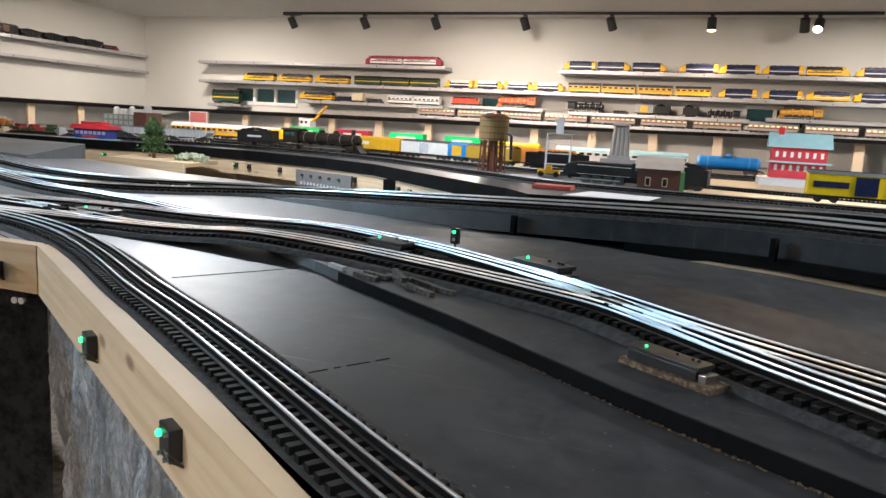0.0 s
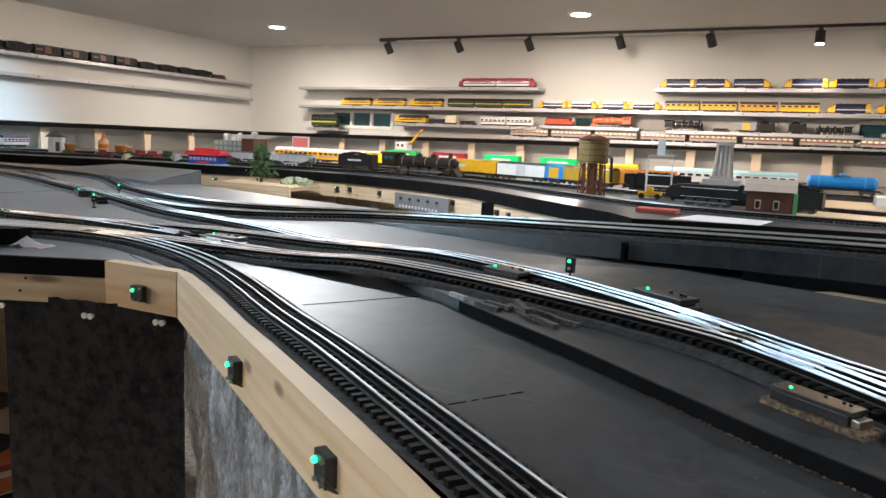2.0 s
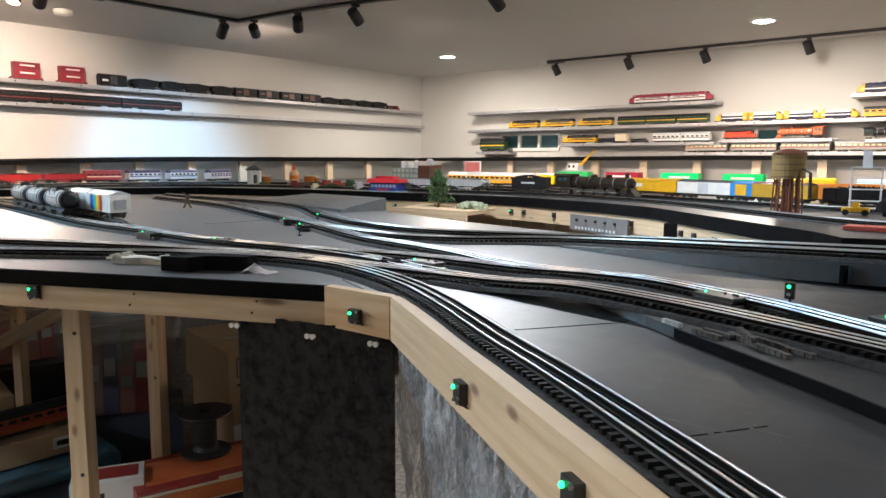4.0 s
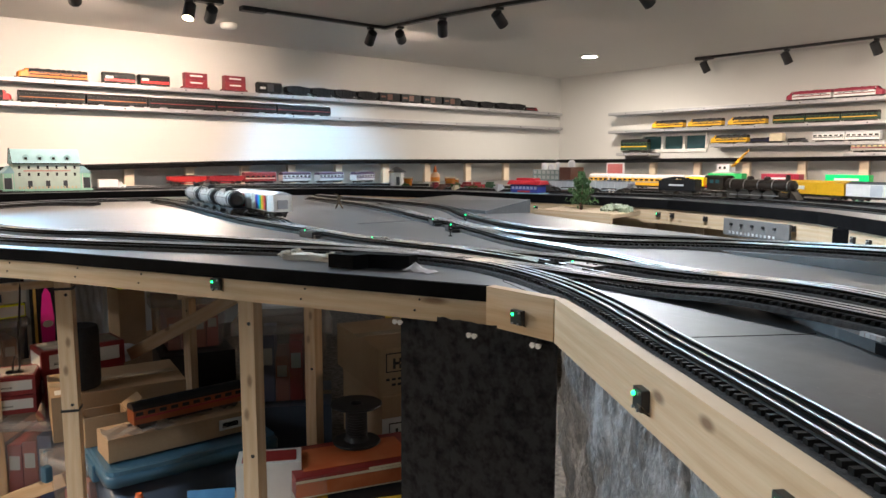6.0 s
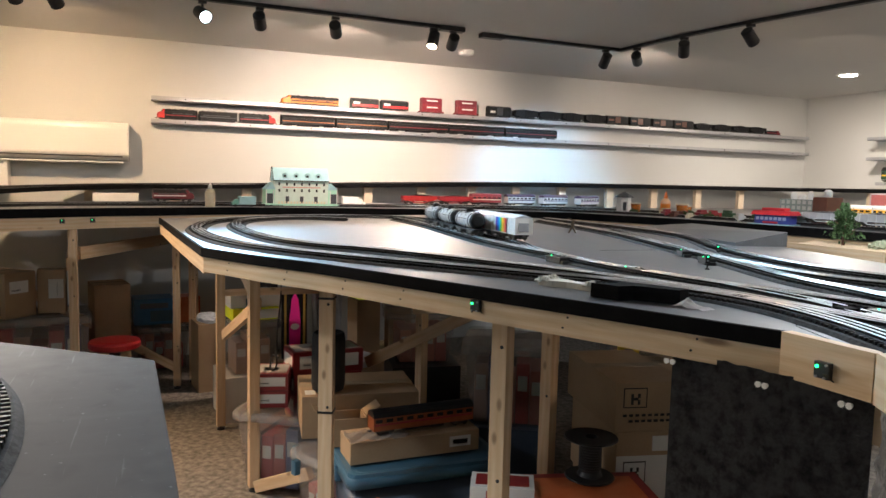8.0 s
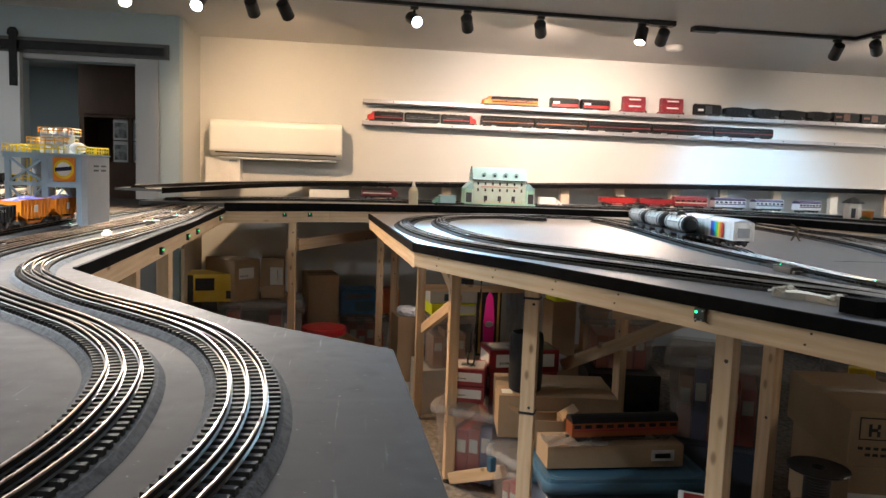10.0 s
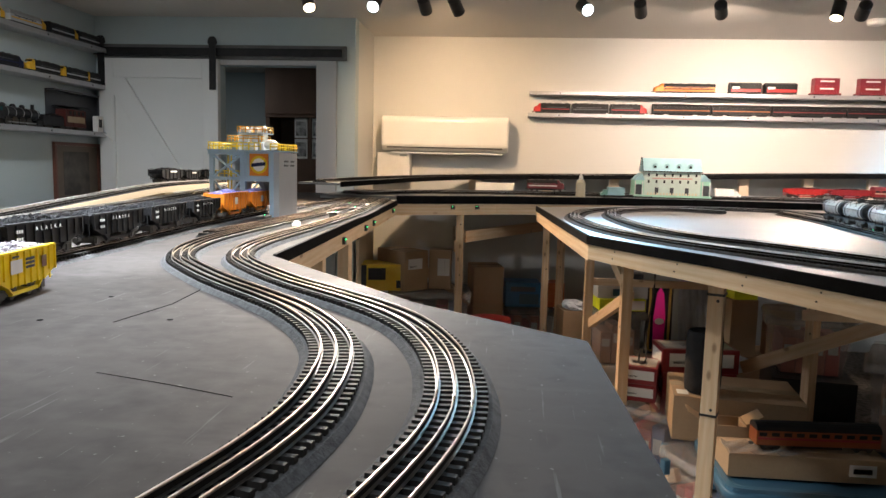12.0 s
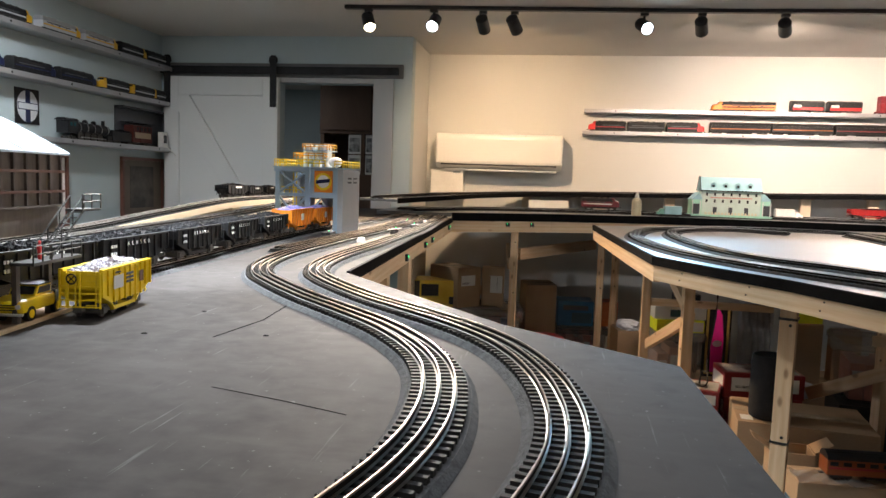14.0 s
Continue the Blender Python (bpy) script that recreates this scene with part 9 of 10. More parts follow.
ORGBOX = material("orange_print", (0.6, 0.13, 0.04), 0.4, alt=(0.66, 0.2, 0.08), scale=14, fine=60)
PINK = material("pink_print", (0.85, 0.02, 0.3), 0.45, alt=(0.8, 0.03, 0.36), scale=14, fine=60)
GOLD = material("gold_frame", (0.5, 0.33, 0.08), 0.4, 0.5, scale=20, fine=90)
NEON = material("neon_yellow_card", (0.75, 0.85, 0.02), 0.5, scale=14, fine=60)
TOTEB = material("blue_rim_plastic", (0.045, 0.12, 0.19), 0.35, alt=(0.055, 0.14, 0.21), scale=14, fine=90, mix=0.3)
BODYB = material("milky_blue_plastic", (0.07, 0.1, 0.15), 0.3, alt=(0.1, 0.12, 0.16), scale=5, fine=60)
CONTENT = [paint(0.42, 0.05, 0.045), paint(0.5, 0.2, 0.15), paint(0.34, 0.07, 0.07), paint(0.42, 0.12, 0.1), paint(0.12, 0.14, 0.25), paint(0.45, 0.3, 0.24)]


def clear_plastic(name, tint, alpha):
    m = material(name, tint, 0.22, scale=6, fine=40, mix=0.2)
    m.node_tree.nodes["Principled BSDF"].inputs["Alpha"].default_value = alpha
    return m


CLEAR = clear_plastic("clear_plastic", (0.5, 0.46, 0.44), 0.16)
CLEARRIM = clear_plastic("clear_plastic_rim", (0.55, 0.52, 0.5), 0.38)


def stand(t, p, q, z):
    """Sets a thing whose own x runs along its front edge from p to q."""
    put(t, p[0], p[1], z, math.degrees(math.atan2(q[1] - p[1], q[0] - p[0])))


def span(p, q):
    return math.hypot(q[0] - p[0], q[1] - p[1])


def carton(p, q, depth, z0, z1, label, mat=CARD, tags=(), opened=False, group="cardboard boxes under the tables", tape=True):
    """A folded card box: walls, flaps, tape and labels. depth > 0 goes to the left of p to q."""
    L, h = span(p, q), z1 - z0
    y0, y1 = min(0, depth), max(0, depth)
    t = thing("cardboard_box", label, "box", group)
    e = 0.004
    for n, a in (("side", (0, y0, 0, L, y0 + e, h)), ("side", (0, y1 - e, 0, L, y1, h)), ("end", (0, y0 + e, 0, e, y1 - e, h)), ("end", (L - e, y0 + e, 0, L, y1 - e, h)), ("base", (e, y0 + e, 0, L - e, y1 - e, e))):
        bm = bmesh.new()
        box(bm, *a)
        part(n, bm, mat, t, bevel=0.001)
    if opened:
        for s, x in ((-1, 0), (1, L)):
            bm = bmesh.new()
            profile_y(bm, [(x, h), (x + s * 0.05, h + 0.03), (x + s * 0.05, h + 0.034), (x, h + 0.004)], y0 + 0.01, y1 - 0.01)
            part("flap", bm, mat, t)
    else:
        m = (y0 + y1) / 2
        for a, b, dz in ((y0, m - 0.0012, 0.0), (m + 0.0012, y1, 0.0)):
            bm = bmesh.new()
            box(bm, 0.0005, a, h, L - 0.0005, b, h + e)
            part("flap", bm, mat, t, bevel=0.001)
        if tape:
            bm = bmesh.new()
            box(bm, -0.0006, m - 0.024, h + e, L + 0.0006, m + 0.024, h + e + 0.0006)
            part("tape", bm, TAPE, t)
    for side, u0, v0, u1, v1, lm in tags:
        bm = bmesh.new()
        if side == "f":
            yy = y0 if depth > 0 else y1
            s = -1 if depth > 0 else 1
            a, b = sorted((yy + s * 0.0003, yy + s * 0.0014))
            box(bm, u0 * L, a, v0 * h, u1 * L, b, v1 * h)
        elif side == "e":
            box(bm, L + 0.0003, y0 + u0 * (y1 - y0), v0 * h, L + 0.0014, y0 + u1 * (y1 - y0), v1 * h)
        elif side == "s":
            box(bm, -0.0014, y0 + u0 * (y1 - y0), v0 * h, -0.0003, y0 + u1 * (y1 - y0), v1 * h)
        else:
            box(bm, u0 * L, y0 + v0 * (y1 - y0), h + e + 0.0006, u1 * L, y0 + v1 * (y1 - y0), h + e + 0.0016)
        part("label", bm, lm, t)
    stand(t, p, q, z0)
    return t


def tote(p, q, depth, z0, z1, label, wallm=CLEAR, rimm=CLEARRIM, lid=True, inside=0, seed=1, group="plastic storage bins"):
    """A tapered storage bin with a rolled rim, handle hoods, a lid and packets inside."""
    L, h = span(p, q), z1 - z0
    D = abs(depth)
    sgn = 1 if depth > 0 else -1
    t = thing("storage_bin", label, "storage bin", group)

    def ring(z, inset, r=0.03):
        out = []
        for cx, cy, a0 in ((L - inset - r, D - inset - r, 0), (inset + r, D - inset - r, 90), (inset + r, inset + r, 180), (L - inset - r, inset + r, 270)):
            for k in range(4):
                a = radians(a0 + 30 * k)
                out.append((cx + r * math.cos(a), sgn * (cy + r * math.sin(a)), z))
        return out
    bm = bmesh.new()
    lines = [[bm.verts.new(v) for v in ring(z, i)] for z, i in ((0.0, 0.035), (h * 0.45, 0.022), (h * 0.92, 0.01), (h * 0.9, 0.014), (0.006, 0.04))]
    for a, b in zip(lines[:-1], lines[1:]):
        for k in range(16):
            bm.faces.new((a[k], a[(k + 1) % 16], b[(k + 1) % 16], b[k]))
    bm.faces.new(lines[0])
    bm.faces.new(lines[-1])
    bmesh.ops.recalc_face_normals(bm, faces=bm.faces[:])
    part("tub", bm, wallm, t, smooth=True)
    bm = bmesh.new()
    lines = [[bm.verts.new(v) for v in ring(z, i)] for z, i in ((h * 0.9, 0.0095), (h * 0.9, -0.004), (h * 0.985, -0.004), (h, 0.0), (h, 0.012), (h * 0.93, 0.013))]
    for a, b in zip(lines, lines[1:] + lines[:1]):
        for k in range(16):
            bm.faces.new((a[k], a[(k + 1) % 16], b[(k + 1) % 16], b[k]))
    bmesh.ops.recalc_face_normals(bm, faces=bm.faces[:])
    part("rim", bm, rimm, t, smooth=True)
    for x in (0.0, L):
        bm = bmesh.new()
        ym = sgn * D / 2
        box(bm, x - 0.012, ym - 0.06, h * 0.8, x + 0.012, ym + 0.06, h * 0.97)
        part("handle", bm, rimm, t, bevel=0.006)
    if lid:
        bm = bmesh.new()
        lines = [[bm.verts.new(v) for v in ring(z, i)] for z, i in ((h + 0.0006, 0.002), (h + 0.012, 0.004), (h + 0.012, 0.02), (h + 0.006, 0.035))]
        for a, b in zip(lines[:-1], lines[1:]):
            for k in range(16):
                bm.faces.new((a[k], a[(k + 1) % 16], b[(k + 1) % 16], b[k]))
        bm.faces.new(lines[-1])
        bm.faces.new(lines[0])
        bmesh.ops.recalc_face_normals(bm, faces=bm.faces[:])
        part("lid", bm, rimm if rimm is not CLEARRIM else CLEAR, t)
    stand(t, p, q, z0)
    rng = random.Random(seed)
    M = t.matrix_world.copy() if t.parent is None else t.matrix_world
    base = 0.008
    x = 0.05
    for k in range(inside):
        w = (L - 0.1) / inside
        hh = h * rng.uniform(0.55, 0.85)
        d = (D - 0.1) * rng.uniform(0.75, 0.98)
        b = bmesh.new()
        box(b, 0, 0, 0, w * 0.94, sgn * d, hh) if sgn > 0 else box(b, 0, -d, 0, w * 0.94, 0, hh)
        g = thing("packet", "model kit packet standing inside a plastic bin", "packet", "packets in the bins")
        part("carton", b, rng.choice(CONTENT), g, bevel=0.002)
        b = bmesh.new()
        yy = -0.0012 if sgn > 0 else 0.0
        box(b, w * 0.12, yy - 0.0004, hh * 0.55, w * 0.8, yy + 0.0012, hh * 0.8)
        part("label", b, LABEL, g)
        a = math.atan2(q[1] - p[1], q[0] - p[0])
        put(g, p[0] + math.cos(a) * (0.05 + k * w) - math.sin(a) * sgn * 0.05, p[1] + math.sin(a) * (0.05 + k * w) + math.cos(a) * sgn * 0.05, z0 + base, math.degrees(a))
    return t


def post(x, y, deg, top=0.942, label="pine timber post standing on a levelling foot", w=0.038, d=0.04, ties=()):
    t = thing("timber_post", label, "timber post", "pine posts under the layout tables")
    bm = bmesh.new()
    box(bm, -w / 2, -d / 2, 0.018, w / 2, d / 2, top - FLOOR)
    part("timber", bm, PINEUP, t, bevel=0.0015)
    bm = bmesh.new()
    lathe(bm, [(0.02, 0), (0.02, 0.006), (0.008, 0.01), (0.008, 0.018)], 14)
    part("foot", bm, BLACKPL, t)
    for z in ties:
        bm = bmesh.new()
        for a in ((-w / 2 - 0.002, -d / 2 - 0.002, w / 2 + 0.002, -d / 2), (-w / 2 - 0.002, d / 2, w / 2 + 0.002, d / 2 + 0.002), (-w / 2 - 0.002, -d / 2, -w / 2, d / 2), (w / 2, -d / 2, w / 2 + 0.002, d / 2)):
            box(bm, a[0], a[1], z - FLOOR - 0.003, a[2], a[3], z - FLOOR + 0.003)
        part("cable_tie", bm, BLACKPL, t)
    for z in (0.25, 0.62, 0.9):
        bm = bmesh.new()
        rod(bm, (0.006, -d / 2, z), (0.006, -d / 2 - 0.001, z), 0.004, seg=8)
        part("screw_head", bm, BLACKPL, t)
    put(t, x, y, FLOOR, deg)


def timber(a, b, label, w=0.038, d=0.064, name="table_brace"):
    """A sawn timber from a to b."""
    a, b = Vector(a), Vector(b)
    L = (b - a).length
    bm = bmesh.new()
    box(bm, -w / 2, -d / 2, 0, w / 2, d / 2, L)
    t = solid(name, bm, PINEUP, label, "timber", "braces and rails under the tables", kind="structure", bevel=0.001)
    t.matrix_world = Matrix.Translation(a) @ (b - a).to_track_quat("Z", "Y").to_matrix().to_4x4()


post(-2.05, 0.262, 66, ties=(0.885, 0.575), label="pine timber post with black cable ties")
post(-1.462, 0.487, 38, w=0.034, d=0.038)
post(-2.985, 0.197, 8, 0.975, w=0.034)
post(-3.75, 0.145, 4, 0.975, w=0.036)
post(-3.015, 0.906, 28, 0.975, w=0.036)
post(-1.95, 0.897, 28, 0.975, w=0.036)
post(-4.54, -0.023, 80, 0.98)
post(-4.864, 0.10, 80, 0.99, label="pale pine post standing on a levelling foot", w=0.03, d=0.034)
post(-4.66, 0.07, 80, 0.985)
post(-4.17, -0.52, 85, 0.96)
post(-2.2, -0.80, 0, 0.94)
post(-2.75, -0.845, 0, 0.93, w=0.06)
post(-3.6, 1.15, 0, 0.975)
post(-0.35, 0.85, -30, 0.975)
RAILL = "long pine rail under the table top"
BRACE = "diagonal pine brace between table legs"
timber((-2.07, 0.30, 0.945), (-2.98, 0.93, 0.955), RAILL)
timber((-3.0, 0.87, 0.66), (-1.62, 0.60, 0.93), RAILL, 0.028, 0.04)
timber((-3.70, 0.17, 0.955), (-2.1, 0.27, 0.955), RAILL)
timber((-3.75, 0.165, 0.645), (-3.72, 0.72, 0.645), "pine rail joining the table legs", 0.022, 0.034)
timber((-3.73, 0.16, 0.44), (-3.03, 0.215, 0.70), BRACE, 0.024, 0.045)
timber((-3.72, 0.17, 0.93), (-3.02, 0.22, 0.70), BRACE, 0.024, 0.045)
timber((-3.18, 0.715, 0.40), (-2.72, 1.04, 0.70), BRACE, 0.026, 0.05)
timber((-2.96, 0.205, -0.005), (-2.70, 0.36, 0.13), BRACE, 0.026, 0.045)
timber((-2.98, 0.95, 0.945), (-3.85, 1.05, 0.945), RAILL)
timber((-1.95, 0.93, 0.945), (-1.3, 1.35, 0.945), RAILL)
timber((-5.3, -0.62, 0.735), (-4.2, -0.54, 0.745), "pine rail between the outer table legs", 0.03)
timber((-5.34, -0.02, 0.78), (-4.2, -0.5, 0.80), "pine rail between the outer table legs", 0.03)
timber((-4.86, 0.0, 0.0), (-4.86, -1.0, 0.64), "raking pine board leaning under the outer table", 0.02, 0.05)
for x, y, d in ((-4.08, -0.62, 60), (-4.2, -0.38, 60), (-4.02, -0.74, 60)):
    bm = bmesh.new()
    box(bm, -0.02, -0.03, 0.0, 0.02, 0.03, 0.035)
    put(solid("table_cleat", bm, WEDGE, "small wooden cleat under the outer table", "wood block", "cleats under the table", bevel=0.001), x - 0.06, y - 0.03, 0.922, d)


def bag(x, y, z, w, d, h, label, mat, seed, squash=0.5):
    """A slumped plastic bag: a rounded heap with many small creases."""
    bm = bmesh.new()
    bmesh.ops.create_icosphere(bm, subdivisions=4, radius=1.0)
    off = Vector((seed * 3.1, seed * 1.7, 0))
    for v in bm.verts:
        k = 1 + 0.22 * noise.noise(v.co * 2.2 + off) + 0.10 * abs(noise.noise(v.co * 7 + off))
        c = v.co * k
        v.co = Vector((c.x * w / 2, c.y * d / 2, max(0.0, (c.z + squash) / (1 + squash)) * h))
    return put(solid("plastic_bag", bm, mat, label, "plastic bag", "bags under the tables"), x, y, z, seed * 37)


WHITEBAG = material("white_bag_film", (0.66, 0.68, 0.72), 0.3, alt=(0.5, 0.53, 0.58), scale=12, fine=60, mix=0.5, bump=0.002)

# two totes side by side, an open carton, the model coach on its low box and a shipping box
tote((-2.62, 0.265), (-2.42, 0.36), 0.42, FLOOR, 0.262, "clear storage bin with rosy packets and blue latches, lidded", CLEAR, CLEARRIM, True, 3, 31)
for x, y, d in ((-2.635, 0.335, 25), (-2.50, 0.305, 25)):
    bm = bmesh.new()
    box(bm, -0.012, -0.012, -0.05, 0.012, 0.012, 0.0)
    put(solid("bin_latch", bm, TOTEB, "blue plastic latch of a lidded bin", "latch", "bin latches", bevel=0.004), x - 0.01, y - 0.035, 0.262, d)
tote((-2.22, 0.375), (-2.20, 0.90), 0.42, FLOOR, 0.292, "large milky storage bin with a blue lid", BODYB, TOTEB, True, 5, 3)
carton((-2.30, 0.40), (-2.30, 0.845), 0.13, 0.305, 0.372, "low cardboard box with a white label, on the blue-lidded bin", tags=(("f", 0.76, 0.3, 0.93, 0.82, LABEL), ("f", 0.785, 0.42, 0.905, 0.66, INK)))
cc = coach(0.36, "orange and black model passenger car on a cardboard box", paint(0.22, 0.055, 0.014), BLACKM, DRED, "model cars under the table")
put(cc, -2.36, 0.66, 0.3785, 93)
bm = bmesh.new()
g = [[bm.verts.new((0.018 * i - 0.1, 0.02 * j - 0.05, 0.0006 + 0.0035 * ((i * 5 + j * 3) % 4))) for j in range(6)] for i in range(12)]
for i in range(11):
    for j in range(5):
        bm.faces.new((g[i][j], g[i + 1][j], g[i + 1][j + 1], g[i][j + 1]))
bmesh.ops.solidify(bm, geom=bm.faces[:], thickness=0.0006)
put(solid("wrapping_film", bm, CLEARRIM, "crumpled clear film under the model coach", "packing film"), -2.34, 0.50, 0.3772, 90)
carton((-2.47, 0.375), (-2.46, 0.50), 0.10, 0.305, 0.40, "small torn cardboard box with an open end", opened=True)
carton((-2.66, 0.32), (-2.60, 0.74), 0.30, 0.275, 0.425, "brown cardboard shipping box taped shut", tags=(("t", 0.03, 0.08, 0.12, 0.25, LABEL),))
sp = thing("loudspeaker", "black cylindrical portable loudspeaker", "loudspeaker")
bm = bmesh.new()
lathe(bm, [(0.05, 0), (0.058, 0.006), (0.061, 0.03), (0.061, 0.19), (0.057, 0.212), (0.052, 0.216), (0.047, 0.206)], 28)
part("body", bm, material("speaker_cloth", (0.012, 0.012, 0.014), 0.9, alt=(0.02, 0.02, 0.022), scale=60, fine=400, bump=0.001), sp, smooth=True)
bm = bmesh.new()
lathe(bm, [(0.001, 0.2), (0.047, 0.203)], 28)
part("top_plate", bm, BLACKPL, sp)
put(sp, -2.72, 0.428, 0.4305)

# printed cartons and the empty wire reel near the cloth


def printed(p, q, depth, z0, z1, label, mat=CARD, top=None):
    t = carton(p, q, depth, z0, z1, label, mat)
    L, h = span(p, q), z1 - z0
    rows = [(0.1, 0.50, 0.42, 0.92, INK), (0.115, 0.525, 0.405, 0.895, mat), (0.20, 0.57, 0.235, 0.80, INK), (0.235, 0.66, 0.30, 0.72, INK), (0.29, 0.57, 0.325, 0.67, INK), (0.29, 0.71, 0.325, 0.80, INK)]
    rows += [(0.1 + 0.085 * k, 0.32, 0.1 + 0.085 * k + 0.05, 0.37, INK) for k in range(9)]
    rows += [(0.18 + 0.085 * k, 0.2, 0.18 + 0.085 * k + 0.055, 0.25, INK) for k in range(7)]
    if top:
        rows = [(0.0, 0.0, 1.0, 0.7, LABEL)] + [(r[0], r[1] * 0.68, r[2], r[3] * 0.68, LABEL if r[4] is mat else r[4]) for r in rows[:6]] + [(0.5, 0.76, 0.74, 0.96, LABEL)]
    for k, (a, b, c, d, m) in enumerate(rows):
        bm = bmesh.new()
        y = -0.0012 - 0.0004 * min(k, 3)
        box(bm, a * L, y, b * h, c * L, -0.0002, d * h)
        part("print", bm, m, t)


printed((-1.85, 1.062), (-1.80, 1.285), 0.40, 0.49, 0.632, "brown carton with a printed square mark and plain bars")
printed((-1.85, 1.072), (-1.80, 1.285), 0.38, 0.26, 0.484, "brown carton with a white face and a printed square mark", CARD, True)
carton((-1.84, 1.075), (-1.79, 1.285), 0.38, FLOOR, 0.255, "plain brown carton at the bottom of the stack")
carton((-2.22, 1.30), (-2.05, 1.62), 0.3, FLOOR, 0.56, "tall plain carton behind the printed ones")
rl = thing("wire_reel", "empty black plastic wire reel standing on end", "wire reel")
bm = bmesh.new()
lathe(bm, [(0.018, 0), (0.068, 0), (0.07, 0.003), (0.068, 0.006), (0.036, 0.008), (0.03, 0.02), (0.03, 0.098), (0.036, 0.11), (0.072, 0.112), (0.076, 0.115), (0.074, 0.118), (0.018, 0.118), (0.018, 0.0)], 32)
part("spool", bm, BLACKPL, rl, smooth=False)
bm = bmesh.new()
for k in range(9):
    lathe(bm, [(0.0302, 0.026 + 0.0075 * k), (0.0322, 0.0275 + 0.0075 * k), (0.0322, 0.0315 + 0.0075 * k), (0.0302, 0.033 + 0.0075 * k)], 24)
part("winding", bm, BLACKPL, rl)["kind"] = "stuff"
put(rl, -1.83, 0.968, 0.3785)
FILMCLEAR = clear_plastic("clear_wrap", (0.75, 0.75, 0.75), 0.12)


def flat_box(p, q, depth, z0, z1, label, top, bands, tilt=0.0):
    """A flat printed hobby box; bands: (from, to, material) up its front face."""
    L, h = span(p, q), z1 - z0
    t = thing("hobby_box", label, "box", "printed hobby boxes under the table")
    bm = bmesh.new()
    box(bm, 0, 0, 0, L, depth, h)
    part("carton", bm, top, t, bevel=0.0015)
    for u0, v0, u1, v1, m in bands:
        bm = bmesh.new()
        box(bm, u0 * L, -0.0012, v0 * h, u1 * L, -0.0002, v1 * h)
        part("print", bm, m, t)
    bm = bmesh.new()
    box(bm, 0.08 * L, depth * 0.15, h + 0.0002, 0.92 * L, depth * 0.85, h + 0.0012)
    part("lid_print", bm, bands[0][4], t)
    put(t, p[0], p[1], z0, math.degrees(math.atan2(q[1] - p[1], q[0] - p[0])), tilt)
    return t


flat_box((-1.72, 0.712), (-1.62, 1.06), 0.21, 0.318, 0.376, "flat orange and red hobby box wrapped in film", REDBOX, ((0.0, 0.08, 1.0, 0.7, ORGBOX), (0.0, 0.72, 1.0, 0.84, CREAM), (0.0, 0.0, 1.0, 0.06, CREAM), (0.55, 0.86, 0.8, 0.97, CREAM)))
bm = bmesh.new()
g = [[bm.verts.new((0.012 * i - 0.005, -0.003 - 0.0016 * ((i * 5 + j * 7) % 4), 0.009 * j)) for j in range(7)] for i in range(9)]
for i in range(8):
    for j in range(6):
        bm.faces.new((g[i][j], g[i + 1][j], g[i + 1][j + 1], g[i][j + 1]))
bmesh.ops.solidify(bm, geom=bm.faces[:], thickness=0.0005)
put(solid("wrapping_film", bm, FILMCLEAR, "loose shiny film at the end of a hobby box", "packing film"), -1.722, 0.702, 0.32, 74)
flat_box((-1.63, 0.735), (-1.50, 1.05), 0.26, 0.262, 0.312, "yellow and black hobby box lying askew", YELBOX, ((0.05, 0.1, 0.45, 0.85, BLACKM), (0.5, 0.2, 0.92, 0.6, LABEL), (0.12, 0.3, 0.3, 0.6, LABEL)))
flat_box((-1.60, 0.70), (-1.44, 0.99), 0.26, 0.19, 0.256, "orange and yellow hobby box in the heap", ORGBOX, ((0.0, 0.1, 0.6, 0.9, YELBOX), (0.1, 0.3, 0.5, 0.7, BLACKM)))
flat_box((-1.66, 0.68), (-1.46, 1.02), 0.3, FLOOR, 0.184, "white and blue printed box on the floor", LABEL, ((0.1, 0.2, 0.5, 0.8, BLUEBOX),))
flat_box((-1.84, 0.60), (-1.76, 0.75), 0.1, 0.20, 0.40, "white postal box leaning with thin printed lines", LABEL, ((0.25, 0.1, 0.28, 0.95, REDBOX), (0.4, 0.5, 0.46, 0.85, INK)))
carton((-1.98, 0.56), (-1.80, 0.80), 0.2, FLOOR, 0.195, "brown box under a heap of hobby boxes", CARD)
for x, y, z, m, lab, d in ((-1.97, 0.50, 0.24, BLUEBOX, "blue blister-packed model on a heap", 62), (-2.02, 0.43, 0.19, LABEL, "white blister-packed model with black print", 40), (-1.90, 0.53, 0.20, BLACKM, "black and white packet on a heap", 75)):
    t = thing("blister_pack", lab, "packet", "blister packs in a heap")
    bm = bmesh.new()
    box(bm, 0, 0, 0, 0.13, 0.004, 0.16)
    part("card", bm, m, t, bevel=0.001)
    bm = bmesh.new()
    box(bm, 0.02, -0.03, 0.03, 0.11, -0.0002, 0.11)
    part("blister", bm, CLEAR, t, bevel=0.012)
    for k, (a, b) in enumerate(((0.035, 0.062), (0.07, 0.095))):
        bm = bmesh.new()
        rod(bm, (a + 0.012, -0.022, 0.06 + 0.02 * k), (a + 0.012, -0.006, 0.06 + 0.02 * k), 0.014, seg=16)
        part("wheel", bm, LABEL if m is not LABEL else INK, t)
    t.matrix_world = pose(x, y, z - 0.1, -35, 0, d)
bm = bmesh.new()
rod(bm, (0, 0, 0), (0, 0, 0.1), 0.04, 0.008, 20)
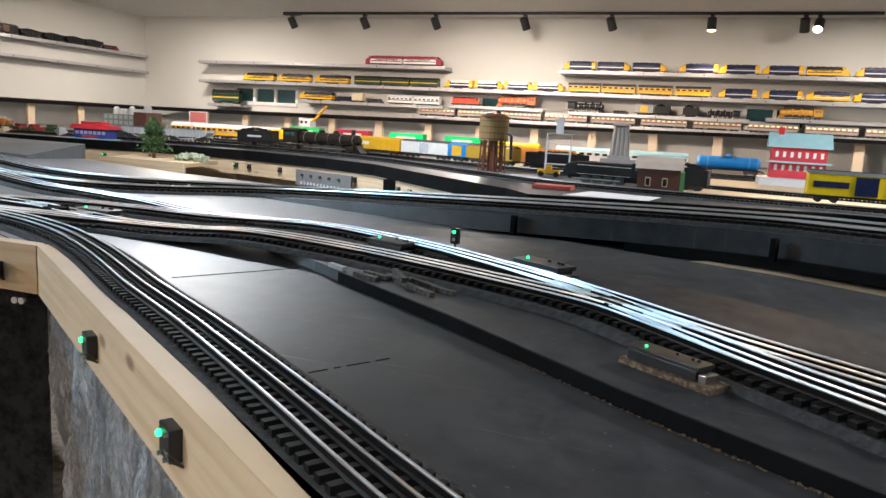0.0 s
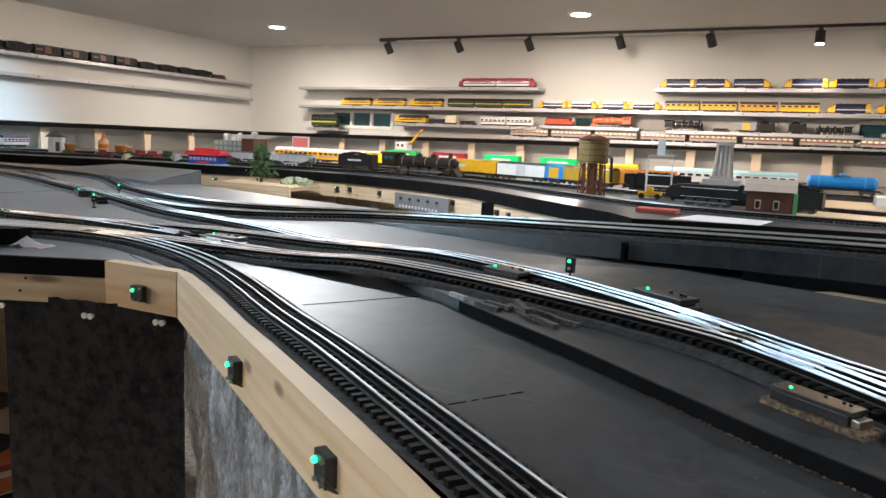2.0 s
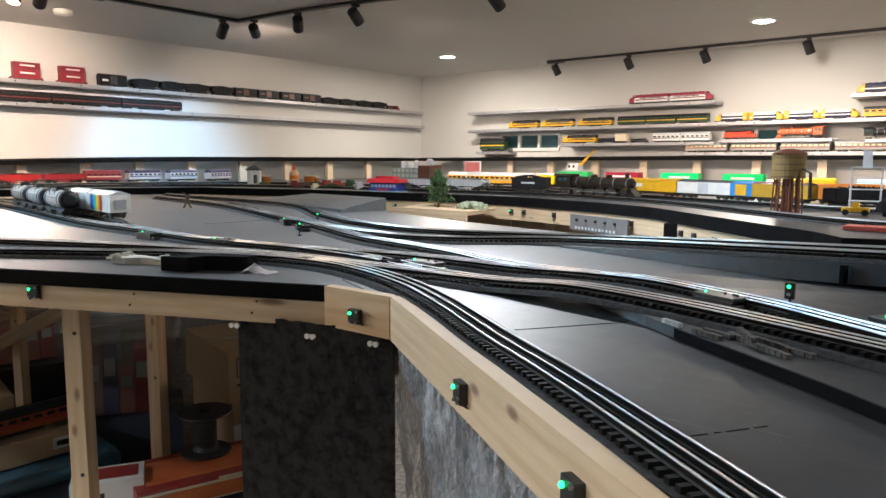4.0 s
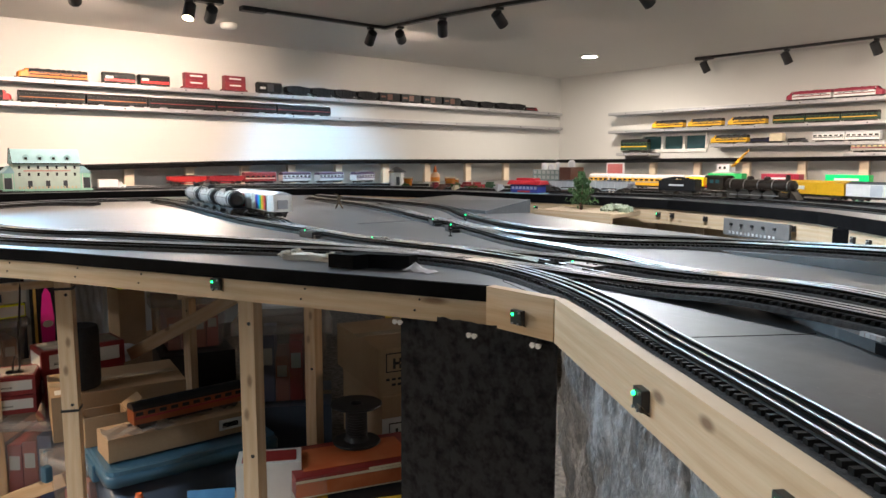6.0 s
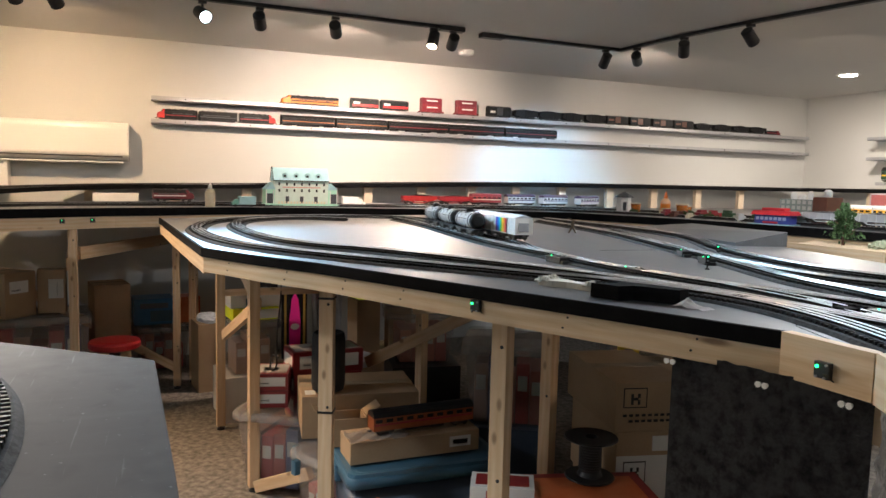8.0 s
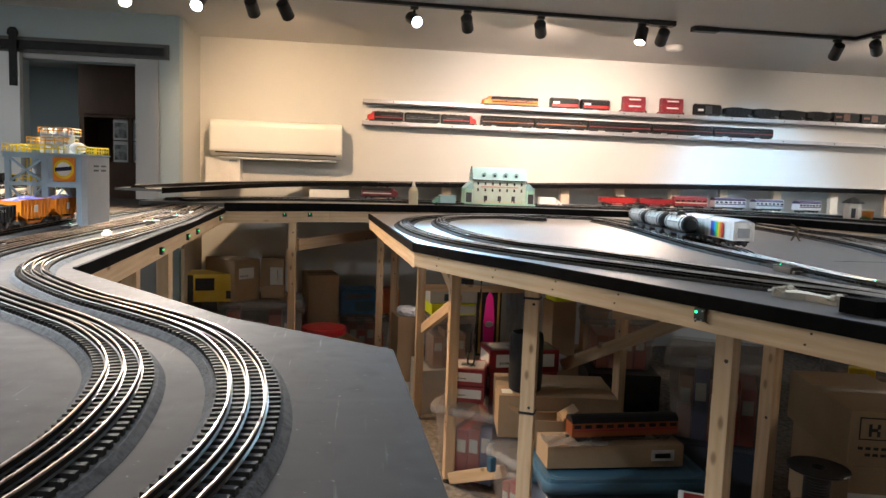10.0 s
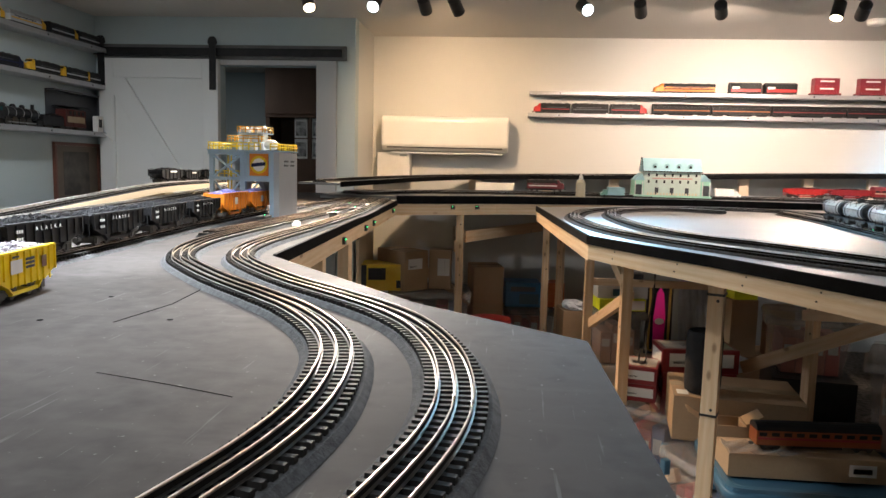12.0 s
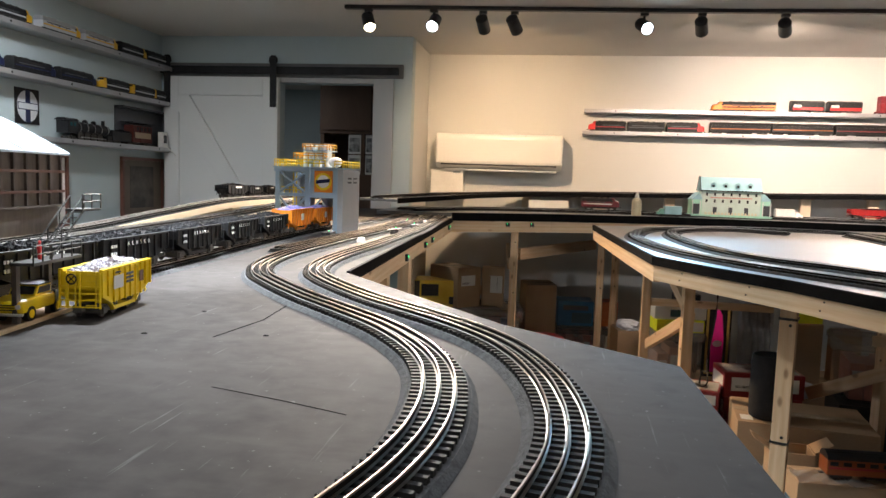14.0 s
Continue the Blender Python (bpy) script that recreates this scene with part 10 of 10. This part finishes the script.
put(solid("orange_cone", bm, ORGBOX, "small orange cone among the packets", "toy cone"), -2.08, 0.42, 0.19)
carton((-2.16, 0.36), (-2.0, 0.48), 0.15, FLOOR, 0.188, "dark box under the packets", BODYB, tape=False)
# bins and drill behind
tote((-2.66, 0.935), (-2.48, 1.26), 0.34, 0.255, 0.575, "tapered clear storage bin full of model boxes", inside=5, seed=5)
carton((-2.66, 0.95), (-2.48, 1.26), 0.32, FLOOR, 0.25, "dark cardboard box under a clear bin", BODYB)
tote((-2.40, 1.42), (-2.24, 1.74), 0.3, 0.30, 0.60, "clear storage bin with pale contents", inside=3, seed=6)
carton((-2.40, 1.42), (-2.24, 1.74), 0.3, FLOOR, 0.297, "cardboard box under a clear bin")
dr = thing("power_drill", "yellow and black cordless drill lying on a carton", "power drill")
bm = bmesh.new()
rod(bm, (-0.05, 0, 0.03), (0.035, 0, 0.03), 0.026, 0.024, 14)
part("motor_housing", bm, YELBOX, dr, bevel=0.003)
bm = bmesh.new()
rod(bm, (0.035, 0, 0.03), (0.075, 0, 0.03), 0.018, 0.01, 12)
rod(bm, (0.075, 0, 0.03), (0.13, 0, 0.03), 0.003, seg=8)
part("chuck", bm, BLACKPL, dr)
bm = bmesh.new()
box(bm, -0.045, -0.1, 0.016, -0.012, -0.008, 0.044)
part("handle", bm, BLACKPL, dr, bevel=0.006)
bm = bmesh.new()
box(bm, -0.065, -0.14, 0.006, 0.012, -0.1, 0.055)
part("battery", bm, YELBOX, dr, bevel=0.004)
put(dr, -2.24, 1.36, 0.5655, 232)
tote((-3.22, 0.835), (-3.16, 1.15), 0.34, 0.36, 0.60, "clear lidded bin with reddish contents and black latches", inside=4, seed=8)
carton((-3.20, 0.84), (-3.14, 1.15), 0.32, FLOOR, 0.355, "black box under a clear lidded bin", BLACKPL, tape=False)
carton((-3.6, 0.785), (-3.62, 0.91), 0.12, 0.335, 0.60, "tall cardboard box beside the bins")
carton((-3.6, 0.795), (-3.62, 0.905), 0.11, 0.606, 0.645, "neon yellow carton on a tall cardboard box", NEON, tape=False)
carton((-3.66, 0.97), (-3.68, 1.10), 0.05, 0.335, 0.57, "flat pale carton standing on its edge")
carton((-3.55, 0.66), (-3.60, 1.12), 0.3, FLOOR, 0.325, "brown box under the tall cardboard box")
bag(-3.40, 0.73, 0.332, 0.18, 0.14, 0.06, "crumpled white plastic bag on a box", WHITEBAG, 3)
pk = thing("framed_strip", "gold-framed board with a bright pink tapering strip", "framed board")
bm = bmesh.new()
box(bm, -0.075, 0, 0, 0.075, 0.012, 0.6)
part("board", bm, BLACKM, pk)
for a, b in ((-0.062, -0.05), (0.05, 0.062)):
    bm = bmesh.new()
    box(bm, a, -0.004, 0.02, b, 0.0, 0.58)
    part("frame_bar", bm, GOLD, pk)
for a, b in ((0.02, 0.035), (0.565, 0.58)):
    bm = bmesh.new()
    box(bm, -0.05, -0.004, a, 0.05, 0.0, b)
    part("frame_bar", bm, GOLD, pk)
bm = bmesh.new()
profile_y(bm, [(-0.03, 0.04), (0.03, 0.04), (0.034, 0.3), (0.02, 0.5), (0.0, 0.555), (-0.02, 0.5), (-0.034, 0.3)], -0.006, 0.0)
part("strip", bm, PINK, pk)
bm = bmesh.new()
rod(bm, (0, -0.0062, 0.27), (0, -0.0085, 0.27), 0.026, seg=20)
part("badge", bm, SILV, pk, "round silver badge")
put(pk, -4.28, 0.605, 0.165, 98)
pk.matrix_world = pk.matrix_world @ Matrix.Diagonal((1.0, 1, 0.69, 1))
carton((-4.2, 0.45), (-4.22, 0.80), 0.2, FLOOR, 0.16, "brown box under the framed board")
carton((-4.34, 0.38), (-4.35, 0.52), 0.08, FLOOR, 0.6, "dark narrow carton standing on end", BLACKM, tape=False)
for k, (y, h, w) in enumerate(((0.69, 0.46, 0.1), (0.765, 0.40, 0.09))):
    bm = bmesh.new()
    nx, nz = 10, 26
    g = [[bm.verts.new((0.012 * math.sin(1.9 * i + 0.25 * j + k) + 0.006 * math.sin(0.9 * j), w * i / nx, h * j / nz)) for j in range(nz + 1)] for i in range(nx + 1)]
    for i in range(nx):
        for j in range(nz):
            bm.faces.new((g[i][j], g[i + 1][j], g[i + 1][j + 1], g[i][j + 1]))
    bmesh.ops.solidify(bm, geom=bm.faces[:], thickness=0.004)
    put(solid("plastic_wrap", bm, WHITEBAG, "white plastic sheeting standing in folds among the boxes", "plastic sheeting", smooth=True), -4.2 + 0.03 * k, y, 0.1645)
# red and white cartons
REDM = material("dark_red_card", (0.2, 0.012, 0.018), 0.4, alt=(0.26, 0.02, 0.025), scale=14, fine=90)
GLOSSY = material("glossy_lid_print", (0.6, 0.58, 0.55), 0.18, alt=(0.42, 0.40, 0.38), scale=30, fine=120, mix=0.5)


def striped(p, q, depth, z0, z1, label, name="cardboard_box"):
    """A dark red model carton with pale printed panels on its sides and lid."""
    return carton(p, q, depth, z0, z1, label, REDM, (("f", 0.09, 0.28, 0.93, 0.86, LABEL), ("f", 0.14, 0.42, 0.5, 0.52, INK), ("s", 0.1, 0.28, 0.9, 0.86, LABEL), ("t", 0.05, 0.12, 0.95, 0.88, GLOSSY), ("t", 0.3, 0.3, 0.7, 0.6, INK)), tape=False, group="red and white model cartons")


striped((-3.06, 0.365), (-3.08, 0.665), 0.16, 0.395, 0.487, "dark red model carton with pale panels, top of its stack")
striped((-3.06, 0.37), (-3.08, 0.66), 0.16, 0.305, 0.39, "dark red model carton with pale panels, second in its stack")
striped((-3.06, 0.37), (-3.08, 0.66), 0.16, 0.215, 0.30, "dark red model carton with pale panels, third in its stack")
carton((-3.06, 0.37), (-3.08, 0.66), 0.16, FLOOR, 0.21, "brown carton carrying a stack of red cartons")
tote((-3.02, 0.115), (-2.84, 0.37), 0.42, FLOOR, 0.285, "clear storage bin full of red model boxes", inside=4, seed=12)
striped((-3.0, 0.185), (-2.96, 0.325), 0.17, 0.3, 0.362, "red and white model carton on a clear bin")
striped((-3.0, 0.185), (-2.96, 0.325), 0.17, 0.3685, 0.43, "red and white model carton, top of the stack on a bin")
# stacked clear bins further back
tote((-3.80, 0.185), (-3.83, 0.46), 0.30, 0.2, 0.475, "clear bin with red and white boxes, in a stack", inside=3, seed=14)
carton((-3.82, 0.17), (-3.85, 0.47), 0.3, FLOOR, 0.195, "white carton under stacked bins", LABEL, tape=False)
carton((-3.80, 0.21), (-3.83, 0.44), 0.24, 0.49, 0.545, "pale yellow carton on stacked bins", NEON, (("f", 0.55, 0.1, 0.98, 0.95, LABEL),), tape=False)
carton((-3.82, 0.2), (-3.85, 0.45), 0.24, 0.551, 0.61, "white and pale blue carton on stacked bins", LABEL, (("f", 0.3, 0.2, 0.6, 0.8, TOTEB),), tape=False)
carton((-4.4, 0.085), (-4.42, 0.225), 0.2, FLOOR, 0.36, "brown paper-wrapped carton beside the clear bins")
bag(-4.5, 0.155, 0.3645, 0.18, 0.14, 0.05, "crumpled white plastic on a brown carton", WHITEBAG, 5)
# by the far corner: stool, bins and cartons
so = thing("stool", "round stool with a red padded seat", "stool")
bm = bmesh.new()
lathe(bm, [(0.001, 0.0), (0.125, 0.0), (0.134, 0.008), (0.136, 0.03), (0.13, 0.042), (0.09, 0.047), (0.001, 0.048)], 32)
for v in bm.verts:
    v.co.z += 0.27
part("seat", bm, material("red_vinyl", (0.36, 0.012, 0.018), 0.4, alt=(0.42, 0.025, 0.028), scale=10, fine=90), so, smooth=False)
bm = bmesh.new()
lathe(bm, [(0.03, 0.02), (0.03, 0.27)], 14)
part("column", bm, BLACKPL, so)
bm = bmesh.new()
lathe(bm, [(0.001, 0.0), (0.14, 0.0), (0.14, 0.012), (0.03, 0.024), (0.001, 0.024)], 24)
part("base", bm, BLACKPL, so)
put(so, -4.5, -0.35, FLOOR)
bm = bmesh.new()
lathe(bm, [(0.02, 0), (0.05, 0), (0.052, 0.004), (0.024, 0.008), (0.024, 0.052), (0.052, 0.056), (0.05, 0.06), (0.02, 0.06)], 20)
t = solid("wooden_reel", bm, PLY, "small wooden wire reel lying on its side", "wire reel")
t.matrix_world = pose(-4.72, -0.19, 0.023, 90, 0, 95)
tote((-4.93, -0.24), (-4.97, 0.09), 0.3, FLOOR, 0.245, "clear bin with red packets by the wall", inside=4, seed=20)
carton((-5.0, -0.255), (-5.02, -0.02), 0.2, 0.26, 0.42, "bright blue printed box on a clear bin", BLUEBOX, (("f", 0.4, 0.12, 0.95, 0.55, TOTEB), ("f", 0.15, 0.65, 0.85, 0.85, BODYB)), tape=False)
carton((-5.04, 0.02), (-5.06, 0.14), 0.15, 0.26, 0.42, "orange printed box on a clear bin", ORGBOX, tape=False)
tote((-4.56, -0.98), (-4.60, -0.47), 0.36, FLOOR, 0.41, "grey lidded bin with blue contents", CLEAR, CLEARRIM, True, 5, 22)
carton((-4.47, -0.865), (-4.60, -0.74), 0.28, 0.428, 0.665, "brown cardboard box with white shipping labels", tags=(("f", 0.15, 0.55, 0.75, 0.82, LABEL), ("f", 0.2, 0.6, 0.5, 0.64, INK)))
carton((-4.62, -0.735), (-4.62, -0.60), 0.1, 0.428, 0.665, "brown cardboard box turned to show a shipping label", tags=(("f", 0.4, 0.35, 0.95, 0.8, LABEL), ("f", 0.7, 0.42, 0.74, 0.74, INK)))
carton((-4.45, -1.13), (-4.50, -0.885), 0.2, 0.428, 0.585, "yellow and black toy box with a window", YELBOX, (("f", 0.18, 0.42, 0.6, 0.88, INK), ("f", 0.0, 0.0, 0.14, 1.0, BLACKPL), ("f", 0.86, 0.1, 0.98, 0.4, BLACKPL)), tape=False)
carton((-4.72, -0.46), (-4.76, -0.27), 0.24, FLOOR, 0.555, "tall grey-brown wrapped carton by the wall")
bm = bmesh.new()
profile_y(bm, [(0, 0), (0.9, 0), (0.9, 0.78), (0.5, 0.9), (0, 0.9)], -0.008, 0.008)
put(solid("plywood_sheet", bm, PLY, "plywood offcut leaning against the wall", "plywood sheet", bevel=0.001), -5.2, -1.2, FLOOR, 5)

# black felt cloth and the plastic sheet hanging from the boards
FELT = material("black_felt", (0.008, 0.008, 0.0095), 0.95, alt=(0.05, 0.05, 0.054), scale=48, fine=130, mix=0.8, bump=0.006)


def hanging(name, a, b, z0, z1, label, mat, folds, amp, nx=60, nz=24, seed=1, gather=1.0, crease=0.0, kind="cloth"):
    """Cloth hung from the line a to b: folds that deepen downwards and slant, and sharp small creases."""
    a, b = Vector(a), Vector(b)
    d = (b - a).normalized()
    nrm = Vector((-d.y, d.x))
    length = (b - a).length
    bm = bmesh.new()
    g = []
    for i in range(nx + 1):
        u = i / nx
        col = []
        for j in range(nz + 1):
            v = j / nz
            s, h = u * length, v * (z1 - z0)
            f = noise.noise(Vector((folds * (s + 0.25 * gather * h), 0.9 * h, seed)))
            w = amp * (0.2 + 0.8 * min(1.0, 2.2 * h)) * (1.5 * f + 0.7 * abs(noise.noise(Vector((2.6 * folds * (s - 0.2 * h), 2.0 * h, seed + 7)))))
            if crease:
                w += crease * (abs(noise.noise(Vector((55 * s + 9 * h, 26 * h - 14 * s, seed + 3)))) + 0.6 * abs(noise.noise(Vector((120 * s, 95 * h, seed + 5)))))
            p = a.lerp(b, u) + nrm * w
            col.append(bm.verts.new((p.x, p.y, z1 + (z0 - z1) * v + 0.0025 * noise.noise(Vector((60 * s, 0, seed))))))
        g.append(col)
    for i in range(nx):
        for j in range(nz):
            bm.faces.new((g[i][j], g[i + 1][j], g[i + 1][j + 1], g[i][j + 1]))
    bmesh.ops.solidify(bm, geom=bm.faces[:], thickness=0.0012)
    return solid(name, bm, mat, label, kind, smooth=True)


hanging("felt_cloth", (-1.062, 0.579), (-0.775, 0.653), FLOOR + 0.01, 0.946, "black mottled felt cloth hanging under the table corner", FELT, 2.2, 0.005)
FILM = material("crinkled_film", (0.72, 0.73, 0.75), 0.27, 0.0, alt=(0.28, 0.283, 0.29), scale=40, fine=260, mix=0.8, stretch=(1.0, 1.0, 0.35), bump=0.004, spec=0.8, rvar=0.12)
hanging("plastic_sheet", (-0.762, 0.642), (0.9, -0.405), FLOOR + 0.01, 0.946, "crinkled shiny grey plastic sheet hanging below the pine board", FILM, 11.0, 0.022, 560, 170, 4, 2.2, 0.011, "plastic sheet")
for x, y, d in ((-1.055, 0.57, 22), (-0.905, 0.604, 14), (-0.80, 0.636, 10)):
    t = thing("cloth_clip", "small clear plastic clip holding the cloth", "clip", "cloth clips")
    for s in (-1, 1):
        bm = bmesh.new()
        rod(bm, (s * 0.005, -0.006, 0), (s * 0.005, 0.0, 0), 0.0045, 0.003, 10)
        part("cup", bm, WHITEPL, t)
    bm = bmesh.new()
    box(bm, -0.006, -0.004, -0.0018, 0.006, -0.001, 0.0018)
    part("bridge", bm, CLEARRIM, t)
    put(t, x, y, 0.93, d)
# cable looping down from the table
bm = bmesh.new()
sweep(bm, spline([(-3.0, 0.3, 0.93), (-2.98, 0.3, 0.75), (-3.03, 0.29, 0.55), (-2.96, 0.28, 0.47), (-3.04, 0.27, 0.44), (-3.06, 0.28, 0.49), (-2.98, 0.29, 0.5)], 0.02), [(0.0035 * math.cos(i * 1.047), 0.0035 * math.sin(i * 1.047)) for i in range(6)])
solid("loose_cable", bm, BLACKPL, "black cable hanging in a loop below the table", "cable")
# screw pairs in the pine boards
SCREW = material("dark_screw", (0.03, 0.028, 0.025), 0.4, 0.7)
for p, q in zip(FC[:-1], FC[1:]):
    p, q = Vector(p), Vector(q)
    d = (q - p).normalized()
    nn = Vector((-d.y, d.x))
    k = max(1, int((q - p).length / 0.17))
    for i in range(k):
        c = p.lerp(q, (i + 0.5) / k)
        for dx, z in ((-0.004, 0.972), (0.005, 0.953)):
            bm = bmesh.new()
            s = 1 if nn.y < 0 else -1
            o = c + d * dx
            rod(bm, (o.x, o.y, z), (o.x + s * nn.x * 0.0045, o.y + s * nn.y * 0.0045, z), 0.002, seg=8)
            solid("screw", bm, SCREW, "dark screw head sunk in the pine board", "screw", "board screws")
